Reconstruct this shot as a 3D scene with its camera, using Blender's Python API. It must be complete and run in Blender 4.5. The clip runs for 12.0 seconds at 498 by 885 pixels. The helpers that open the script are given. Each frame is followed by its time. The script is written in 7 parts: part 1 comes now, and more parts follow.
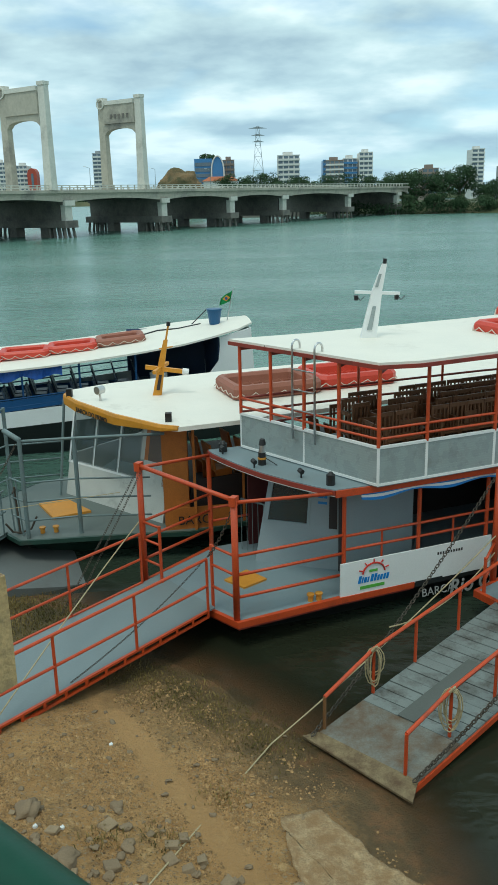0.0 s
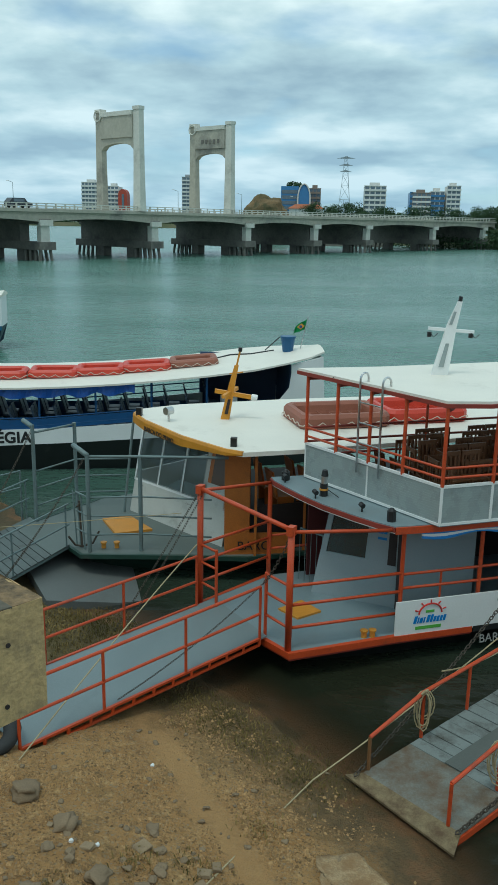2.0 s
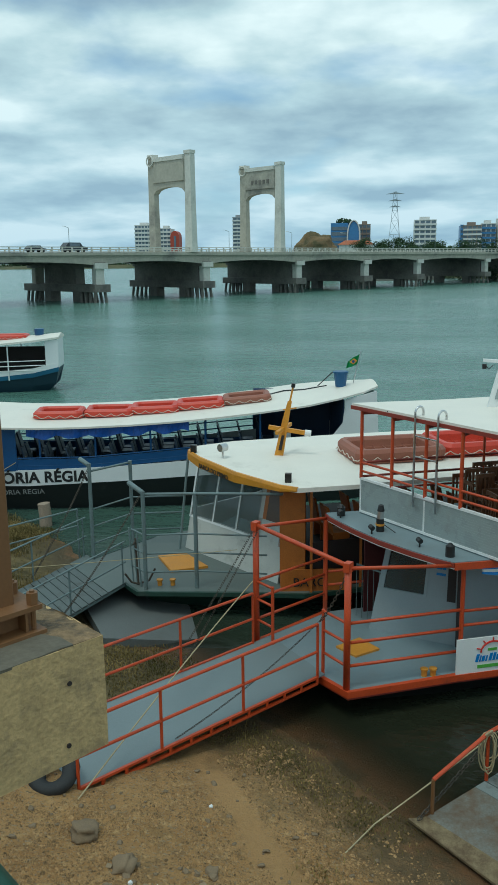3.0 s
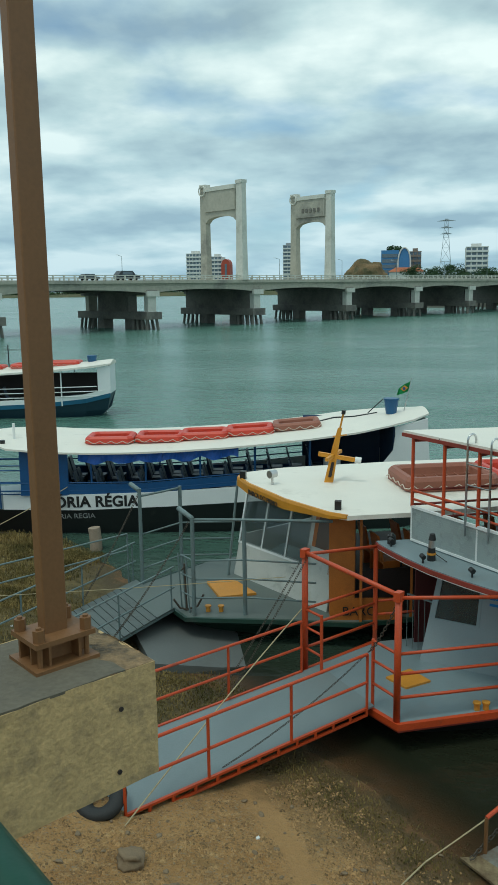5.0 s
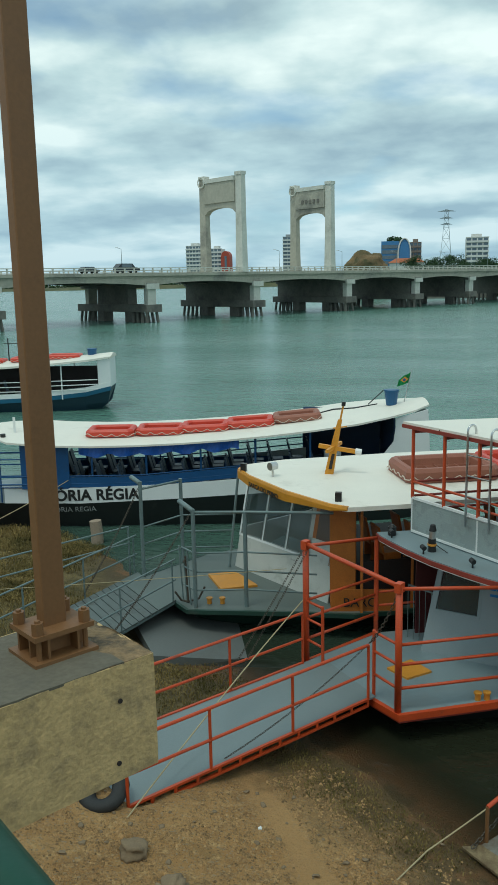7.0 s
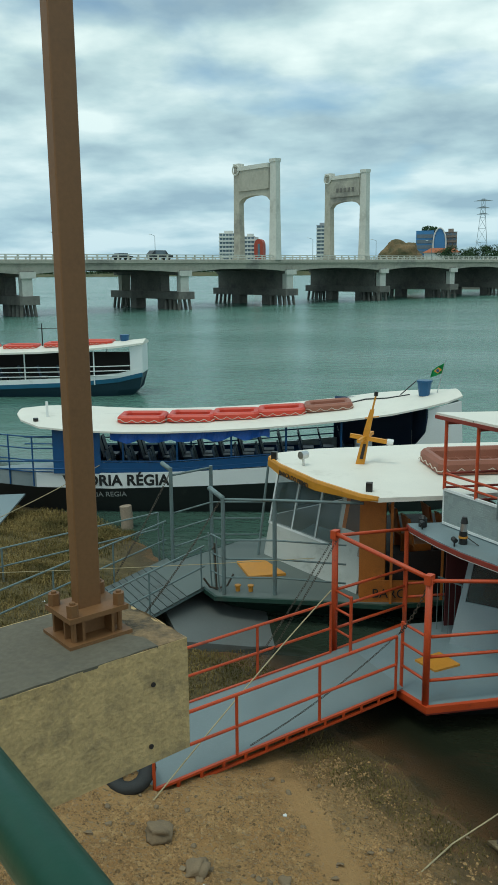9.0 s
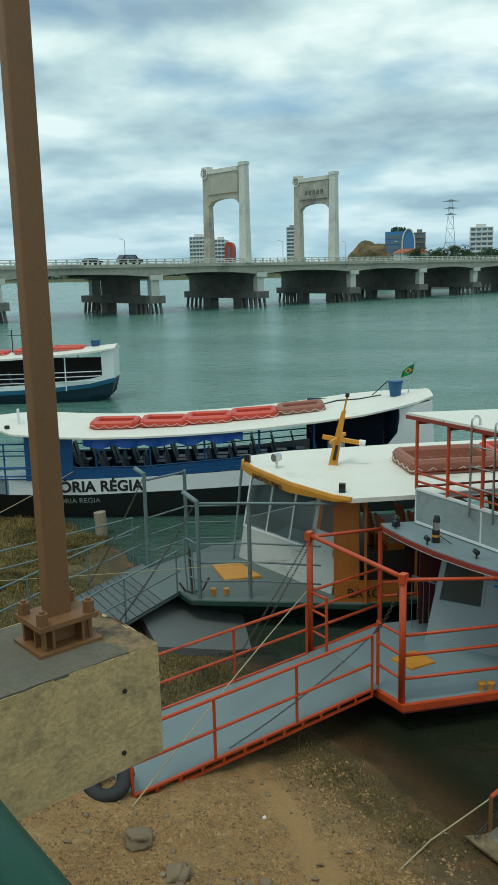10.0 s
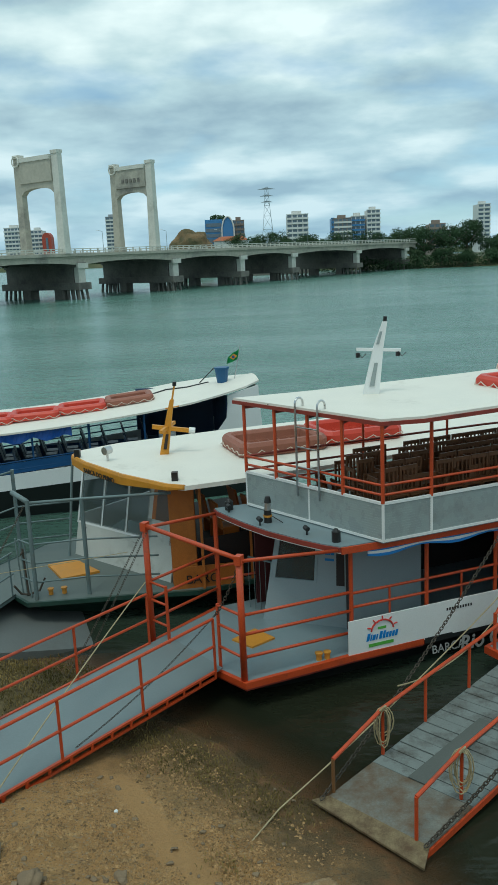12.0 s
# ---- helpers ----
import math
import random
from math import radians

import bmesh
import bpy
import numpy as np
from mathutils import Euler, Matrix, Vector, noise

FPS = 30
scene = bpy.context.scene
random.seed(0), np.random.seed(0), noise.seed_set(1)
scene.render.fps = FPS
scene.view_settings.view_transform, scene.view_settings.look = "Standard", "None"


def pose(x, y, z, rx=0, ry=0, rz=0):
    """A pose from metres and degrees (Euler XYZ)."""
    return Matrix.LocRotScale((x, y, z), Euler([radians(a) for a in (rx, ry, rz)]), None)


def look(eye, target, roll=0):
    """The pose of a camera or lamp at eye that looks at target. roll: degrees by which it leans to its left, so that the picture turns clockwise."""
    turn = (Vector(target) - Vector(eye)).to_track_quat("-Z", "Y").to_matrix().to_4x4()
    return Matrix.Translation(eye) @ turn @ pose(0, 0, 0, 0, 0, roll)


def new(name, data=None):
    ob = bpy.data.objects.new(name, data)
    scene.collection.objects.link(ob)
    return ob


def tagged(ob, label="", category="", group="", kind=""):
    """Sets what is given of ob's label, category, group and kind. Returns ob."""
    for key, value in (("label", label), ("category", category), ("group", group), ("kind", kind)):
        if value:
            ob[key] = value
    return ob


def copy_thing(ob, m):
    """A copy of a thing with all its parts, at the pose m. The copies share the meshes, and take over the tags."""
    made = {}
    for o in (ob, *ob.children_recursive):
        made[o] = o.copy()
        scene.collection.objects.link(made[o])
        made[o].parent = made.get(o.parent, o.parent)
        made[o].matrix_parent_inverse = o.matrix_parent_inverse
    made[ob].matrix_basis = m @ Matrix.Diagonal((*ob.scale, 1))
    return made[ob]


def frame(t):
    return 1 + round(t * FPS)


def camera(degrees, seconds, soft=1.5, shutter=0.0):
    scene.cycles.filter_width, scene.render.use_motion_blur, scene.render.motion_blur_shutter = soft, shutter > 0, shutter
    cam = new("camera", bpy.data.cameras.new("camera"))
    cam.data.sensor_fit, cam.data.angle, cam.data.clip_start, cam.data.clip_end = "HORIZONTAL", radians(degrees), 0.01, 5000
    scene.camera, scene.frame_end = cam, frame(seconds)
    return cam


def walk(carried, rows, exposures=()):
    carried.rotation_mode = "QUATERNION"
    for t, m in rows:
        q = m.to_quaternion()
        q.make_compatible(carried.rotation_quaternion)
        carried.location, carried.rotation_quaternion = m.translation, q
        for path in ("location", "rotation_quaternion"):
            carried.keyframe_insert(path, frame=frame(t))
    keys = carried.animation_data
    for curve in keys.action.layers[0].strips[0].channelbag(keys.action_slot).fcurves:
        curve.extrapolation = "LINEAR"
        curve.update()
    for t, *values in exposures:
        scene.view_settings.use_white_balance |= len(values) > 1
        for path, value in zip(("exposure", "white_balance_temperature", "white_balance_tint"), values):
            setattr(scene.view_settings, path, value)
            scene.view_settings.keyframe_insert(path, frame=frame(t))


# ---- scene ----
cam = camera(32.83, 12.0, soft=1.2)
PATH = [
    (0, pose(-0.000, 0.000, 8.000, 73.69, 1.28, -0.22)),
    (0.5, pose(0.006, 0.010, 8.047, 73.29, -0.29, -2.58)),
    (1, pose(0.048, -0.067, 8.084, 73.33, -2.25, 0.24)),
    (1.5, pose(0.083, -0.031, 8.086, 74.44, -1.95, 2.37)),
    (2, pose(0.122, -0.003, 8.069, 75.39, -1.03, 5.32)),
    (2.5, pose(0.125, -0.034, 8.083, 76.77, 0.10, 7.44)),
    (3, pose(0.105, -0.005, 8.069, 77.82, 0.59, 8.65)),
    (3.5, pose(0.102, -0.019, 8.068, 78.18, 0.88, 10.37)),
    (5.5, pose(0.079, 0.011, 8.068, 79.85, 0.68, 12.10)),
    (6, pose(0.079, 0.020, 8.064, 79.82, 0.54, 12.21)),
    (6.5, pose(0.101, -0.001, 8.069, 79.52, 1.01, 11.90)),
    (8.5, pose(0.080, -0.004, 8.064, 78.45, 1.10, 12.82)),
    (9, pose(0.062, 0.014, 8.053, 78.38, 0.49, 14.16)),
    (9.5, pose(0.086, -0.010, 8.068, 78.40, 0.70, 14.20)),
    (10, pose(0.103, -0.007, 8.069, 78.54, 1.28, 12.22)),
    (10.5, pose(0.116, -0.028, 8.080, 78.51, 1.60, 11.77)),
    (11, pose(0.122, -0.018, 8.071, 78.15, 1.99, 10.12)),
    (11.5, pose(0.155, -0.048, 8.081, 77.78, 2.70, 5.41)),
    (12, pose(0.196, -0.071, 8.077, 77.43, 2.55, 0.47)),
]
walk(cam, PATH, exposures=((0.0, 0.3, 6250, -3), (1.0, 0.2, 6200, -3), (2.2, 0.02, 5950, -4), (3.2, 0.0, 5950, -4), (5.4, 0.03, 6250, -4), (11.2, 0.05, 6250, -4), (12.0, 0.04, 6100, -4)))

# ---- sky, sun ----
SUN_EL, SUN_AZ = radians(58), radians(205)
world = bpy.data.worlds.new("overcast_sky")
scene.world = world
world.use_nodes = True
wn, wl = world.node_tree.nodes, world.node_tree.links
wn.clear()


def wnode(kind, **kw):
    n = wn.new(kind)
    for k, v in kw.items():
        n.inputs[k].default_value = v
    return n


w_out = wn.new("ShaderNodeOutputWorld")
w_bg = wnode("ShaderNodeBackground", Strength=1.0)
w_sky = wn.new("ShaderNodeTexSky")
w_sky.sky_type, w_sky.sun_disc = "NISHITA", False
w_sky.sun_elevation, w_sky.sun_rotation = SUN_EL, SUN_AZ
w_sky.air_density, w_sky.dust_density = 1.0, 0.2
w_tc = wn.new("ShaderNodeTexCoord")
w_sep = wn.new("ShaderNodeSeparateXYZ")
wl.new(w_tc.outputs["Generated"], w_sep.inputs[0])
w_zz = wn.new("ShaderNodeMath")
w_zz.operation = "MAXIMUM"
w_zz.inputs[1].default_value = 0.0
wl.new(w_sep.outputs["Z"], w_zz.inputs[0])
w_za = wn.new("ShaderNodeMath")
w_za.operation = "ADD"
w_za.inputs[1].default_value = 0.2
wl.new(w_zz.outputs[0], w_za.inputs[0])
w_dx, w_dy = wn.new("ShaderNodeMath"), wn.new("ShaderNodeMath")
for n, axis in ((w_dx, "X"), (w_dy, "Y")):
    n.operation = "DIVIDE"
    wl.new(w_sep.outputs[axis], n.inputs[0])
    wl.new(w_za.outputs[0], n.inputs[1])
w_com = wn.new("ShaderNodeCombineXYZ")
wl.new(w_dx.outputs[0], w_com.inputs["X"])
wl.new(w_dy.outputs[0], w_com.inputs["Y"])
w_big = wnode("ShaderNodeTexNoise", Scale=0.9, Detail=8.0, Roughness=0.5, Distortion=0.1)
w_fine = wnode("ShaderNodeTexNoise", Scale=3.6, Detail=7.0, Roughness=0.55, Distortion=0.1)
wl.new(w_com.outputs[0], w_fine.inputs["Vector"])


def wmath(op, a, b, c=None):
    n = wn.new("ShaderNodeMath")
    n.operation = op
    for i_, v in enumerate((a, b, c)):
        if v is None:
            continue
        if isinstance(v, (int, float)):
            n.inputs[i_].default_value = v
        else:
            wl.new(v, n.inputs[i_])
    return n.outputs[0]


def deck(stretch):
    """Thickness of the cloud deck, read a little nearer or farther along the same bearing."""
    k = wn.new("ShaderNodeVectorMath")
    k.operation = "SCALE"
    k.inputs["Scale"].default_value = stretch
    wl.new(w_com.outputs[0], k.inputs[0])
    o = wn.new("ShaderNodeVectorMath")
    o.inputs[1].default_value = (4.1, 2.9, 0)
    wl.new(k.outputs[0], o.inputs[0])
    t = wnode("ShaderNodeTexNoise", Scale=1.75, Detail=6.0, Roughness=0.5, Distortion=0.0)
    wl.new(o.outputs[0], t.inputs["Vector"])
    return t.outputs["Fac"]


wl.new(w_com.outputs[0], w_big.inputs["Vector"])
# bright tops and grey undersides of the cloud deck
w_relief = wmath("SUBTRACT", deck(1.05), deck(0.95))
w_tone = wmath("MULTIPLY_ADD", w_relief, 1.5, 0.52)
w_tone = wmath("ADD", w_tone, wmath("MULTIPLY_ADD", w_big.outputs["Fac"], 0.8, -0.4))
w_tone = wmath("ADD", w_tone, wmath("MULTIPLY_ADD", w_fine.outputs["Fac"], 0.35, -0.175))
w_cloud = wn.new("ShaderNodeValToRGB")
el = w_cloud.color_ramp.elements
el[0].position, el[0].color = 0.22, (0.36, 0.46, 0.54, 1)
el[1].position, el[1].color = 0.82, (0.90, 0.96, 0.97, 1)
e = el.new(0.5)
e.color = (0.56, 0.68, 0.73, 1)
wl.new(w_tone, w_cloud.inputs[0])
# gaps of pale blue
w_gap = wn.new("ShaderNodeValToRGB")
el = w_gap.color_ramp.elements
el[0].position, el[0].color = 0.37, (0.35, 0.35, 0.35, 1)
el[1].position, el[1].color = 0.47, (1, 1, 1, 1)
wl.new(w_big.outputs["Fac"], w_gap.inputs[0])
w_scale = wn.new("ShaderNodeVectorMath")
w_scale.operation = "MULTIPLY"
w_scale.inputs[1].default_value = (0.085, 0.10, 0.112)
wl.new(w_sky.outputs[0], w_scale.inputs[0])
w_mix = wn.new("ShaderNodeMix")
w_mix.data_type = "RGBA"
wl.new(w_gap.outputs[0], w_mix.inputs["Factor"])
wl.new(w_scale.outputs[0], w_mix.inputs["A"])
wl.new(w_cloud.outputs[0], w_mix.inputs["B"])
# bluer distance near the horizon
w_hz = wn.new("ShaderNodeMapRange")
w_hz.inputs["From Min"].default_value, w_hz.inputs["From Max"].default_value = 0.0, 0.22
w_hz.inputs["To Min"].default_value, w_hz.inputs["To Max"].default_value = 0.5, 0.0
wl.new(w_sep.outputs["Z"], w_hz.inputs["Value"])
w_far = wn.new("ShaderNodeMix")
w_far.data_type = "RGBA"
wl.new(w_hz.outputs[0], w_far.inputs["Factor"])
wl.new(w_mix.outputs["Result"], w_far.inputs["A"])
w_far.inputs["B"].default_value = (0.34, 0.52, 0.70, 1)
wl.new(w_far.outputs["Result"], w_bg.inputs["Color"])
wl.new(w_bg.outputs[0], w_out.inputs["Surface"])

sun_data = bpy.data.lights.new("sun", "SUN")
sun_data.energy, sun_data.angle, sun_data.color = 0.9, radians(16), (1.0, 0.95, 0.87)
sun = new("sun", sun_data)
sun.matrix_world = look((0, 0, 60), (math.sin(SUN_AZ) * -40 * 0.6, math.cos(SUN_AZ) * -40 * 0.6, 0))

# ---- materials ----
MATS = {}


def mat(name, color, rough=0.6, metal=0.0, var=0.12, scale=3.0, fine=40.0, bump=0.15, dirt=None, dirt_at=0.62, spec=0.5, island=False, alpha=1.0):
    """Painted or natural surface: colour varied at two scales, dirt patches, fine relief."""
    if name in MATS:
        return MATS[name]
    m = bpy.data.materials.new(name)
    m.use_nodes = True
    nt = m.node_tree
    n, l = nt.nodes, nt.links
    b = n["Principled BSDF"]
    tc = n.new("ShaderNodeNewGeometry")
    a, f = n.new("ShaderNodeTexNoise"), n.new("ShaderNodeTexNoise")
    a.inputs["Scale"].default_value, a.inputs["Detail"].default_value, a.inputs["Roughness"].default_value = scale, 6, 0.6
    f.inputs["Scale"].default_value, f.inputs["Detail"].default_value = fine, 4
    l.new(tc.outputs["Position"], a.inputs["Vector"])
    l.new(tc.outputs["Position"], f.inputs["Vector"])
    mul = n.new("ShaderNodeMath")
    mul.operation = "ADD"
    l.new(a.outputs["Fac"], mul.inputs[0])
    l.new(f.outputs["Fac"], mul.inputs[1])
    src = mul.outputs[0]
    lo, hi = 0.6, 1.4
    if island:
        info = n.new("ShaderNodeNewGeometry")
        oi = n.new("ShaderNodeObjectInfo")
        add = n.new("ShaderNodeMath")
        add.operation = "MULTIPLY_ADD"
        l.new(info.outputs["Random Per Island"], add.inputs[0])
        add.inputs[1].default_value = 0.5
        l.new(src, add.inputs[2])
        add2 = n.new("ShaderNodeMath")
        add2.operation = "MULTIPLY_ADD"
        l.new(oi.outputs["Random"], add2.inputs[0])
        add2.inputs[1].default_value = 0.3
        l.new(add.outputs[0], add2.inputs[2])
        src = add2.outputs[0]
        lo, hi = 0.8, 1.9
    mr = n.new("ShaderNodeMapRange")
    mr.inputs["From Min"].default_value, mr.inputs["From Max"].default_value = lo, hi
    mr.inputs["To Min"].default_value, mr.inputs["To Max"].default_value = 1 - var, 1 + var
    l.new(src, mr.inputs["Value"])
    vm = n.new("ShaderNodeVectorMath")
    vm.operation = "SCALE"
    vm.inputs[0].default_value = color
    l.new(mr.outputs[0], vm.inputs["Scale"])
    col = vm.outputs[0]
    if dirt:
        d = n.new("ShaderNodeTexNoise")
        d.inputs["Scale"].default_value, d.inputs["Detail"].default_value, d.inputs["Roughness"].default_value = scale * 0.55, 9, 0.7
        l.new(tc.outputs["Position"], d.inputs["Vector"])
        r = n.new("ShaderNodeMapRange")
        r.inputs["From Min"].default_value, r.inputs["From Max"].default_value = dirt_at - 0.08, dirt_at + 0.12
        l.new(d.outputs["Fac"], r.inputs["Value"])
        mx = n.new("ShaderNodeMix")
        mx.data_type = "RGBA"
        l.new(r.outputs[0], mx.inputs["Factor"])
        l.new(col, mx.inputs["A"])
        mx.inputs["B"].default_value = (*dirt, 1)
        col = mx.outputs["Result"]
    l.new(col, b.inputs["Base Color"])
    rr = n.new("ShaderNodeMapRange")
    rr.inputs["To Min"].default_value, rr.inputs["To Max"].default_value = max(0.02, rough - 0.12), min(1, rough + 0.12)
    l.new(a.outputs["Fac"], rr.inputs["Value"])
    l.new(rr.outputs[0], b.inputs["Roughness"])
    b.inputs["Metallic"].default_value = metal
    b.inputs["Specular IOR Level"].default_value = spec
    b.inputs["Alpha"].default_value = alpha
    if bump:
        bp = n.new("ShaderNodeBump")
        bp.inputs["Strength"].default_value, bp.inputs["Distance"].default_value = bump, 0.02
        l.new(f.outputs["Fac"], bp.inputs["Height"])
        l.new(bp.outputs[0], b.inputs["Normal"])
    MATS[name] = m
    return m


RED = mat("red_orange_paint", (0.52, 0.066, 0.015), 0.45, var=0.18, dirt=(0.22, 0.05, 0.025), dirt_at=0.62)
MAROON = mat("maroon_rim_paint", (0.27, 0.04, 0.025), 0.5, dirt=(0.12, 0.03, 0.02))
ROOF_WHITE = mat("weathered_white_paint", (0.8, 0.75, 0.66), 0.55, var=0.06, scale=1.2, dirt=(0.55, 0.50, 0.42), dirt_at=0.66, bump=0.06)
WHITE = mat("white_paint", (0.78, 0.78, 0.76), 0.45, var=0.05, scale=1.5, dirt=(0.5, 0.48, 0.43), dirt_at=0.68, bump=0.05)
GREYBLUE = mat("grey_blue_deck_paint", (0.2, 0.255, 0.275), 0.4, var=0.1, scale=1.5, dirt=(0.20, 0.23, 0.23), dirt_at=0.62, bump=0.06)
GREYWALL = mat("pale_grey_wall_paint", (0.3, 0.35, 0.37), 0.5, var=0.06, scale=1.5, dirt=(0.26, 0.28, 0.28), dirt_at=0.68, bump=0.05)
PANEL = mat("frosted_grey_panel", (0.37, 0.42, 0.41), 0.28, var=0.08, dirt=(0.25, 0.26, 0.24), alpha=0.8)
BLACK = mat("black_hull_paint", (0.016, 0.018, 0.018), 0.5, var=0.3, dirt=(0.05, 0.045, 0.04), dirt_at=0.68)
DKGREEN = mat("dark_green_hull_paint", (0.02, 0.055, 0.04), 0.45, var=0.2, dirt=(0.05, 0.06, 0.05))
BLUE = mat("blue_paint", (0.01, 0.075, 0.21), 0.45, dirt=(0.02, 0.05, 0.12))
NAVY = mat("dark_navy_interior", (0.012, 0.035, 0.09), 0.5)
TARP = mat("blue_tarpaulin", (0.015, 0.1125, 0.495), 0.4, var=0.25, scale=6)
ORANGE = mat("orange_paint", (0.62, 0.26, 0.02), 0.45, var=0.15, dirt=(0.35, 0.15, 0.02))
ORANGE_D = mat("orange_brown_panel", (0.42, 0.13, 0.02), 0.5, var=0.2, dirt=(0.2, 0.07, 0.02))
YELLOW = mat("yellow_hatch_paint", (0.58, 0.245, 0.03), 0.5, var=0.15, dirt=(0.35, 0.2, 0.05))
RAFT_RED = mat("red_float_vinyl", (0.58, 0.05, 0.025), 0.45, var=0.15, scale=2)
RAFT_BROWN = mat("faded_brown_float_vinyl", (0.30, 0.11, 0.07), 0.6, var=0.15, scale=2)
STEEL = mat("stainless_steel", (0.6, 0.6, 0.6), 0.3, 1.0, bump=0.03)
GALV = mat("grey_green_steel_paint", (0.16, 0.21, 0.21), 0.5, 0.1, var=0.15, dirt=(0.12, 0.11, 0.09))
RUST = mat("rusty_brown_steel", (0.2, 0.094, 0.036), 0.55, 0.0, var=0.12, scale=3, fine=60, bump=0.05, dirt=(0.11, 0.05, 0.02), dirt_at=0.66)
GREENRAIL = mat("dark_green_gloss_paint", (0.003, 0.05, 0.028), 0.38, var=0.12, scale=8, bump=0.03, spec=0.25)
CONC = mat("weathered_concrete", (0.45, 0.355, 0.2), 0.9, var=0.2, scale=5, fine=26, bump=0.3, dirt=(0.23, 0.19, 0.12), dirt_at=0.57)
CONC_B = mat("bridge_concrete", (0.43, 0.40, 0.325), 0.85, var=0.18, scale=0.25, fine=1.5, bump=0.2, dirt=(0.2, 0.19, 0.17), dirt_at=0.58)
CONC_D = mat("dark_pier_concrete", (0.19, 0.175, 0.15), 0.9, var=0.25, scale=0.3, fine=2.0, bump=0.3, dirt=(0.09, 0.085, 0.08), dirt_at=0.55)
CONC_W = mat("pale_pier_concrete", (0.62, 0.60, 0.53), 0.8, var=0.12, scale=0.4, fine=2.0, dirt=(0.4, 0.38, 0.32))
ROPE = mat("tan_rope_fibre", (0.42, 0.34, 0.20), 0.9, var=0.2, scale=20, bump=0.4)
CHAIN = mat("dark_chain_steel", (0.075, 0.06, 0.045), 0.7, 0.2, var=0.3)
RUBBER = mat("black_rubber", (0.02, 0.02, 0.02), 0.7, var=0.3, bump=0.2)
WOODCHAIR = mat("varnished_chair_wood", (0.15, 0.062, 0.024), 0.5, var=0.3, scale=6, island=True)
# near-black tone: shade of interiors, holes and gaps held in the colour
DARKIN = mat("dark_interior_tone", (0.03, 0.022, 0.02), 0.7, var=0.3)
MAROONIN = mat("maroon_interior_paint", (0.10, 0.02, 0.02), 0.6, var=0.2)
PLASTIC_BLUE = mat("blue_plastic", (0.012, 0.085, 0.2), 0.4)
SEATDARK = mat("dark_blue_seat_vinyl", (0.048, 0.072, 0.112), 0.5, var=0.2)
BLACKPL = mat("black_plastic", (0.015, 0.015, 0.015), 0.4)
PLANK = mat("grey_weathered_planks", (0.19, 0.215, 0.205), 0.7, var=0.18, scale=4, bump=0.2, dirt=(0.07, 0.065, 0.055), dirt_at=0.55, island=True)
SLAT = mat("dull_grey_steel_slats", (0.105, 0.125, 0.12), 0.6, var=0.18, scale=4, bump=0.1, dirt=(0.07, 0.07, 0.06), dirt_at=0.58, island=True)
LETTER = mat("black_lettering", (0.015, 0.015, 0.015), 0.5, bump=0)
LETTER_W = mat("white_lettering", (0.36, 0.36, 0.35), 0.5, bump=0)
FLAGG = mat("green_flag_cloth", (0.01, 0.22, 0.05), 0.8)
LOGO_BLUE = mat("sign_blue_ink", (0.01, 0.20, 0.55), 0.5, bump=0)
LOGO_GREEN = mat("sign_green_ink", (0.12, 0.42, 0.06), 0.5, bump=0)
LOGO_RED = mat("sign_red_ink", (0.55, 0.03, 0.02), 0.5, bump=0)
ROCK = mat("grey_brown_stone", (0.21, 0.15, 0.09), 0.9, var=0.3, scale=6, fine=50, bump=0.4, island=True)
BLADE = mat("dry_grass", (0.27, 0.195, 0.075), 0.95, var=0.6, scale=1.6, bump=0, spec=0.1, island=True, dirt=(0.07, 0.062, 0.022), dirt_at=0.5)
LEAF = mat("tree_leaves", (0.05, 0.082, 0.042), 1.0, var=0.35, scale=0.3, bump=0, spec=0.0, island=True)
BARK = mat("tree_bark", (0.10, 0.08, 0.06), 0.9)
B_WHITE = mat("white_render", (0.68, 0.66, 0.62), 0.8, var=0.06, scale=0.1, fine=1)
B_GREY = mat("grey_render", (0.34, 0.35, 0.36), 0.8, var=0.08, scale=0.1, fine=1)
B_BROWN = mat("brown_render", (0.26, 0.20, 0.16), 0.8, var=0.1, scale=0.1, fine=1)
B_BLUE = mat("blue_cladding", (0.06, 0.2, 0.42), 0.35, var=0.1, scale=0.1, fine=1)
B_RED = mat("red_cladding", (0.40, 0.06, 0.03), 0.6, var=0.1, scale=0.1, fine=1)
# glass lightened towards blue: distance haze mixed into the colour
B_GLASS = mat("hazed_window_glass", (0.13, 0.165, 0.2), 0.2, var=0.2, scale=0.3, fine=1, bump=0)
TILE = mat("terracotta_roof", (0.40, 0.13, 0.06), 0.8)


def glass_mat():
    m = bpy.data.materials.new("window_glass")
    m.use_nodes = True
    b = m.node_tree.nodes["Principled BSDF"]
    b.inputs["Base Color"].default_value = (0.11, 0.14, 0.13, 1)
    b.inputs["Roughness"].default_value = 0.05
    b.inputs["Alpha"].default_value = 0.34
    return m


GLASS = glass_mat()


# ---- builders ----
def V(p, z=None):
    return Vector((p[0], p[1], p[2] if z is None else z))


def thing(name, base, label, category, group="", kind=""):
    ob = new(name)
    ob.empty_display_size = 0.3
    ob.location = base
    return tagged(ob, label, category, group, kind)


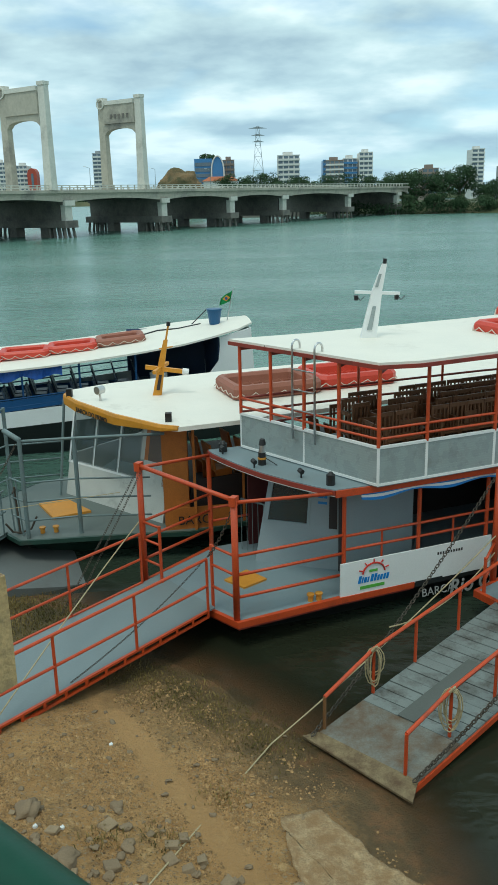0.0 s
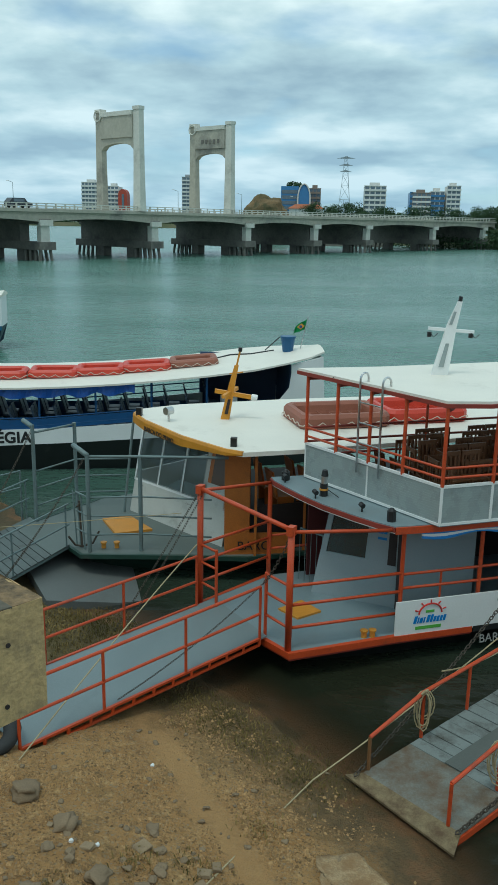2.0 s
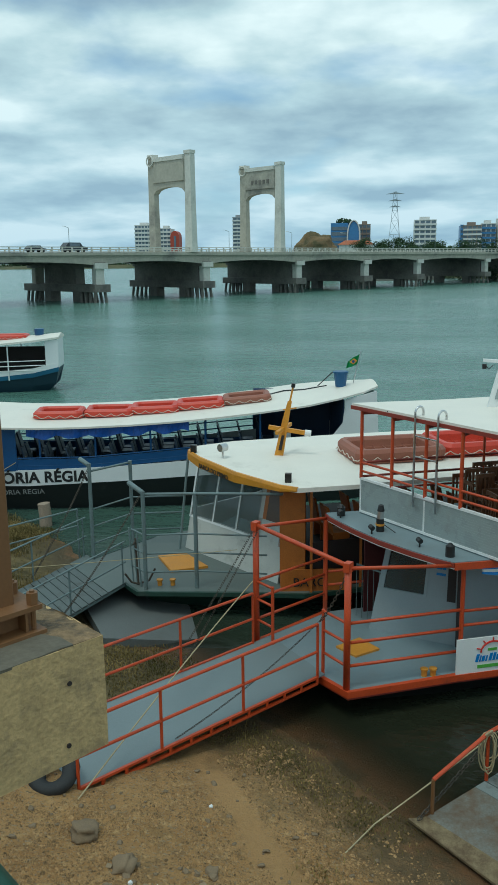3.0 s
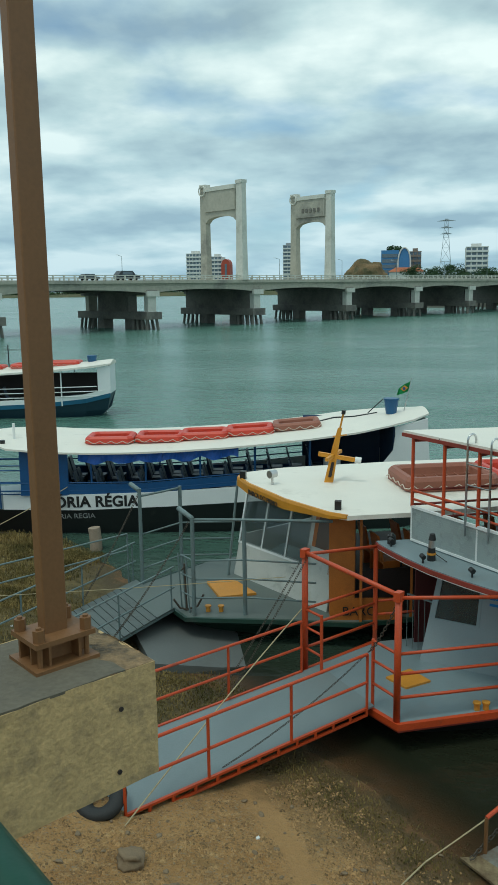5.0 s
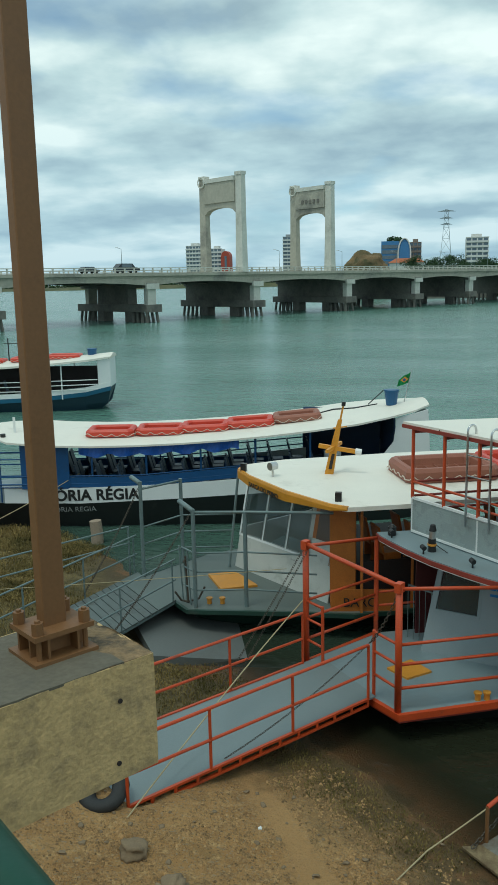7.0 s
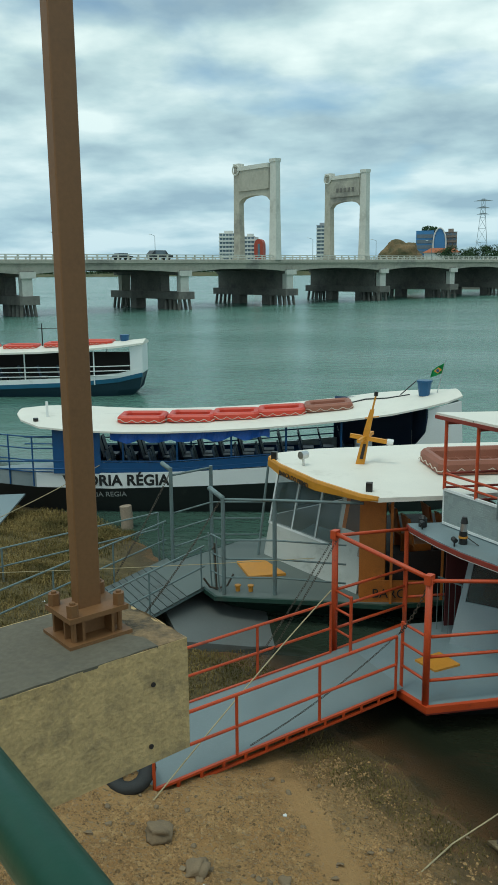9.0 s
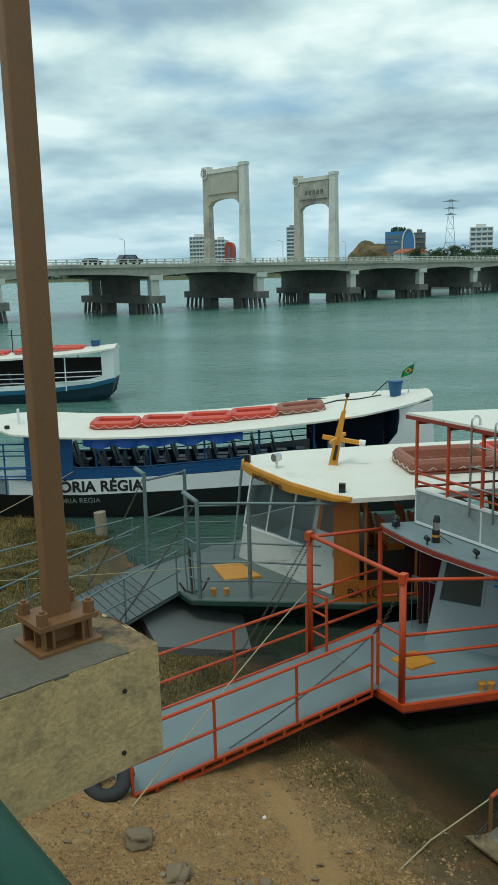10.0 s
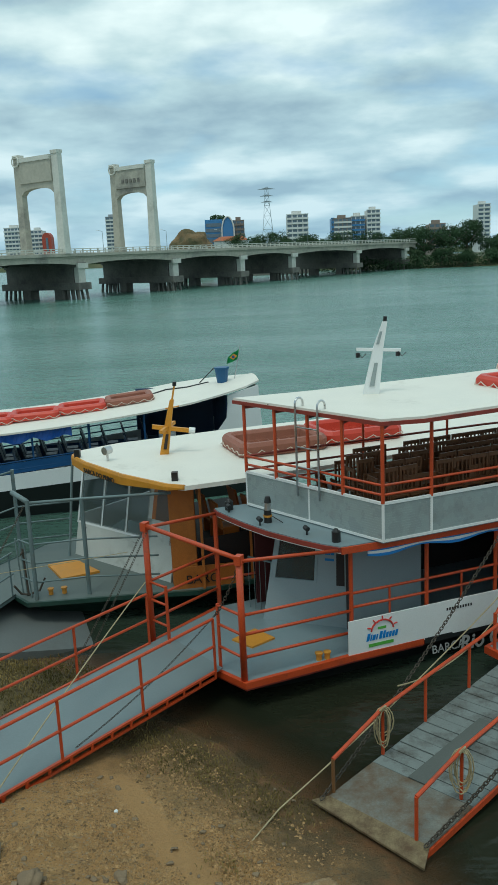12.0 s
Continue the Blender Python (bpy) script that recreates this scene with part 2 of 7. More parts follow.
def part(name, bm, material, parent=None, label="", smooth=False):
    me = bpy.data.meshes.new(name)
    bmesh.ops.recalc_face_normals(bm, faces=bm.faces)
    if smooth:
        for f in bm.faces:
            f.smooth = True
    bm.to_mesh(me)
    bm.free()
    me.materials.append(material)
    ob = new(name, me)
    if parent is not None:
        ob.parent = parent
        if parent.parent is None and parent.data is None:
            ob.matrix_parent_inverse = Matrix.Translation(-parent.location)
    if label:
        tagged(ob, label)
    return ob


def B():
    return bmesh.new()


def hexa(bm, c):
    """A box from its eight corners: four below, four above."""
    v = [bm.verts.new(p) for p in c]
    for q in ((0, 1, 2, 3), (7, 6, 5, 4), (0, 4, 5, 1), (1, 5, 6, 2), (2, 6, 7, 3), (3, 7, 4, 0)):
        bm.faces.new([v[k] for k in q])
    return bm


def box(bm, lo, hi):
    (a, b, c), (d, e, f) = lo, hi
    return hexa(bm, [(a, b, c), (d, b, c), (d, e, c), (a, e, c), (a, b, f), (d, b, f), (d, e, f), (a, e, f)])


def beam(bm, p, q, w, h, up=(0, 0, 1)):
    p, q = Vector(p), Vector(q)
    d = (q - p).normalized()
    u = Vector(up)
    s = d.cross(u)
    s = s.normalized() if s.length > 1e-4 else Vector((1, 0, 0))
    u = s.cross(d)
    s, u = s * w / 2, u * h / 2
    return hexa(bm, [p - s - u, q - s - u, q + s - u, p + s - u, p - s + u, q - s + u, q + s + u, p + s + u])


def tube(bm, pts, r, n=7, r2=None, cap=True):
    pts = [Vector(p) for p in pts]
    rings = []
    ref = None
    for i, p in enumerate(pts):
        d = (pts[min(i + 1, len(pts) - 1)] - pts[max(i - 1, 0)]).normalized()
        if ref is None:
            ref = d.orthogonal().normalized()
        s = (ref - d * ref.dot(d))
        s = s.normalized() if s.length > 1e-5 else d.orthogonal().normalized()
        ref = s
        t = d.cross(s)
        rad = r if r2 is None else r + (r2 - r) * i / (len(pts) - 1)
        rings.append([bm.verts.new(p + (s * math.cos(k * 2 * math.pi / n) + t * math.sin(k * 2 * math.pi / n)) * rad) for k in range(n)])
    for a, b in zip(rings, rings[1:]):
        for k in range(n):
            bm.faces.new((a[k], a[(k + 1) % n], b[(k + 1) % n], b[k]))
    if cap:
        bm.faces.new(rings[0][::-1])
        bm.faces.new(rings[-1])
    return bm


def prism(bm, poly, z0, z1):
    """A slab over a plan polygon; z0 and z1 are heights or functions of (x, y)."""
    fz = lambda z, p: z(p[0], p[1]) if callable(z) else z
    a = [bm.verts.new((p[0], p[1], fz(z0, p))) for p in poly]
    b = [bm.verts.new((p[0], p[1], fz(z1, p))) for p in poly]
    bm.faces.new(a[::-1])
    bm.faces.new(b)
    for k in range(len(poly)):
        j = (k + 1) % len(poly)
        bm.faces.new((a[k], a[j], b[j], b[k]))
    return bm


def wall(bm, p, q, z0, z1, t=0.04, lean=(0, 0)):
    """A panel on the plan line p-q; z0 and z1 may be pairs for its two ends; lean shifts its top."""
    p, q = Vector((p[0], p[1])), Vector((q[0], q[1]))
    d = (q - p).normalized()
    s = Vector((-d.y, d.x)) * t / 2
    za, zb = z0 if isinstance(z0, tuple) else (z0, z0)
    ya, yb = z1 if isinstance(z1, tuple) else (z1, z1)
    l = Vector(lean)
    c = lambda a, z: (a.x, a.y, z)
    return hexa(bm, [c(p - s, za), c(q - s, zb), c(q + s, zb), c(p + s, za), c(p - s + l, ya), c(q - s + l, yb), c(q + s + l, yb), c(p + s + l, ya)])


def loft(bm, rings, caps=True, closed=True):
    vs = [[bm.verts.new(p) for p in r] for r in rings]
    n = len(rings[0])
    for a, b in zip(vs, vs[1:]):
        for k in range(n if closed else n - 1):
            bm.faces.new((a[k], a[(k + 1) % n], b[(k + 1) % n], b[k]))
    if caps:
        bm.faces.new(vs[0][::-1])
        bm.faces.new(vs[-1])
    return bm


def strake(bm, pts, w, h, zc=None):
    """One bent bar of rectangular section along a polyline."""
    pts = [V(p, zc) if zc is not None else Vector(p) for p in pts]
    rings = []
    for i, p in enumerate(pts):
        d = pts[min(i + 1, len(pts) - 1)] - pts[max(i - 1, 0)]
        s = Vector((-d.y, d.x, 0)).normalized() * w / 2
        u = Vector((0, 0, h / 2))
        rings.append([p - s - u, p + s - u, p + s + u, p - s + u])
    return loft(bm, rings)


def along(poly, d):
    """The point d metres along a plan polyline."""
    for a, b in zip(poly, poly[1:]):
        a, b = Vector(a[:2]), Vector(b[:2])
        s = (b - a).length
        if d <= s or b == Vector(poly[-1][:2]):
            return a + (b - a) * (d / s)
        d -= s


def lettering(name, words, size, origin, xdir, up, material, parent, label="", depth=0.004, shear=0.0, bold=0.0, gap=1.0):
    cu = bpy.data.curves.new(name, "FONT")
    cu.body, cu.size, cu.extrude, cu.shear, cu.offset = words, size, depth, shear, bold
    cu.space_character = gap
    ob = bpy.data.objects.new(name, cu)
    scene.collection.objects.link(ob)
    bpy.context.view_layer.update()
    me = bpy.data.meshes.new_from_object(ob.evaluated_get(bpy.context.evaluated_depsgraph_get()))
    bpy.data.objects.remove(ob)
    x, u = Vector(xdir).normalized(), Vector(up)
    n = x.cross(u).normalized()
    u = n.cross(x)
    m = Matrix.Translation(origin) @ Matrix((x, u, n)).transposed().to_4x4()
    me.transform(m)
    bm = bmesh.new()
    bm.from_mesh(me)
    return part(name, bm, material, parent, label)


def chain(bm, p, q, sag, link=0.09, r=0.011):
    p, q = Vector(p), Vector(q)
    n = max(3, int((q - p).length / (link * 0.72)))
    pts = [p.lerp(q, i / n) - Vector((0, 0, sag * 4 * (i / n) * (1 - i / n))) for i in range(n + 1)]
    for i, (a, b) in enumerate(zip(pts, pts[1:])):
        d = (b - a).normalized()
        s = d.cross(Vector((0, 0, 1))).normalized()
        if i % 2:
            s = d.cross(s)
        c, hw, hl = (a + b) / 2, link * 0.3, link * 0.5
        ring = [c + d * hl * math.cos(k * math.pi / 3) + s * hw * math.sin(k * math.pi / 3) for k in range(6)]
        for k in range(6):
            tube(bm, [ring[k], ring[(k + 1) % 6]], r, 4, cap=False)
    return bm


def rope(bm, p, q, sag, r=0.012, n=14):
    p, q = Vector(p), Vector(q)
    return tube(bm, [p.lerp(q, i / n) - Vector((0, 0, sag * 4 * (i / n) * (1 - i / n))) for i in range(n + 1)], r, 6)

# ---- ground and water ----
SHORE = [(-400, 45), (-60, 33), (-40, 30), (-20, 27), (-13, 25.3), (-9.5, 23), (-7.2, 20.8), (-5.2, 16.6), (-2.5, 14.4), (-0.75, 12.6), (0.7, 11.1), (1.6, 9.9), (2.2, 8.0), (2.7, 4.0), (3.2, -2.0), (6, -14), (60, -60)]


def shore_y(x):
    for (a, b), (c, d) in zip(SHORE, SHORE[1:]):
        if x <= c:
            return b + (d - b) * (x - a) / (c - a)
    return -60


def shore_dist(x, y):
    p, best = Vector((x, y)), 1e9
    for a, b in zip(SHORE, SHORE[1:]):
        a, b = Vector(a), Vector(b)
        t = max(0, min(1, (p - a).dot(b - a) / (b - a).length_squared))
        best = min(best, (a + (b - a) * t - p).length)
    return best if y < shore_y(x) else -best


def ground_z(x, y):
    d = shore_dist(x, y)
    z = 0.17 * d if d < 6 else 1.02 + 0.05 * (d - 6)
    if d < 0:
        z = max(-2.2, 0.2 * d)
    k = min(1, max(0, d + 0.6))
    z += k * (0.07 * noise.noise((x * 0.6, y * 0.6, 0)) + 0.035 * noise.noise((x * 2.1, y * 2.1, 3)) + 0.015 * noise.noise((x * 6, y * 6, 5)))
    u, v = 0.3465 * (x + 4.1) * 0.387 + 0.2 * (y - 10.3) * 0.776, -0.735 * (x + 4.04) + 0.678 * (y - 10.38)
    if 0.03 < u < 1.0 and -0.1 < v < 2.0:
        z = min(z, 0.53)
    return min(z, 2.2)


def axis(lo, hi, a, b, fine, coarse):
    out, x = [], lo
    while x < hi:
        out.append(x)
        x += fine if a <= x < b else coarse
    return out + [hi]


def sand_mat():
    m = bpy.data.materials.new("sandy_riverbank")
    m.use_nodes = True
    n, l = m.node_tree.nodes, m.node_tree.links
    b = n["Principled BSDF"]
    g = n.new("ShaderNodeNewGeometry")

    def nz(scale, detail=6, rough=0.6):
        t = n.new("ShaderNodeTexNoise")
        t.inputs["Scale"].default_value, t.inputs["Detail"].default_value, t.inputs["Roughness"].default_value = scale, detail, rough
        l.new(g.outputs["Position"], t.inputs["Vector"])
        return t.outputs["Fac"]

    def mapped(src, a, c, lo=0.0, hi=1.0):
        r = n.new("ShaderNodeMapRange")
        for k, v in (("From Min", a), ("From Max", c), ("To Min", lo), ("To Max", hi)):
            r.inputs[k].default_value = v
        l.new(src, r.inputs["Value"])
        return r.outputs[0]

    def mix(fac, ca, cb):
        x = n.new("ShaderNodeMix")
        x.data_type = "RGBA"
        l.new(fac, x.inputs["Factor"])
        for key, c in (("A", ca), ("B", cb)):
            if isinstance(c, tuple):
                x.inputs[key].default_value = (*c, 1)
            else:
                l.new(c, x.inputs[key])
        return x.outputs["Result"]

    base = mix(mapped(nz(0.9), 0.35, 0.65), (0.42, 0.215, 0.07), (0.55, 0.32, 0.125))
    base = mix(mapped(nz(4, 9, 0.75), 0.52, 0.66, 0.0, 0.75), base, (0.2, 0.115, 0.048))
    base = mix(mapped(nz(13, 6, 0.75), 0.56, 0.66, 0.0, 0.8), base, (0.11, 0.07, 0.033))
    base = mix(mapped(nz(24, 5), 0.54, 0.64), base, (0.38, 0.28, 0.17))
    base = mix(mapped(nz(1.7, 7, 0.7), 0.55, 0.72, 0.0, 0.5), base, (0.17, 0.13, 0.055))
    base = mix(mapped(nz(5.5, 9, 0.8), 0.52, 0.64, 0.0, 0.85), base, (0.66, 0.43, 0.195))
    # dark flecks: small shadows between pebbles and in crevices, painted in
    base = mix(mapped(nz(19, 7, 0.8), 0.55, 0.63, 0.0, 0.9), base, (0.085, 0.052, 0.024))
    # trodden smooth track down to the water
    trk = n.new("ShaderNodeVectorMath")
    trk.operation = "DOT_PRODUCT"
    l.new(g.outputs["Position"], trk.inputs[0])
    trk.inputs[1].default_value = (0.845, 0.534, 0)
    off_ = n.new("ShaderNodeMath")
    off_.operation = "MULTIPLY_ADD"
    l.new(nz(1.3, 3), off_.inputs[0])
    off_.inputs[1].default_value = 0.35
    l.new(trk.outputs["Value"], off_.inputs[2])
    sub = n.new("ShaderNodeMath")
    sub.operation = "SUBTRACT"
    l.new(off_.outputs[0], sub.inputs[0])
    sub.inputs[1].default_value = 4.36
    ab = n.new("ShaderNodeMath")
    ab.operation = "ABSOLUTE"
    l.new(sub.outputs[0], ab.inputs[0])
    base = mix(mapped(ab.outputs[0], 0.4, 0.12, 0.0, 0.8), base, (0.54, 0.31, 0.125))
    # weed-covered ground up the bank
    up = n.new("ShaderNodeVectorMath")
    up.operation = "DOT_PRODUCT"
    l.new(g.outputs["Position"], up.inputs[0])
    up.inputs[1].default_value = (-0.45, 1.0, 0)
    wd_ = n.new("ShaderNodeMath")
    wd_.operation = "MULTIPLY_ADD"
    l.new(nz(1.1, 7, 0.7), wd_.inputs[0])
    wd_.inputs[1].default_value = 4.0
    l.new(up.outputs["Value"], wd_.inputs[2])
    turf = mix(mapped(nz(2.4, 8, 0.7), 0.4, 0.6), (0.07, 0.062, 0.022), (0.19, 0.145, 0.06))
    base = mix(mapped(wd_.outputs[0], 15.0, 17.2, 0.0, 0.92), base, turf)
    # algae and dead weed along the water line, wet mud below it
    sep = n.new("ShaderNodeSeparateXYZ")
    l.new(g.outputs["Position"], sep.inputs[0])
    jit = n.new("ShaderNodeMath")
    jit.operation = "MULTIPLY_ADD"
    l.new(nz(1.6, 8, 0.7), jit.inputs[0])
    jit.inputs[1].default_value = -0.55
    l.new(sep.outputs["Z"], jit.inputs[2])
    base = mix(mapped(jit.outputs[0], 0.05, -0.2, 0.0, 0.85), base, (0.1, 0.068, 0.028))
    base = mix(mapped(jit.outputs[0], -0.24, -0.36), base, (0.3, 0.14, 0.055))
    l.new(base, b.inputs["Base Color"])
    l.new(mapped(sep.outputs["Z"], 0.0, 0.25, 0.45, 0.95), b.inputs["Roughness"])
    bp = n.new("ShaderNodeBump")
    bp.inputs["Strength"].default_value, bp.inputs["Distance"].default_value = 1.0, 0.09
    l.new(nz(13, 10, 0.75), bp.inputs["Height"])
    l.new(bp.outputs[0], b.inputs["Normal"])
    return m


SAND = sand_mat()
bm = B()
xs = sorted(set(axis(-400, -40, 0, 0, 1, 24) + axis(-40, -9, 0, 0, 1, 0.8) + axis(-9, 4, -9, 4, 0.12, 1) + axis(4, 60, 0, 0, 1, 2.5)))
ys = sorted(set(axis(-60, 3, 0, 0, 1, 3) + axis(3, 16, 3, 16, 0.12, 1) + axis(16, 50, 0, 0, 1, 0.7)))
grid = [[bm.verts.new((x, y, ground_z(x, y))) for y in ys] for x in xs]
for i in range(len(xs) - 1):
    for j in range(len(ys) - 1):
        bm.faces.new((grid[i][j], grid[i + 1][j], grid[i + 1][j + 1], grid[i][j + 1]))
ground = part("ground", bm, SAND, smooth=True)
tagged(ground, "sandy brown riverbank with gravel sloping into the water", "riverbank", kind="structure")


def water_mat():
    m = bpy.data.materials.new("green_river_water")
    m.use_nodes = True
    n, l = m.node_tree.nodes, m.node_tree.links
    b = n["Principled BSDF"]
    g = n.new("ShaderNodeNewGeometry")
    mp = n.new("ShaderNodeMapping")
    mp.inputs["Scale"].default_value = (0.6, 1.0, 1.0)
    l.new(g.outputs["Position"], mp.inputs["Vector"])
    big, mid, small = n.new("ShaderNodeTexNoise"), n.new("ShaderNodeTexNoise"), n.new("ShaderNodeTexNoise")
    for t, s, d in ((big, 0.035, 4), (mid, 0.8, 4), (small, 3.2, 3)):
        t.inputs["Scale"].default_value, t.inputs["Detail"].default_value = s, d
        l.new(mp.outputs[0], t.inputs["Vector"])
    ramp = n.new("ShaderNodeValToRGB")
    e = ramp.color_ramp.elements
    e[0].position, e[0].color = 0.35, (0.092, 0.192, 0.155, 1)
    e[1].position, e[1].color = 0.68, (0.138, 0.25, 0.205, 1)
    l.new(big.outputs["Fac"], ramp.inputs[0])
    # very dark olive near the bank, turning green farther out
    sp = n.new("ShaderNodeSeparateXYZ")
    l.new(g.outputs["Position"], sp.inputs[0])
    line = n.new("ShaderNodeMath")
    line.operation = "MULTIPLY_ADD"
    l.new(sp.outputs["X"], line.inputs[0])
    line.inputs[1].default_value = 1.0
    l.new(sp.outputs["Y"], line.inputs[2])
    wob = n.new("ShaderNodeMath")
    wob.operation = "MULTIPLY_ADD"
    l.new(mid.outputs["Fac"], wob.inputs[0])
    wob.inputs[1].default_value = 1.2
    l.new(line.outputs[0], wob.inputs[2])
    shal = n.new("ShaderNodeMapRange")
    deep = n.new("ShaderNodeMath")
    deep.operation = "MULTIPLY_ADD"
    l.new(sp.outputs["X"], deep.inputs[0])
    deep.inputs[1].default_value = 0.35
    l.new(sp.outputs["Y"], deep.inputs[2])
    shal.inputs["From Min"].default_value, shal.inputs["From Max"].default_value = 15.0, 31.0
    l.new(deep.outputs[0], shal.inputs["Value"])
    mx = n.new("ShaderNodeMix")
    mx.data_type = "RGBA"
    l.new(shal.outputs[0], mx.inputs["Factor"])
    mx.inputs["A"].default_value = (0.021, 0.024, 0.014, 1)
    l.new(ramp.outputs[0], mx.inputs["B"])
    l.new(mx.outputs["Result"], b.inputs["Base Color"])
    # clear shallows that deepen away from the bank's two stretches
    side = n.new("ShaderNodeVectorMath")
    side.operation = "DOT_PRODUCT"
    l.new(g.outputs["Position"], side.inputs[0])
    side.inputs[1].default_value = (2.0, 0.35, 0)
    reach = n.new("ShaderNodeMath")
    reach.operation = "ADD"
    l.new(side.outputs["Value"], reach.inputs[0])
    reach.inputs[1].default_value = 11.6 - 6.95
    depth = n.new("ShaderNodeMath")
    depth.operation = "MAXIMUM"
    l.new(reach.outputs[0], depth.inputs[0])
    l.new(line.outputs[0], depth.inputs[1])
    al = n.new("ShaderNodeMapRange")
    al.inputs["From Min"].default_value, al.inputs["From Max"].default_value = 11.6, 13.9
    al.inputs["To Min"].default_value = 0.12
    l.new(depth.outputs[0], al.inputs["Value"])
    l.new(al.outputs[0], b.inputs["Alpha"])
    b.inputs["Roughness"].default_value = 0.2
    b.inputs["IOR"].default_value = 1.33
    add = n.new("ShaderNodeMath")
    add.operation = "MULTIPLY_ADD"
    l.new(small.outputs["Fac"], add.inputs[0])
    add.inputs[1].default_value = 0.35
    l.new(mid.outputs["Fac"], add.inputs[2])
    bp = n.new("ShaderNodeBump")
    bp.inputs["Strength"].default_value, bp.inputs["Distance"].default_value = 0.9, 0.48
    l.new(add.outputs[0], bp.inputs["Height"])
    calm = n.new("ShaderNodeMapRange")
    calm.inputs["From Min"].default_value, calm.inputs["From Max"].default_value = 15.0, 45.0
    calm.inputs["To Min"].default_value, calm.inputs["To Max"].default_value = 0.1, 0.9
    l.new(line.outputs[0], calm.inputs["Value"])
    # wind lanes: rippled and slick patches drawn out along the current
    lane = n.new("ShaderNodeTexNoise")
    lane.inputs["Scale"].default_value, lane.inputs["Detail"].default_value, lane.inputs["Roughness"].default_value = 0.07, 6, 0.65
    lmap = n.new("ShaderNodeMapping")
    lmap.inputs["Scale"].default_value = (0.35, 1.0, 1.0)
    l.new(g.outputs["Position"], lmap.inputs["Vector"])
    l.new(lmap.outputs[0], lane.inputs["Vector"])
    lr = n.new("ShaderNodeMapRange")
    for key, v in (("From Min", 0.4), ("From Max", 0.62), ("To Min", 0.45), ("To Max", 1.5)):
        lr.inputs[key].default_value = v
    l.new(lane.outputs["Fac"], lr.inputs["Value"])
    both = n.new("ShaderNodeMath")
    both.operation = "MULTIPLY"
    l.new(calm.outputs[0], both.inputs[0])
    l.new(lr.outputs[0], both.inputs[1])
    l.new(both.outputs[0], bp.inputs["Strength"])
    l.new(bp.outputs[0], b.inputs["Normal"])
    return m


bm = B()
vs = [bm.verts.new(p) for p in ((-3500, -60, 0), (3500, -60, 0), (3500, 4500, 0), (-3500, 4500, 0))]
bm.faces.new(vs)
water = part("water", bm, water_mat())
tagged(water, "wide green river water with small ripples", "water", kind="structure")
bm = B()
vs = [bm.verts.new(p) for p in ((-3500, -60, -2.3), (3500, -60, -2.3), (3500, 4500, -2.3), (-3500, 4500, -2.3))]
bm.faces.new(vs)
tagged(part("river_bed", bm, SAND), "muddy brown river bed under the water", "river bed", kind="structure")

# ---- bridge ----
BD = Vector((0.583, 0.8125, 0))
BN = Vector((-0.8125, 0.583, 0))
BO = Vector((-38.0, 188.3, 0))


def bpt(s, w, z):
    """s metres along the bridge's near edge, w metres across it."""
    p = BO + BD * s + BN * w
    return Vector((p.x, p.y, z))


bridge = thing("road_bridge", bpt(0, 12, 0), "long pale concrete road bridge on wide piers across the river", "bridge")
S0, S1 = -260, 168
part("deck_slab", hexa(B(), [bpt(S0, 0, 8.9), bpt(S1, 0, 8.9), bpt(S1, 25, 8.9), bpt(S0, 25, 8.9), bpt(S0, 0, 9.9), bpt(S1, 0, 9.9), bpt(S1, 25, 9.9), bpt(S0, 25, 9.9)]), CONC_B, bridge)
PIERS = [-160, -128, -96, -63.0, -28.9, 0.0, 31.3, 59.2, 84.8, 124.0, 160.0]
for w in (0.5, 8.0, 16.5, 24.0):
    bm = B()
    rings = []
    for a, b in zip([S0] + PIERS, PIERS + [S1]):
        for k in range(7):
            f = k / 6
            sag = 0.75 * (2 * f - 1) ** 2
            s = a + (b - a) * f
            rings.append([bpt(s, w - 0.4, 7.75 - sag + 0.35), bpt(s, w + 0.4, 7.75 - sag + 0.35), bpt(s, w + 0.4, 8.95), bpt(s, w - 0.4, 8.95)])
    # inner girders use the dark concrete: shade below the deck, set by colour
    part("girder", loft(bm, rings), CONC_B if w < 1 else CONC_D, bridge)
part("fascia", beam(B(), bpt(S0, -0.25, 9.55), bpt(S1, -0.25, 9.55), 0.5, 0.55), CONC_B, bridge)
for w in (0.0, 25.0):
    bm = B()
    beam(bm, bpt(S0, w, 10.85), bpt(S1, w, 10.85), 0.25, 0.16)
    beam(bm, bpt(S0, w, 10.35), bpt(S1, w, 10.35), 0.12, 0.14)
    part("handrail", bm, CONC_W, bridge)
for w in (0.0, 25.0):
    for k in range(140):
        s = S0 + 110 + k * 2.25
        part("rail_post", beam(B(), bpt(s, w, 9.9), bpt(s, w, 10.8), 0.3, 0.25), CONC_W, bridge)
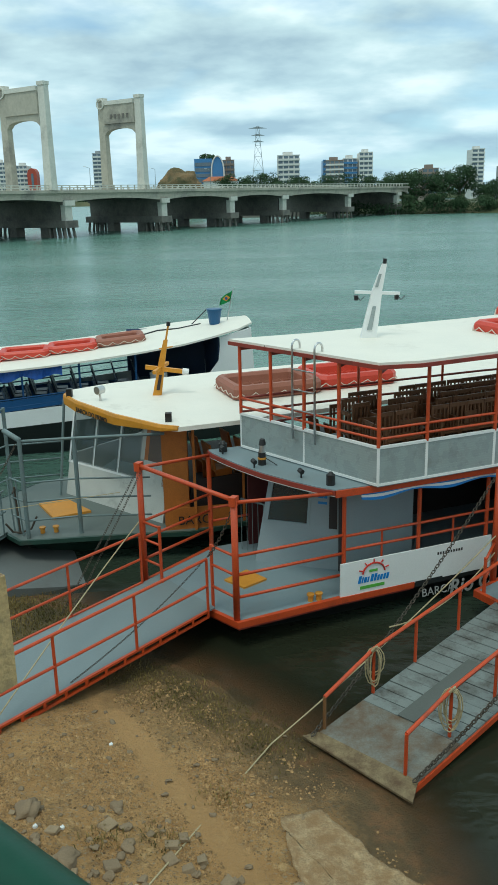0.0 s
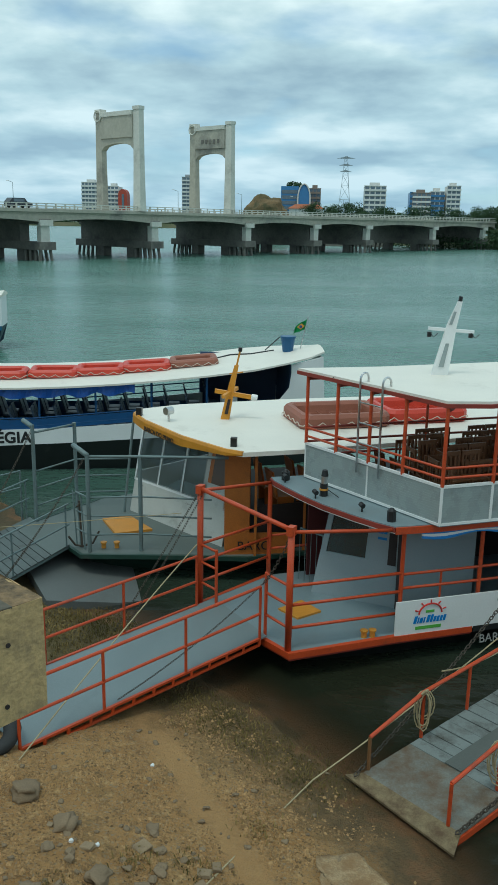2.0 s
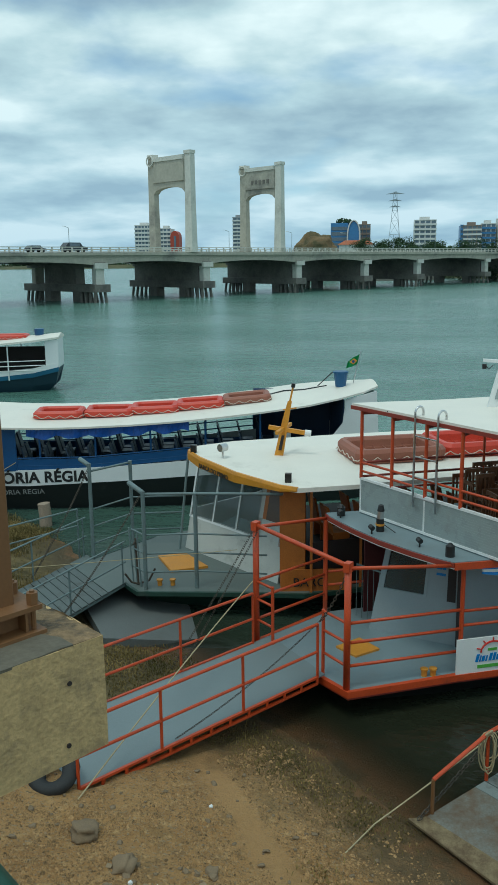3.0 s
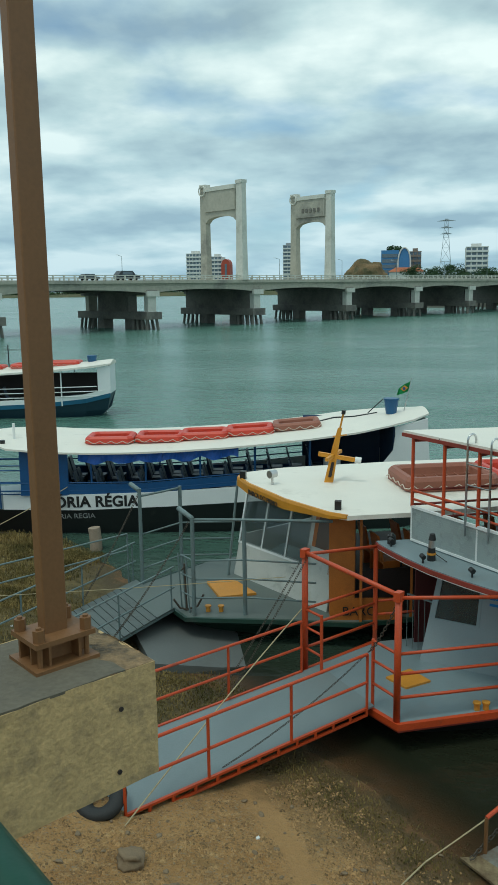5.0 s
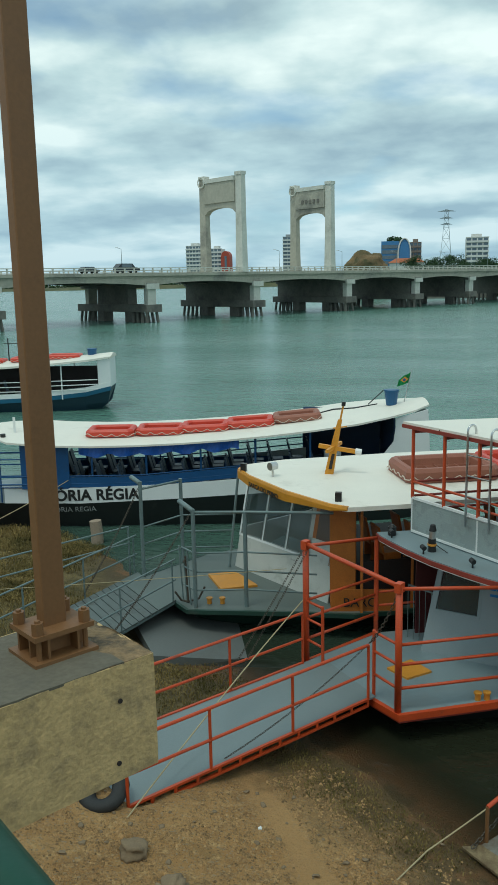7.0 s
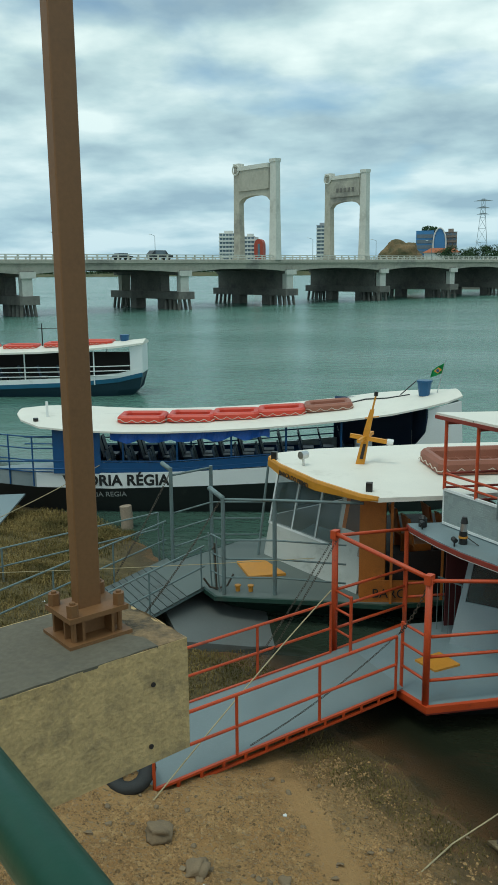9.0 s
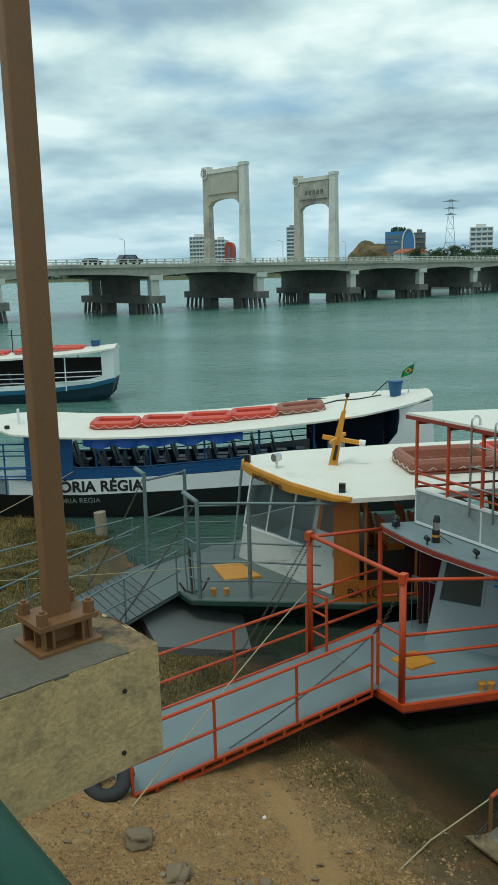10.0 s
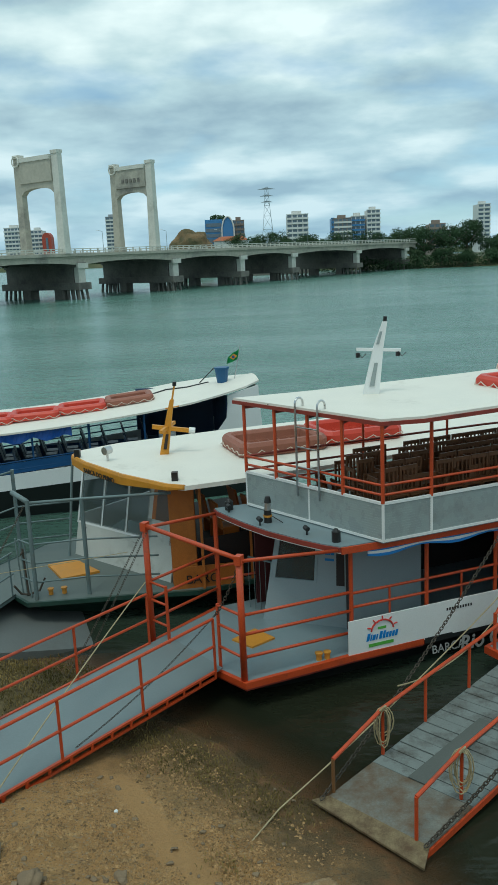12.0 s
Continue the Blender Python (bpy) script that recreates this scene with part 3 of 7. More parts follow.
for s in PIERS:
    wa, wb = (7.0, 18.5) if s in (-28.9, -63.0, -96) else (1.8, 24.5)
    pier = part("pier", prism(B(), [bpt(s + a, w, 0)[:2] for a, w in ((-1.1, wa), (1.1, wa), (1.1, wb), (-1.1, wb))], 3.4, 7.6), CONC_D, bridge, "dark concrete pier wall")
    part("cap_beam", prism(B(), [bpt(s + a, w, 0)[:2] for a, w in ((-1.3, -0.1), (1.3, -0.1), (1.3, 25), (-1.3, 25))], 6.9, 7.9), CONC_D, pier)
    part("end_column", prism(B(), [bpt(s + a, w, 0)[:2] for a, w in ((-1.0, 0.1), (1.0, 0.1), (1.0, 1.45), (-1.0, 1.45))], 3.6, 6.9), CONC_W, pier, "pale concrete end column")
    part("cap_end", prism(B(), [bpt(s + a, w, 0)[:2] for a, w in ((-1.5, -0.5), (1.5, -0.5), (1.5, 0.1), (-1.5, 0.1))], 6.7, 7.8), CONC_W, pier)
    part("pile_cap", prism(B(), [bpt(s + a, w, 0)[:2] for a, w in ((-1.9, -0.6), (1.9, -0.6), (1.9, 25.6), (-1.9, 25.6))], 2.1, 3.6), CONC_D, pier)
    for w in (0.4, 2.0, 3.6, 5.2, 20.0, 21.6, 23.2, 24.8):
        for a in (-1.2, 1.2):
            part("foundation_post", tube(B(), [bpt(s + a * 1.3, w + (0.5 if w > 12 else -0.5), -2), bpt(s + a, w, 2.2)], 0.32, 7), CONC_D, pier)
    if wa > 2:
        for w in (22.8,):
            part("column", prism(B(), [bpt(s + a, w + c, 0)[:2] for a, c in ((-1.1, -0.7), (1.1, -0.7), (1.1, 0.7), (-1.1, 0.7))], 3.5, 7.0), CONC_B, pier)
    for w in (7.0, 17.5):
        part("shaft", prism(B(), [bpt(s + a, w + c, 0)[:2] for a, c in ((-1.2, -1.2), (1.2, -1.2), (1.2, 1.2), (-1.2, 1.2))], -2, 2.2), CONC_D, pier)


def tower(s, w0, w1, zt, arch, label):
    t = thing("lift_tower", bpt(s, (w0 + w1) / 2, 9.9), label, "bridge tower", group="bridge towers")
    for w in (w0, w1):
        bm = B()
        rings = []
        for z, h in ((9.9, 1.25), (11.5, 1.12), (20, 0.98), (zt, 0.92)):
            rings.append([bpt(s + a * h, w + b * h, z) for a, b in ((-0.7, -1), (0.7, -1), (0.7, 1), (-0.7, 1))])
        # w0 leg takes the paler concrete: its lit look is put into the colour
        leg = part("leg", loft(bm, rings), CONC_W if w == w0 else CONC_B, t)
        part("leg_cap", prism(B(), [bpt(s + a, w + b, 0)[:2] for a, b in ((-0.8, -1.0), (0.8, -1.0), (0.8, 1.0), (-0.8, 1.0))], zt, zt + 0.7), CONC_W, leg)
    bm = B()
    lo, hi = w0 + 1.02, w1 - 1.02
    n = 12
    rings = []
    for k in range(n + 1):
        f = k / n
        w = lo + (hi - lo) * f
        zb = arch + 1.3 * (1 - (2 * f - 1) ** 2) ** 0.5
        rings.append([bpt(s - 0.7, w, zb), bpt(s + 0.7, w, zb), bpt(s + 0.7, w, arch + 2.4), bpt(s - 0.7, w, arch + 2.4)])
    part("arch_beam", loft(bm, rings), CONC_B, t)
    part("top_panel", prism(B(), [bpt(s + a, w, 0)[:2] for a, w in ((-1.0, lo), (1.0, lo), (1.0, hi), (-1.0, hi))], arch + 2.4, zt - 1.0), CONC_B, t)
    part("top_beam", prism(B(), [bpt(s + a, w, 0)[:2] for a, w in ((-1.2, lo), (1.2, lo), (1.2, hi), (-1.2, hi))], zt - 1.0, zt - 0.1), CONC_W, t)
    c = bpt(s - 1.2, w1 - 0.4, zt - 0.7)
    wheel = [c + BN * math.cos(k * math.pi / 8) * 1.1 + Vector((0, 0, 1.1 * math.sin(k * math.pi / 8))) for k in range(17)]
    part("pulley", tube(B(), wheel, 0.16, 6), CONC_W, t)
    return t


tower(-4.2, 0.3, 12.6, 30.4, 22.6, "tall pale concrete gate tower with arched crossbeam")
tw2 = tower(25.6, 1.4, 13.2, 30.2, 22.6, "tall pale concrete gate tower with relief panel")
bm = B()
for k in range(5):
    beam(bm, bpt(24.5, 4.0 + k * 1.3, 26.6), bpt(24.5, 4.7 + k * 1.3, 26.6), 0.1, 0.9)
part("relief_panel", bm, CONC_D, tw2)


def street_lamp(s, w):
    t = thing("street_lamp", bpt(s, w, 9.9), "thin grey street lamp on the bridge deck", "street lamp", group="bridge lamps")
    part("pole", tube(B(), [bpt(s, w, 9.9), bpt(s, w, 15.5)], 0.09, 6, 0.05), GALV, t)
    part("arm", tube(B(), [bpt(s, w, 15.5), bpt(s, w + 1.6, 15.9)], 0.05, 5), GALV, t)
    part("lamp_head", beam(B(), bpt(s, w + 1.4, 15.9), bpt(s, w + 2.2, 15.95), 0.25, 0.12), WHITE, t)


for k in range(11):
    street_lamp(-95 + k * 25, 23.5)


def vehicle(s, w, L, H, wd, body, label, name="car", boxy=False):
    t = thing(name, bpt(s, w, 9.9), label, name)
    p = lambda a, b, z: bpt(s + a, w + b, 9.9 + z)
    prof = [(0, 0.35), (0, H * 0.55), (L * 0.22, H * 0.62), (L * 0.34, H), (L * 0.85, H), (L, H * 0.6), (L, 0.35)]
    if boxy:
        prof = [(0, 0.45), (0, H * 0.5), (L * 0.1, H * 0.75), (L * 0.24, H * 0.8), (L * 0.25, H), (L, H), (L, 0.45)]
    part("body", loft(B(), [[p(-a, b, z) for a, z in prof] for b in (0, wd)]), body, t)
    for a in (L * 0.2, L * 0.8):
        for b in (0.05, wd - 0.05):
            part("wheel", tube(B(), [p(-a, b - 0.1, 0.34), p(-a, b + 0.1, 0.34)], 0.34, 10), RUBBER, t)
    part("window", wall(B(), p(-L * 0.36, -0.02, 0), p(-L * 0.82, -0.02, 0), 9.9 + H * 0.62, 9.9 + H * 0.92, 0.03), B_GLASS, t)


vehicle(-29.5, 3, 5.2, 1.9, 1.9, mat("dark_car_paint", (0.03, 0.035, 0.045), 0.3), "dark van on the bridge deck", "van")
vehicle(-39, 3, 3.8, 1.3, 1.7, mat("dark_car_paint", (0.03, 0.035, 0.045), 0.3), "small dark car on the bridge deck", "car")

# ---- far shore, island, town ----
def bank(name, pts, top, label, depth=60):
    bm = B()
    rings = []
    for i, (x, y) in enumerate(pts):
        h = top * (0.7 + 0.5 * noise.noise((x * 0.03, y * 0.03, 1)))
        rings.append([(x, y, -2.2), (x, y + 3, 0.3), (x, y + 14, h), (x, y + depth, h), (x, y + depth, -2.2)])
    ob = part(name, loft(bm, rings), mat("green_brown_bank", (0.10, 0.095, 0.045), 0.95, var=0.4, scale=0.08, fine=0.8, bump=0.4, dirt=(0.05, 0.07, 0.025), dirt_at=0.5))
    return tagged(ob, label, "riverbank", kind="structure")


bank("ground_far_bank", [(-3200 + k * 160, 985 + 20 * math.sin(k)) for k in range(22)] + [(300, 960), (900, 940), (3200, 1000)], 5, "low green far bank of the river", 900)
bank("ground_island", [(-60, 400), (-22, 394), (18, 372), (40, 338), (58, 321), (84, 312), (120, 308), (180, 312), (260, 330), (420, 380)], 4.2, "green wooded island bank at the bridge's end", 160)


def leaf_cluster(bm, c, r, n, size, rng):
    for _ in range(n):
        d = Vector((rng.gauss(0, 1), rng.gauss(0, 1), rng.gauss(0, 1))).normalized()
        k = 0.62 + 0.45 * rng.random()
        p = Vector(c) + Vector((d.x * r[0], d.y * r[1], d.z * r[2])) * k
        u = d.orthogonal().normalized()
        v = d.cross(u)
        tw = rng.random() * 6.28
        u, v = u * math.cos(tw) + v * math.sin(tw), v * math.cos(tw) - u * math.sin(tw)
        s = size * (0.6 + 0.8 * rng.random())
        tilt = d * s * (rng.random() - 0.5)
        q = [bm.verts.new(p + u * s), bm.verts.new(p + v * s * 0.7 + tilt), bm.verts.new(p - u * s), bm.verts.new(p - v * s * 0.7 - tilt)]
        bm.faces.new(q)
    return bm


def tree(x, y, z0, h, w, seed, label="dense dark green leafy tree on the far bank", lobes=11, leaves=170):
    rng = random.Random(seed)
    t = thing("tree", (x, y, z0), label, "tree", group="far bank trees")
    bm = B()
    tube(bm, [(x, y, z0 - 0.6), (x + 0.1, y, z0 + h * 0.3), (x - 0.1, y, z0 + h * 0.62)], 0.05 * h, 7, 0.02 * h)
    for k in range(4):
        a = k * 1.7 + rng.random()
        tube(bm, [(x, y, z0 + h * 0.3), (x + math.cos(a) * w * 0.35, y + math.sin(a) * w * 0.35, z0 + h * 0.6)], 0.025 * h, 5, 0.01 * h)
    part("trunk", bm, BARK, t)
    bm = B()
    for k in range(lobes):
        a = rng.random() * 6.28
        rr = w * 0.36 * math.sqrt(rng.random())
        zz = z0 + h * (0.32 + 0.5 * rng.random())
        lr = w * (0.17 + 0.13 * rng.random())
        leaf_cluster(bm, (x + math.cos(a) * rr, y + math.sin(a) * rr, zz), (lr, lr, lr * 0.75), leaves, w * 0.02, rng)
    part("crown", bm, LEAF, t)
    return t


for k, (x, y, h, w) in enumerate([(64, 330, 13, 14), (73, 326, 14.5, 15), (82, 338, 16, 15), (90, 328, 9, 11), (98, 334, 10, 12), (107, 330, 12, 14), (118, 336, 14, 15), (131, 334, 12, 15),
                                  (60, 322, 6, 8), (68, 318, 6, 9), (77, 318, 5.5, 9), (86, 318, 5, 8), (95, 318, 6, 9), (104, 317, 6, 9), (114, 316, 6, 9), (125, 318, 6, 10),
                                  (47, 352, 12, 13), (38, 372, 13, 15), (27, 392, 14, 16), (14, 404, 13, 15), (4, 402, 12, 13), (58, 356, 13, 14), (-6, 398, 12, 12), (49, 338, 6, 8),
                                  (145, 338, 11, 14), (160, 340, 12, 14), (-9, 420, 17, 10), (2, 424, 15.5, 12), (10, 420, 16, 13), (24, 424, 13.5, 14), (33, 424, 12, 12), (66, 420, 15, 13), (76, 424, 16, 13)]):
    tree(x, y, 1.2 if y < 325 else 3.0, h, w, 40 + k, lobes=12, leaves=330)
# scrub along the far bank, behind the bridge
bm = B()
rng = random.Random(5)
for k in range(170):
    x = -900 + k * 7.5
    leaf_cluster(bm, (x, 1005 + rng.random() * 25, 3 + rng.random() * 3), (10, 6, 4 + 5 * rng.random()), 60, 1.6, rng)
tagged(part("far_scrub", bm, LEAF), "low green scrub along the far bank", "bushes", kind="stuff")
bm = B()
for k in range(80):
    x = -40 + k * 2.2
    y = 300 + 95 * max(0, (45 - x) / 85)
    leaf_cluster(bm, (x, max(y, 315) + rng.random() * 6, 1.6 + rng.random() * 1.6), (3.4, 3, 2.6), 150, 0.3, rng)
tagged(part("shore_scrub", bm, LEAF), "green bushes at the island's water edge", "bushes", kind="stuff")

# bare rock mound on the island
rng = random.Random(3)
bm = B()
bmesh.ops.create_icosphere(bm, subdivisions=5, radius=1)
for v in bm.verts:
    p = v.co.copy()
    k = 1 + 0.16 * noise.noise(p * 2.2) + 0.09 * noise.noise(p * 5.5) + 0.05 * noise.noise(p * 12)
    v.co = Vector((-25.0 + math.copysign(abs(p.x) ** 0.85, p.x) * 8.6 * k, 335 + p.y * 8 * k, 7.4 + math.copysign(abs(p.z) ** 0.8, p.z) * 10.2 * k))
mound = part("rock_mound", bm, mat("brown_green_rock", (0.19, 0.125, 0.06), 0.95, var=0.45, scale=0.25, fine=2.5, bump=0.6, dirt=(0.045, 0.055, 0.022), dirt_at=0.5), None, "", True)
tagged(mound, "rounded brown rock mound with scrub on the island", "rock")
bm = B()
box(bm, (-45, 326, -2), (20, 350, 1.6))
tagged(part("ground_mound_bank", bm, CONC_D), "low bank under the rock mound", "riverbank", kind="structure")


def building(x0, x1, y, z1, wallm, floors, label, cols=5, z0=-2.0, bandm=None, top=True):
    """A block of flats: body, one balcony band and one row of separate windows a storey, roof house."""
    t = thing("apartment_building", ((x0 + x1) / 2, y + 6, z0), label, "building", group="town buildings")
    part("wall", box(B(), (x0, y, z0), (x1, y + 14, z1)), wallm, t)
    fh = (z1 - z0) / floors
    for k in range(floors):
        z = z0 + k * fh
        if z + fh < 8:
            continue
        part("balcony", box(B(), (x0 - 0.2, y - 0.9, z), (x1 + 0.2, y, z + fh * 0.38)), bandm or wallm, t)
        wd = (x1 - x0) / cols
        for c in range(cols):
            part("window", box(B(), (x0 + c * wd + wd * 0.12, y - 0.12, z + fh * 0.42), (x0 + (c + 1) * wd - wd * 0.12, y - 0.02, z + fh * 0.93)), B_GLASS, t)
    if top:
        xm = (x0 + x1) / 2
        part("roof_house", box(B(), (xm - (x1 - x0) * 0.25, y + 3, z1), (xm + (x1 - x0) * 0.2, y + 9, z1 + fh * 0.8)), wallm, t)
    part("parapet", box(B(), (x0 - 0.3, y - 0.3, z1), (x1 + 0.3, y + 0.2, z1 + 0.5)), wallm, t)
    return t


building(22.2, 36.8, 600, 33.0, B_WHITE, 11, "white apartment tower with dark window bands", 4)
building(54.5, 66.5, 600, 29.0, B_BROWN, 10, "brown and white apartment block on the far shore", 4, bandm=B_WHITE)
building(52.8, 54.4, 600, 29.3, B_BLUE, 10, "narrow blue clad stair tower", 1, top=False)
building(67.0, 76.5, 606, 30.2, B_WHITE, 10, "white apartment block with blue roof house", 3, bandm=B_BLUE)
building(77.5, 86.5, 602, 33.8, B_WHITE, 12, "tall white apartment tower in the town", 3)
building(153, 161.5, 600, 34.2, B_WHITE, 13, "slender white apartment tower beyond the island", 2)
building(174, 184.5, 600, 23.4, B_GREY, 8, "low grey office block beyond the island", 3, bandm=B_WHITE)
building(120, 131, 600, 22.5, B_BROWN, 7, "low brown block beyond the trees", 3)
building(-15.5, -7.5, 620, 31.5, B_BROWN, 10, "brown office block beside the blue arched building", 3)
building(-202, -188, 700, 36.8, B_WHITE, 12, "white apartment block behind the bridge tower", 5)
building(-181, -171.5, 700, 34.0, B_WHITE, 11, "white apartment block with dark window bands", 3)
building(-119.5, -112.2, 700, 41.8, B_GREY, 15, "slender grey blue apartment tower", 2, bandm=B_WHITE)
building(-60, -45, 800, 25, B_WHITE, 6, "low white building among the trees", 4)
# blue building with an arched end
t = thing("arched_building", (-26, 612, -2), "blue glass building with a white arched end", "building")
part("wall", box(B(), (-34.5, 606, -2), (-22.5, 622, 32.5)), B_BLUE, t)
arch = [(-22.8, -2)] + [(-18.6 - 4.2 * math.cos(k * math.pi / 12), 24 + 10 * math.sin(k * math.pi / 12)) for k in range(13)] + [(-14.4, -2)]
part("arched_wall", loft(B(), [[(x, y, z) for x, z in arch] for y in (604, 622)]), B_BLUE, t)
part("arch_trim", tube(B(), [(x, 603.6, z) for x, z in arch], 0.5, 6), B_WHITE, t)
for k in range(7):
    part("window", box(B(), (-34, 605.7, 6 + k * 3.6), (-23.2, 605.95, 8.4 + k * 3.6)), B_GLASS, t)
part("roof_garden", leaf_cluster(B(), (-26, 612, 33.5), (6, 5, 2.4), 260, 0.8, random.Random(8)), LEAF, t)
t = thing("house", (-16, 596, -2), "low building with a terracotta roof", "house")
part("wall", box(B(), (-28, 590, -2), (-5, 602, 17.5)), B_WHITE, t)
part("roof", loft(B(), [[(-29, 589, 17.5), (-4, 589, 17.5), (-4, 603, 17.5), (-29, 603, 17.5)], [(-24, 595, 20.5), (-9, 595, 20.5), (-9, 597, 20.5), (-24, 597, 20.5)]]), TILE, t)
t = thing("red_arched_building", (-165, 700, -2), "small building with a red arched front", "building")
arch = [(-170.5, -2)] + [(-166.8 - 3.7 * math.cos(k * math.pi / 10), 27 + 5 * math.sin(k * math.pi / 10)) for k in range(11)] + [(-163.1, -2)]
part("wall", loft(B(), [[(x, y, z) for x, z in arch] for y in (694, 704)]), B_RED, t)
part("window", box(B(), (-167.4, 693.6, 17), (-165.6, 693.9, 28)), B_GLASS, t)

# lattice pylon
t = thing("power_pylon", (9, 600, 2), "tall grey lattice power pylon on the far shore", "pylon")
part("foot", box(B(), (3.5, 594, 0), (14.5, 606, 2)), CONC_B, t)
lv = [(2, 5.6), (14, 4.4), (24, 3.3), (33, 2.4), (40, 1.8), (46, 1.4), (52, 0.9)]
PYL = mat("pale_galvanised_lattice", (0.3, 0.34, 0.36), 0.6)
for sx, sy in ((-1, -1), (1, -1), (1, 1), (-1, 1)):
    part("leg", tube(B(), [(9 + sx * w, 600 + sy * w, z) for z, w in lv], 0.17, 4), PYL, t)
for (z, w), (z2, w2) in zip(lv, lv[1:]):
    bm = B()
    for sy in (-1, 1):
        tube(bm, [(9 - w, 600 + sy * w, z), (9 + w2, 600 + sy * w2, z2)], 0.08, 4)
        tube(bm, [(9 + w, 600 + sy * w, z), (9 - w2, 600 + sy * w2, z2)], 0.08, 4)
        tube(bm, [(9 - w2, 600 + sy * w2, z2), (9 + w2, 600 + sy * w2, z2)], 0.08, 4)
    part("bracing", bm, PYL, t)
for z, w in ((50.5, 6.2), (46.0, 4.6), (42.0, 4.0)):
    part("cross_arm", loft(B(), [[(9 - w, 600, z + 0.1), (9 - w, 600, z), (9 - w, 600.3, z), (9 - w, 600.3, z + 0.1)], [(9, 599, z + 1.2), (9, 599, z), (9, 601, z), (9, 601, z + 1.2)], [(9 + w, 600, z + 0.1), (9 + w, 600, z), (9 + w, 600.3, z), (9 + w, 600.3, z + 0.1)]]), PYL, t)

# ---- balcony on which the camera stands ----
FN = Vector((0.6, 0.8, 0))
FD = Vector((0.8, -0.6, 0))
fpt = lambda a, n, z: FD * a + FN * n + Vector((0, 0, z))
slab = hexa(B(), [fpt(-9, -4, 5.95), fpt(9, -4, 5.95), fpt(9, 0.78, 5.95), fpt(-9, 0.78, 5.95), fpt(-9, -4, 6.3), fpt(9, -4, 6.3), fpt(9, 0.78, 6.3), fpt(-9, 0.78, 6.3)])
tagged(part("floor", slab, CONC), "grey concrete balcony floor above the riverbank", "floor", kind="structure")
wb = hexa(B(), [fpt(-9, -4.3, 0), fpt(9, -4.3, 0), fpt(9, -4, 0), fpt(-9, -4, 0), fpt(-9, -4.3, 10), fpt(9, -4.3, 10), fpt(9, -4, 10), fpt(-9, -4, 10)])
tagged(part("wall_building", wb, B_WHITE), "plain pale wall behind the balcony", "wall", kind="structure")
wb = hexa(B(), [fpt(-9, -2.4, 0), fpt(9, -2.4, 0), fpt(9, -2.1, 0), fpt(-9, -2.1, 0), fpt(-9, -2.4, 5.95), fpt(9, -2.4, 5.95), fpt(9, -2.1, 5.95), fpt(-9, -2.1, 5.95)])
tagged(part("wall_base", wb, CONC), "concrete wall under the balcony", "wall", kind="structure")
rail = thing("balcony_railing", fpt(0, 0.45, 6.3), "dark green tubular steel balcony railing", "railing")
RA = Vector((0.773, -0.634, 0))
RN_ = Vector((0.634, 0.773, 0)) * 0.459
rpt = lambda a, z: RA * a + RN_ + Vector((0, 0, z))
part("top_rail", tube(B(), [rpt(-6, 7.193), rpt(6, 7.193)], 0.051, 24), GREENRAIL, rail, smooth=True)
for a in (-5, -3, 1.6, 3.6, 5.5):
    part("post", tube(B(), [rpt(a, 6.3), rpt(a, 7.16)], 0.025, 10), GREENRAIL, rail)

# cantilevered beam with bolted column
C0 = Vector((-1.04, 3.24, 0))
bp = lambda along_, across, z: C0 - FN * along_ - FD * across + Vector((0, 0, z))
bm = hexa(B(), [bp(1.62, 0, 5.96), bp(0, 0, 5.98), bp(0, 0.62, 5.98), bp(1.62, 0.62, 5.96), bp(1.62, 0, 6.5), bp(0, 0, 6.5), bp(0, 0.62, 6.5), bp(1.62, 0.62, 6.5)])
bmesh.ops.subdivide_edges(bm, edges=bm.edges[:], cuts=18, use_grid_fill=True)
for v in bm.verts:
    q = v.co
    edge = 1.6 if q.z > 6.47 else 0.5
    v.co = q + Vector((noise.noise(q * 7), noise.noise(q * 7 + Vector((9, 0, 0))), noise.noise(q * 7 + Vector((0, 9, 0))))) * 0.004 * edge
BEAMC = mat("pitted_yellow_concrete", (0.56, 0.39, 0.185), 0.92, var=0.28, scale=11, fine=45, bump=0.35, dirt=(0.3, 0.22, 0.12), dirt_at=0.58)
beam_ob = part("concrete_beam", bm, BEAMC)
tagged(beam_ob, "weathered concrete beam end with chipped edge and drilled holes", "concrete beam")
poly = []
for k in range(40):
    f = k / 39
    poly.append((1.6 - 1.45 * f, 0.0 + 0.012 * abs(noise.noise((f * 9, 0, 2)))))
poly += [(0.15, 0.1), (0.2, 0.2), (0.13, 0.3), (0.18, 0.42), (0.12, 0.6), (1.6, 0.6)]
MORTAR = mat("broken_brown_mortar", (0.25, 0.165, 0.085), 0.95, var=0.4, scale=14, fine=50, bump=0.5, dirt=(0.05, 0.042, 0.03), dirt_at=0.52)
crust = [(0.004 + 0.006 * noise.noise((k * 0.9, 1, 0)), 0.003 + 0.06 * k) for k in range(11)] + [(0.22 + 0.04 * noise.noise((k * 1.3, 5, 0)), 0.6 - 0.0597 * k) for k in range(11)]
part("top_screed", prism(B(), [bp(a, c, 0)[:2] for a, c in poly], 6.495, 6.507), mat("dark_grey_screed", (0.14, 0.122, 0.09), 0.9, var=0.25, scale=4, fine=40, bump=0.3, dirt=(0.09, 0.085, 0.07)), beam_ob, "dark grey worn top screed")
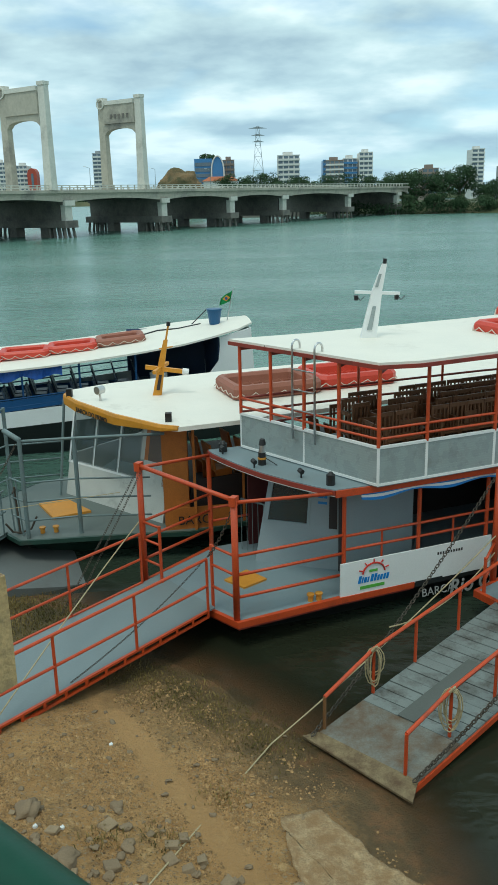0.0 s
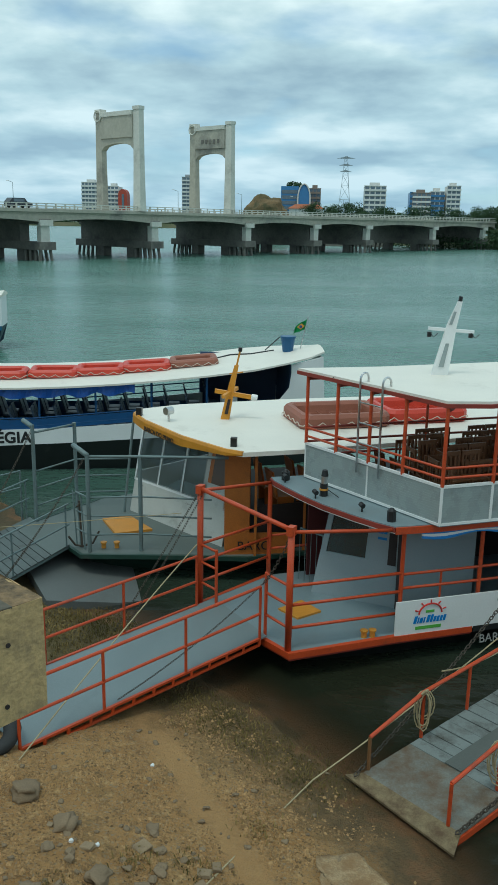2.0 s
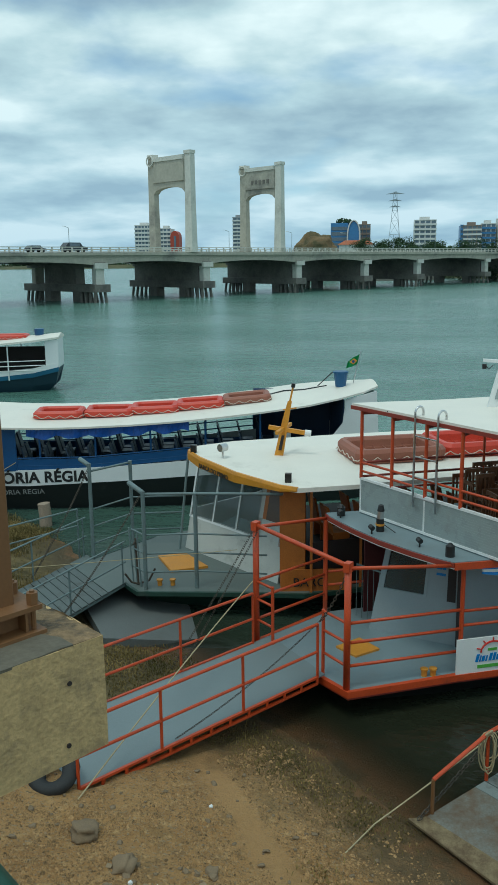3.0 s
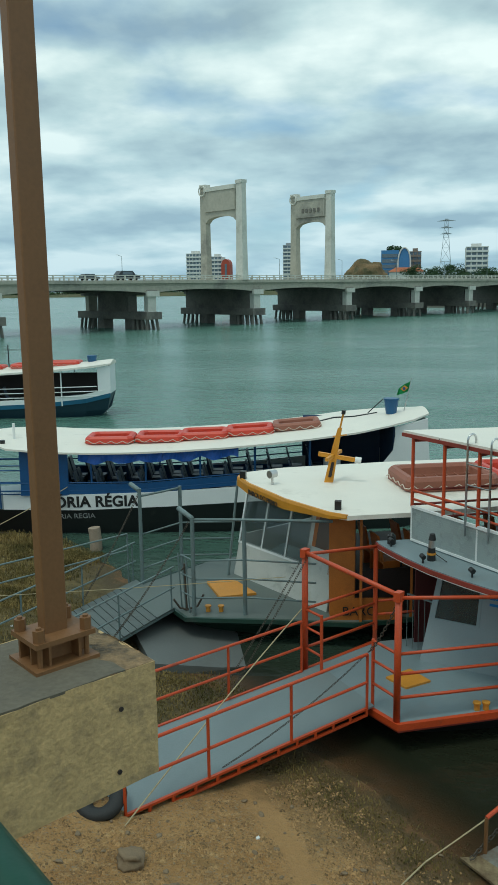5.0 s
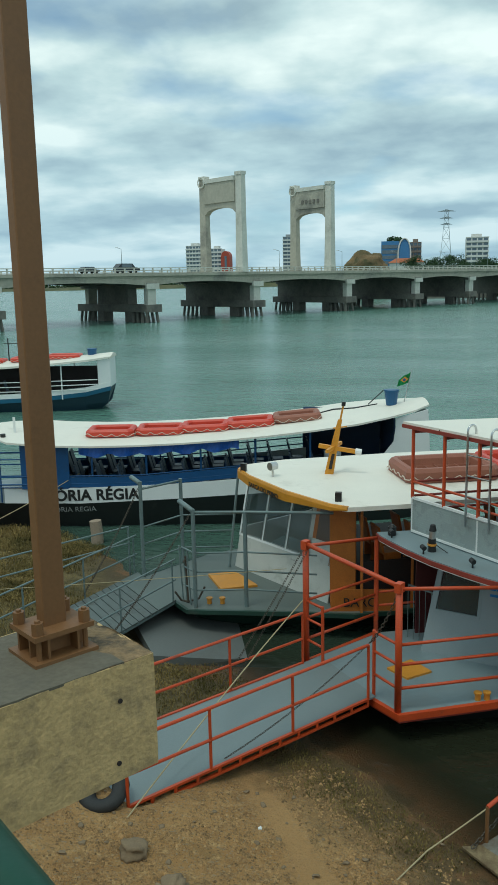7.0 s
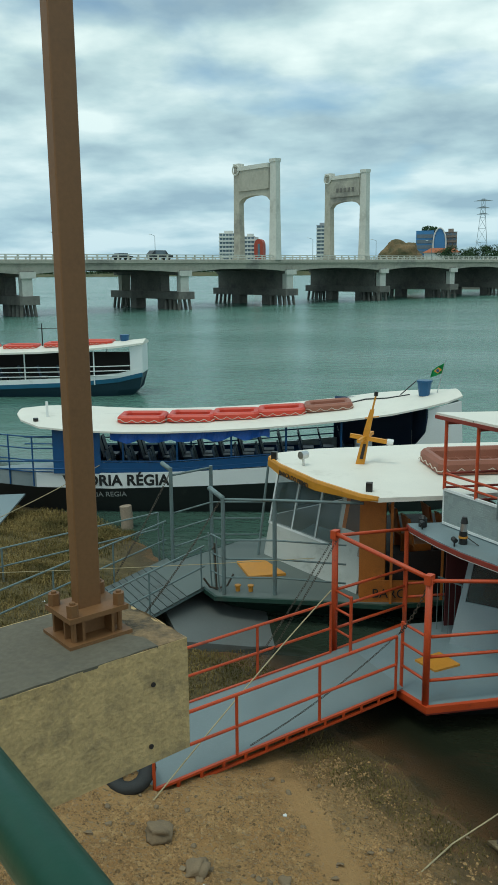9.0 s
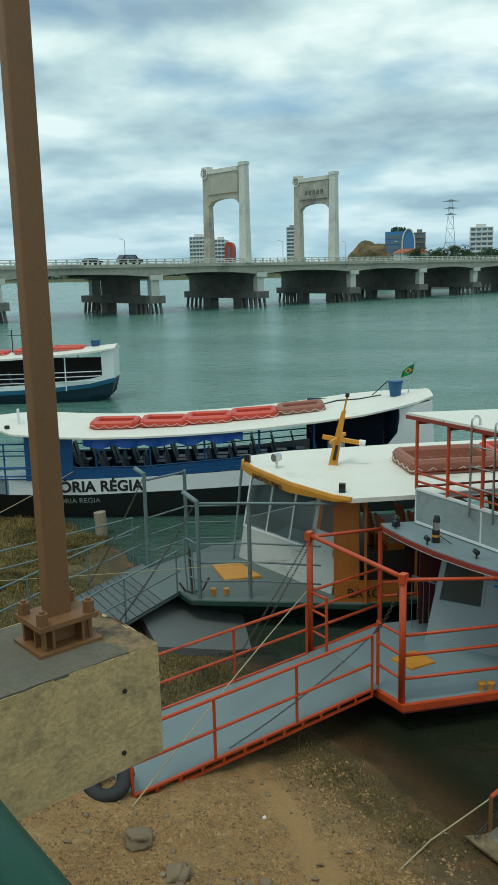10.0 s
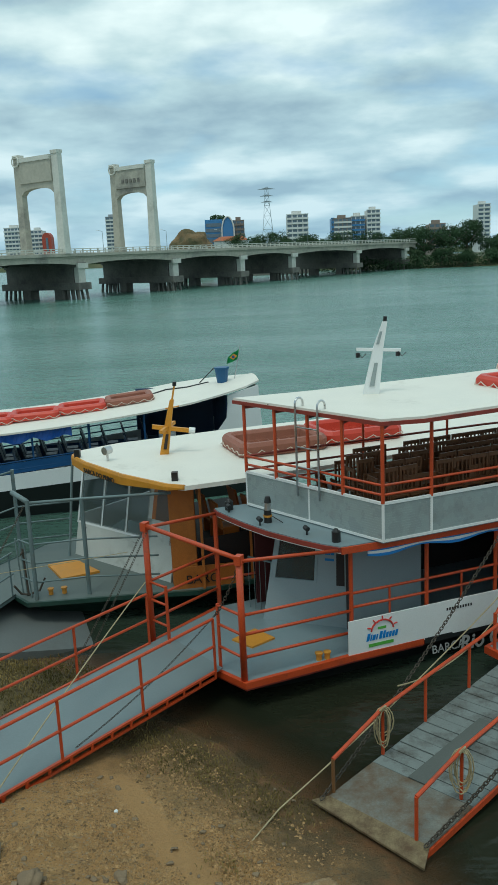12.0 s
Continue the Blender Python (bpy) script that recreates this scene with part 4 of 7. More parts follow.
part("mortar_crust", prism(B(), [bp(a, c, 0)[:2] for a, c in crust], 6.49, lambda x, y: 6.503 + 0.008 * noise.noise((x * 30, y * 30, 0))), MORTAR, beam_ob, "crumbling brown mortar at the beam end")
for a, z in ((0.18, 6.34), (0.2, 6.06)):
    part("hole", tube(B(), [bp(a, 0.004, z), bp(a, -0.006, z)], 0.011, 8), DARKIN, beam_ob)

PC = bp(0.31, 0.31, 0)
ax, ay = FN, FD
pp = lambda a, b, z: PC + ax * a + ay * b + Vector((0, 0, z))
col = thing("steel_column", pp(0, 0, 6.5), "brown painted steel column bolted to a concrete beam", "column")
rc = lambda h, k: [(-h, -k), (h, -k), (h, k), (-h, k)]
part("lower_plate", prism(B(), [pp(a, b, 0)[:2] for a, b in rc(0.15, 0.125)], 6.505, 6.522), RUST, col)
part("base_plate", prism(B(), [pp(a, b, 0)[:2] for a, b in rc(0.14, 0.115)], 6.615, 6.637), RUST, col)
for a, b, c, d in ((-0.07, -0.1, -0.07, 0.1), (0.07, -0.1, 0.07, 0.1), (-0.125, 0.03, 0.125, 0.03), (-0.125, -0.07, 0.125, -0.07)):
    part("stiffener", wall(B(), pp(a, b, 0), pp(c, d, 0), 6.52, 6.615, 0.012), RUST, col)
for a, b in rc(0.11, 0.085):
    bolt = part("bolt", tube(B(), [pp(a, b, 6.52), pp(a, b, 6.7)], 0.012, 8), RUST, col)
    part("nut", tube(B(), [pp(a, b, 6.637), pp(a, b, 6.69)], 0.026, 6), RUST, bolt)
part("shaft", prism(B(), [pp(a, b, 0)[:2] for a, b in ((-0.05, -0.032), (0.05, -0.032), (0.055, -0.027), (0.055, 0.027), (0.05, 0.032), (-0.05, 0.032), (-0.055, 0.027), (-0.055, -0.027))], 6.637, 10.6), RUST, col)

# ---- boats ----
def hull(name, near, far, ztop, material, parent, draft=-0.5, tuck=0.22, zmid=None):
    """Hull lofted from the plan lines of its two sides, tucked in below."""
    bm = B()
    rings = []
    for i, (a, b) in enumerate(zip(near, far)):
        a, b = V(a, 0), V(b, 0)
        z = ztop[i]
        k = tuck * (1.9 if i == 0 else 1)
        s = 1.1 if i == 0 else 0.0
        fwd = (V(near[1], 0) + V(far[1], 0) - V(near[0], 0) - V(far[0], 0)).normalized() * s
        lo_a, lo_b = a.lerp(b, k) + fwd, b.lerp(a, k) + fwd
        rings.append([a + Vector((0, 0, z)), a.lerp(lo_a, 0.4) + Vector((0, 0, z * 0.45)), lo_a + Vector((0, 0, draft)), lo_b + Vector((0, 0, draft)), b.lerp(lo_b, 0.4) + Vector((0, 0, z * 0.45)), b + Vector((0, 0, z))])
    return part(name, loft(bm, rings), material, parent)


def rails(parent, pts, r, material, name="rail"):
    return part(name, tube(B(), pts, r, 7), material, parent, smooth=True)


def float_raft(x, y, z, L, W, H, ang, material, label, lean=0.0):
    """Rectangular rescue float: padded rim, net floor and a looped grab line."""
    t = new("rescue_float")
    tagged(t, label, "rescue float", group="rescue floats")
    bm = B()
    c = 0.16
    ring = [(-L / 2 + c, -W / 2), (L / 2 - c, -W / 2), (L / 2, -W / 2 + c), (L / 2, W / 2 - c), (L / 2 - c, W / 2), (-L / 2 + c, W / 2), (-L / 2, W / 2 - c), (-L / 2, -W / 2 + c)]
    prof = [(0.0, 0.03), (0.0, H * 0.75), (0.06, H), (0.17, H), (0.22, H * 0.8), (0.22, 0.03)]
    rings = []
    for px_, py_ in ring + ring[:1]:
        d = Vector((px_, py_))
        rr = []
        for ins, hh in prof:
            sx, sy = 1 - ins / (L / 2), 1 - ins / (W / 2)
            rr.append((px_ * sx, py_ * sy, hh))
        rings.append(rr)
    loft(bm, rings, caps=False)
    part("rim", bm, material, t)
    bm = B()
    for k in range(7):
        f = -1 + 2 * (k + 0.5) / 7
        tube(bm, [(f * (L / 2 - 0.2), -W / 2 + 0.2, H * 0.35), (f * (L / 2 - 0.2), W / 2 - 0.2, H * 0.35)], 0.012, 4)
    for k in range(5):
        f = -1 + 2 * (k + 0.5) / 5
        tube(bm, [(-L / 2 + 0.2, f * (W / 2 - 0.2), H * 0.35), (L / 2 - 0.2, f * (W / 2 - 0.2), H * 0.35)], 0.012, 4)
    part("net", bm, material, t)
    bm = B()
    full = ring + ring[:1]
    pts = []
    for a, b in zip(full, full[1:]):
        a, b = Vector(a), Vector(b)
        n = max(2, int((b - a).length / 0.09))
        for k in range(n):
            p = a.lerp(b, k / n) * 1.03
            pts.append((p.x, p.y, H * 0.55 - 0.1 * abs(math.sin(len(pts) * 0.8))))
    tube(bm, pts + pts[:1], 0.014, 4)
    part("grab_line", bm, mat("pale_grab_rope", (0.62, 0.52, 0.43), 0.9), t, "looped pale grab line")
    t.matrix_basis = pose(x, y, z, 0, lean, ang)
    return t


def bollard(parent, x, y, z):
    b = part("bollard", tube(B(), [(x, y, z), (x, y, z + 0.12)], 0.055, 10), YELLOW, parent, "yellow mooring bollard")
    part("bollard_cap", tube(B(), [(x, y, z + 0.12), (x, y, z + 0.15)], 0.075, 10), YELLOW, b)


# == red and grey double-deck boat ==
RN = [(-0.29, 13.78), (1.64, 14.68), (4.71, 15.95), (8.5, 17.6), (12, 19.3), (13.5, 20.6)]
RF = [(-2.2, 15.65), (-0.95, 17.2), (1.2, 18.1), (5.5, 19.9), (9.8, 21.6), (12.2, 22)]
DZ = 0.55
red = thing("passenger_boat", (5, 18, 0), "double-deck passenger boat with red-orange rails and grey cabin", "boat", group="passenger boats")
hull("hull", RN, RF, [DZ] * 6, BLACK, red)
part("deck", prism(B(), RN + RF[::-1], DZ, DZ + 0.03), GREYBLUE, red)
rub = RF[1::-1] + RN[:2] + [(3.15, 15.305)]
part("rub_rail", strake(B(), [(3.17, 15.313)] + RN[2:], 0.1, 0.12, DZ - 0.02), BLACK, red, "black rub rail under the name board")
part("rub_rail", strake(B(), rub, 0.1, 0.12, DZ - 0.02), RED, red)
part("rub_rail_edge", strake(B(), rub, 0.04, 0.05, DZ - 0.1), MAROON, red)

# bow gate
GA, GB, GI = (-0.33, 13.86), (-2.2, 15.66), (-0.78, 14.36)
for p, zt in ((GA, 2.92), (GB, 3.02)):
    post = part("gate_post", tube(B(), [V(p, DZ), V(p, zt)], 0.062, 10), RED, red, smooth=True)
    part("gusset", prism(B(), [(p[0] - 0.09, p[1] - 0.05), (p[0] + 0.02, p[1] - 0.09), (p[0] + 0.09, p[1] + 0.05), (p[0] - 0.02, p[1] + 0.09)], zt - 0.12, zt + 0.05), RED, post)
rails(red, [V(GA, 2.9), V(GB, 3.0)], 0.045, RED, "gate_beam")
CORN = (1.5, 14.6)
rails(red, [V(GA, 2.86), V(CORN, 2.72)], 0.035, RED, "gate_beam")
rails(red, [V(GB, 2.96), (-0.88, 17.25, 2.7)], 0.035, RED, "gate_beam")
part("post", tube(B(), [V(GI, DZ), V(GI, 1.87)], 0.032, 8), RED, red)
for z in (1.84, 1.47, 1.03):
    rails(red, [V(GI, z), V(GA, z)], 0.026, RED)
    rails(red, [V(GA, z), V((1.71, 14.8), z - 0.03)], 0.03, RED)
for z in (1.84, 1.47, 1.03):
    rails(red, [V(GB, z), (-0.95, 17.15, z)], 0.03, RED)
    q = Vector(GB).lerp(Vector(GA), 0.2)
    rails(red, [V(GB, z), (q.x, q.y, z)], 0.026, RED)
part("post", tube(B(), [(q.x, q.y, DZ), (q.x, q.y, 1.87)], 0.032, 8), RED, red)
# side posts, rails and name board
POSTS = [(1.71, 14.8), (3.24, 15.4), (4.74, 16.02), (6.4, 16.72), (8.1, 17.5), (9.9, 18.35), (11.6, 19.2)]
for p in POSTS:
    part("post", tube(B(), [V(p, DZ), V(p, 2.68)], 0.042, 8), RED, red)
for p in ((-0.92, 17.2), (0.6, 17.8), (2.4, 18.55), (4.4, 19.4), (6.5, 20.2)):
    part("post", tube(B(), [V(p, DZ), V(p, 2.68)], 0.05, 8), RED, red)
for z in (1.78, 1.5):
    rails(red, [V(p, z) for p in POSTS], 0.028, RED)
for a, b in zip(POSTS, POSTS[1:]):
    m = Vector(a).lerp(Vector(b), 0.5)
    part("baluster", tube(B(), [(m.x, m.y, 1.2), (m.x, m.y, 1.78)], 0.022, 6), RED, red)
for p, q in ((RF[1], RF[2]), (RF[2], RF[3]), (RF[3], RF[4])):
    for z in (1.2, 1.5):
        rails(red, [V(p, z), V(q, z)], 0.028, RED)
SD = (Vector(POSTS[2]) - Vector(POSTS[0])).normalized()
SN = Vector((SD.y, -SD.x))
off = lambda p, d: (p[0] + SN.x * d, p[1] + SN.y * d)
b0 = (1.62, 14.69)
b1 = (b0[0] + SD.x * 3.45, b0[1] + SD.y * 3.45)
sign = part("name_board", wall(B(), off(b0, 0.03), off(b1, 0.03), 0.56, 1.27, 0.03), WHITE, red, "white painted name board")
part("side_board", wall(B(), (b1[0] + SD.x * 0.02, b1[1] + SD.y * 0.02), POSTS[5], 0.56, 1.2, 0.03), mat("grey_green_board", (0.30, 0.36, 0.34), 0.5), red)


def on_board(a, z, d=0.052):
    p = off((b0[0] + SD.x * a, b0[1] + SD.y * a), d)
    return Vector((p[0], p[1], z))


def bar(parent, a, b, z0, z1, material, name="lettering_bar", d=0.05):
    return part(name, hexa(B(), [on_board(a, z0, d), on_board(b, z0, d), on_board(b, z0, d + 0.004), on_board(a, z0, d + 0.004), on_board(a, z1, d), on_board(b, z1, d), on_board(b, z1, d + 0.004), on_board(a, z1, d + 0.004)]), material, parent)


# emblem: wheel arc, blue wordmark strokes, green bar
arc = [on_board(0.72 + 0.24 * math.cos(k * math.pi / 10), 0.98 + 0.2 * math.sin(k * math.pi / 10)) for k in range(11)]
part("emblem_arc", tube(B(), arc, 0.018, 5), LOGO_RED, sign)
for k in range(5):
    a = math.pi * (0.1 + 0.2 * k)
    part("emblem_spoke", tube(B(), [on_board(0.72 + 0.27 * math.cos(a), 0.98 + 0.22 * math.sin(a)), on_board(0.72 + 0.34 * math.cos(a), 0.98 + 0.28 * math.sin(a))], 0.014, 5), LOGO_RED, sign)
x = 0.37
for wd, h in ((0.06, 0.15), (0.03, 0.12), (0.06, 0.11), (0.03, 0.11), (0.0, 0), (0.06, 0.15), (0.05, 0.15), (0.05, 0.11), (0.05, 0.11), (0.05, 0.11), (0.05, 0.12)):
    if wd:
        sl_ = h * 0.22
        c = [on_board(x, 0.8, 0.048), on_board(x + wd, 0.8, 0.048), on_board(x + wd, 0.8, 0.054), on_board(x, 0.8, 0.054), on_board(x + sl_, 0.8 + h, 0.048), on_board(x + wd + sl_, 0.8 + h, 0.048), on_board(x + wd + sl_, 0.8 + h, 0.054), on_board(x + sl_, 0.8 + h, 0.054)]
        part("emblem_stroke", hexa(B(), c), LOGO_BLUE, sign)
    x += wd + 0.018
bar(sign, 0.42, 0.96, 0.67, 0.735, LOGO_GREEN, "emblem_bar")
bar(sign, 0.62, 0.8, 1.0, 1.05, LOGO_GREEN, "emblem_bar")
x = 2.16
for k in range(10):
    bar(sign, x, x + 0.035, 1.07, 1.125, LETTER)
    x += 0.062
HS = Vector((SD.x, SD.y, 0))
ho = off((b0[0] + SD.x * 1.80, b0[1] + SD.y * 1.80), 0.09)
lettering("name_lettering", "BARCA", 0.24, (ho[0], ho[1], 0.24), HS, (SN.x * -0.1, SN.y * -0.1, 1), LETTER_W, red, "pale painted name on the black hull")
ho = off((b0[0] + SD.x * 2.45, b0[1] + SD.y * 2.45), 0.09)
lettering("name_lettering", "Rio O", 0.42, (ho[0], ho[1], 0.17), HS, (SN.x * -0.1, SN.y * -0.1, 1), LETTER_W, red, "pale painted name on the black hull", shear=0.2, bold=0.008)

# wheelhouse and interior on the lower deck
F2 = (1.74, 15.88)
BL, BR, TL, TR = Vector((0.03, 16.46, 0.58)), Vector((1.74, 15.88, 0.58)), Vector((0.4, 16.5, 2.68)), Vector((1.74, 15.98, 2.68))
fq = lambda u, v: BL.lerp(BR, u).lerp(TL.lerp(TR, u), v)


def face(u0, u1, v0, v1, t=0.05, d=0.0):
    """A panel on the raked cabin front; d sets it proud."""
    n = Vector((-0.3, -0.95, 0.0))
    c = [fq(u0, v0), fq(u1, v0), fq(u1, v1), fq(u0, v1)]
    f, r = [p + n * d for p in c], [p + n * (d - t) for p in c]
    return hexa(B(), [f[0], f[1], r[1], r[0], f[3], f[2], r[2], r[3]])


part("cabin_front", face(0, 1, 0, 0.44), GREYWALL, red)
for u0, u1, v0, v1 in ((0, 0.06, 0.44, 1), (0.6, 1, 0.44, 1), (0.06, 0.6, 0.9, 1)):
    part("cabin_pillar", face(u0, u1, v0, v1), GREYWALL, red)
win = part("cabin_window", face(0.06, 0.6, 0.44, 0.9, 0.012, -0.02), GLASS, red)
for u0, u1, v0, v1 in ((0.04, 0.075, 0.43, 0.91), (0.585, 0.62, 0.43, 0.91), (0.04, 0.62, 0.42, 0.445), (0.04, 0.62, 0.895, 0.92)):
    part("window_frame", face(u0, u1, v0, v1, 0.04, 0.012), GREYWALL, win)
part("side_hatch", face(0.87, 0.975, 0.42, 0.95, 0.02, 0.006), DARKIN, red, "dark side hatch panel")
for v in (0.66, 0.72):
    part("sticker", face(0.72, 0.84, v, v + 0.025, 0.004, 0.004), LOGO_BLUE, red)
S1_, S2_ = (1.78, 15.75), (3.3, 16.38)
part("cabin_side", wall(B(), S1_, S2_, DZ + 0.03, 2.66, 0.05), GREYWALL, red)
# dark inner panels below the roof; interior shade comes from their colour
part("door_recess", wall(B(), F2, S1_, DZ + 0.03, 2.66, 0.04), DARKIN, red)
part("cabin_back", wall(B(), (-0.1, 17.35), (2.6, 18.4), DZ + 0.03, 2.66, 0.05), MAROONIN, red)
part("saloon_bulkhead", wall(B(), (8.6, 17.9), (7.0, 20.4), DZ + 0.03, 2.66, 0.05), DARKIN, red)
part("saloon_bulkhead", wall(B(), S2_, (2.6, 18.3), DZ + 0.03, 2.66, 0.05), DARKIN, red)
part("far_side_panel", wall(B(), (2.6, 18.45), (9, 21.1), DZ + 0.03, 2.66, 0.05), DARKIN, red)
bm = B()
for k in range(6):
    p = Vector((-0.25, 17.1)).lerp(Vector((0.35, 16.6)), k / 5)
    tube(bm, [(p.x, p.y, DZ), (p.x, p.y, 1.75)], 0.008, 5)
beam(bm, (-0.25, 17.1, 1.75), (0.35, 16.6, 1.75), 0.03, 0.03)
part("grille", bm, GALV, red)
part("hatch_cover", hexa(B(), [(x, y, DZ + z) for z in (0.03, 0.07) for x, y in ((-0.6, 15.5), (-0.2, 15.12), (0.25, 15.5), (-0.15, 15.95))]), YELLOW, red, "yellow deck hatch cover")
bollard(red, 1.06, 14.56, DZ + 0.03)
bollard(red, 1.22, 14.6, DZ + 0.03)

# lower roof, awning, upper deck
LR = [(1.52, 14.56), (2.4, 14.86), (3.5, 15.3), (5.8, 16.2), (9, 17.6), (12, 19.0), (11.2, 21.7), (5.5, 19.75), (1.2, 18.0), (-0.92, 17.3), (-0.84, 17.08), (-0.58, 16.68), (-0.27, 16.24), (0.2, 15.66), (0.81, 15.08), (1.2, 14.76)]
part("lower_roof", prism(B(), LR, 2.68, 2.8), GREYBLUE, red)
part("lower_roof_rim", strake(B(), LR[:6], 0.07, 0.13, 2.72), RED, red)
part("lower_roof_rim", strake(B(), LR[9:] + LR[:1], 0.05, 0.09, 2.735), MAROON, red)
part("lower_roof_trim", strake(B(), LR[9:] + LR[:1], 0.03, 0.025, 2.68), WHITE, red)
AW = [off(along(LR[:6], 0.55 + k * 0.22), -0.02) for k in range(30)]
bm_b, bm_w = B(), B()
for k, (a, b) in enumerate(zip(AW, AW[1:])):
    d0, d1 = 0.07 + 0.025 * math.sin(k * 0.9), 0.07 + 0.025 * math.sin((k + 1) * 0.9)
    for j, bmx in enumerate((bm_b, bm_w, bm_b)):
        hexa(bmx, [V(a, 2.66 - d0 * (j + 1) / 1.6), V(b, 2.66 - d1 * (j + 1) / 1.6), V(off(b, -0.03), 2.66 - d1 * (j + 1) / 1.6), V(off(a, -0.03), 2.66 - d0 * (j + 1) / 1.6), V(a, 2.66 - d0 * j / 1.6), V(b, 2.66 - d1 * j / 1.6), V(off(b, -0.03), 2.66 - d1 * j / 1.6), V(off(a, -0.03), 2.66 - d0 * j / 1.6)])
part("awning_stripe", bm_b, mat("awning_blue", (0.03, 0.22, 0.60), 0.7), red)
part("awning_stripe", bm_w, WHITE, red)
P1, P2 = (-0.2, 17.38), (2.3, 14.64)
UP = [P1, P2, (5.8, 16.12), (9, 17.5), (12, 18.9)]
FARU = [(11, 21.4), (5.4, 19.6), (1.3, 18.0)]
part("upper_floor", prism(B(), UP + FARU, 2.8, 2.84), GREYBLUE, red)
for k, (a, b) in enumerate(zip(UP, UP[1:])):
    part("parapet_panel", wall(B(), a, b, 2.84, 3.55, 0.025), PANEL, red, "frosted grey corrugated parapet panel")
bm = B()
for a, b in zip(UP, UP[1:]):
    for k in range(14):
        z = 2.88 + k * 0.048
        beam(bm, V(a, z), V(b, z), 0.029, 0.02)
part("parapet_ribs", bm, PANEL, red)
for z in (3.56, 2.85):
    part("parapet_trim", strake(B(), UP, 0.06, 0.05, z), WHITE, red)
UPP = [0.0, 0.92, 1.85, 2.75, 3.71, 4.75, 6.3, 7.9, 9.6]
for s in UPP[4:] + [0.0, 1.85]:
    p = along(UP, s)
    part("parapet_stud", beam(B(), (p.x, p.y, 2.84), (p.x, p.y, 3.56), 0.05, 0.05), WHITE, red)
rz = lambda x, y: 5.04 + 0.03 * max(0, x - 4)
for s in UPP:
    p = along(UP, s)
    part("upper_post", tube(B(), [(p.x, p.y, 3.56), (p.x, p.y, 5.0)], 0.036, 8), RED, red)
for s in (1.2, 3.4, 5.5, 8.0):
    p = along(FARU[::-1], s)
    part("upper_post", tube(B(), [(p.x, p.y, 2.84), (p.x, p.y, 5.02)], 0.03, 8), RED, red)
for z in (3.72, 3.9):
    rails(red, [V(p, z) for p in UP], 0.026, RED)
for z in (3.3, 3.6, 3.9):
    rails(red, [V(P1, z)] + [V(p, z) for p in FARU[::-1]], 0.026, MAROON)
ROOF = [(-0.42, 17.55), (2.28, 14.6), (3.05, 14.72), (5.7, 15.75), (9, 17.2), (12.2, 18.7), (11.4, 21.8), (5.0, 19.55), (1.3, 18.1)]
part("upper_roof", prism(B(), ROOF, lambda x, y: rz(x, y), lambda x, y: rz(x, y) + 0.09), ROOF_WHITE, red, "weathered white roof")
part("upper_roof_rim", strake(B(), [V(a, rz(*a) + 0.005) for a in ROOF[-1:] + ROOF[:6]], 0.05, 0.075), MAROON, red)
for s in UPP[:5]:
    p = along(UP, s)
    part("roof_joist", beam(B(), (p.x, p.y, 4.95), (p.x + 1.6 * (1 - s / 8) , p.y + 0.7 + s * 0.35, 4.95), 0.05, 0.06), MAROON, red)

mast = part("mast", loft(B(), [[(2.45 + x, 17.3 + y, 5.09) for x, y in ((-0.17, -0.06), (0.17, -0.06), (0.17, 0.06), (-0.17, 0.06))], [(2.62 + x, 17.3 + y, 6.1) for x, y in ((-0.1, -0.05), (0.1, -0.05), (0.1, 0.05), (-0.1, 0.05))], [(2.76 + x, 17.3 + y, 6.62) for x, y in ((-0.045, -0.04), (0.045, -0.04), (0.045, 0.04), (-0.045, 0.04))]]), WHITE, red, "white steel signal mast")
part("mast_foot", box(B(), (2.18, 17.15, 5.09), (2.8, 17.45, 5.115)), WHITE, mast)
part("mast_slot", hexa(B(), [(2.42, 17.22, 5.3), (2.52, 17.22, 5.3), (2.52, 17.235, 5.3), (2.42, 17.235, 5.3), (2.53, 17.235, 5.78), (2.6, 17.235, 5.78), (2.6, 17.245, 5.78), (2.53, 17.245, 5.78)]), PANEL, mast)
part("mast_slot", hexa(B(), [(2.57, 17.235, 6.16), (2.63, 17.235, 6.16), (2.63, 17.25, 6.16), (2.57, 17.25, 6.16), (2.65, 17.245, 6.42), (2.7, 17.245, 6.42), (2.7, 17.255, 6.42), (2.65, 17.255, 6.42)]), PANEL, mast)
part("cross_bar", beam(B(), (2.17, 17.3, 6.07), (3.08, 17.3, 6.02), 0.08, 0.06), WHITE, mast)
for x in (2.2, 3.02):
    part("mast_lamp", tube(B(), [(x, 17.3, 6.0), (x, 17.3, 5.9)], 0.045, 8), BLACKPL, mast)
    part("lamp_wire", tube(B(), [(x, 17.25, 6.0), (x + 0.08, 17.24, 5.9), (x + 0.16, 17.25, 5.98)], 0.01, 5), BLACKPL, mast)
part("mast_light", tube(B(), [(2.76, 17.3, 6.62), (2.77, 17.3, 6.72)], 0.04, 8), BLACKPL, mast)
rails(red, [(2.3, 17.2, 5.1), (1.8, 17.1, 5.1), (1.1, 17.0, 5.1), (0.3, 16.75, 5.1)], 0.012, BLACKPL, "roof_cable")
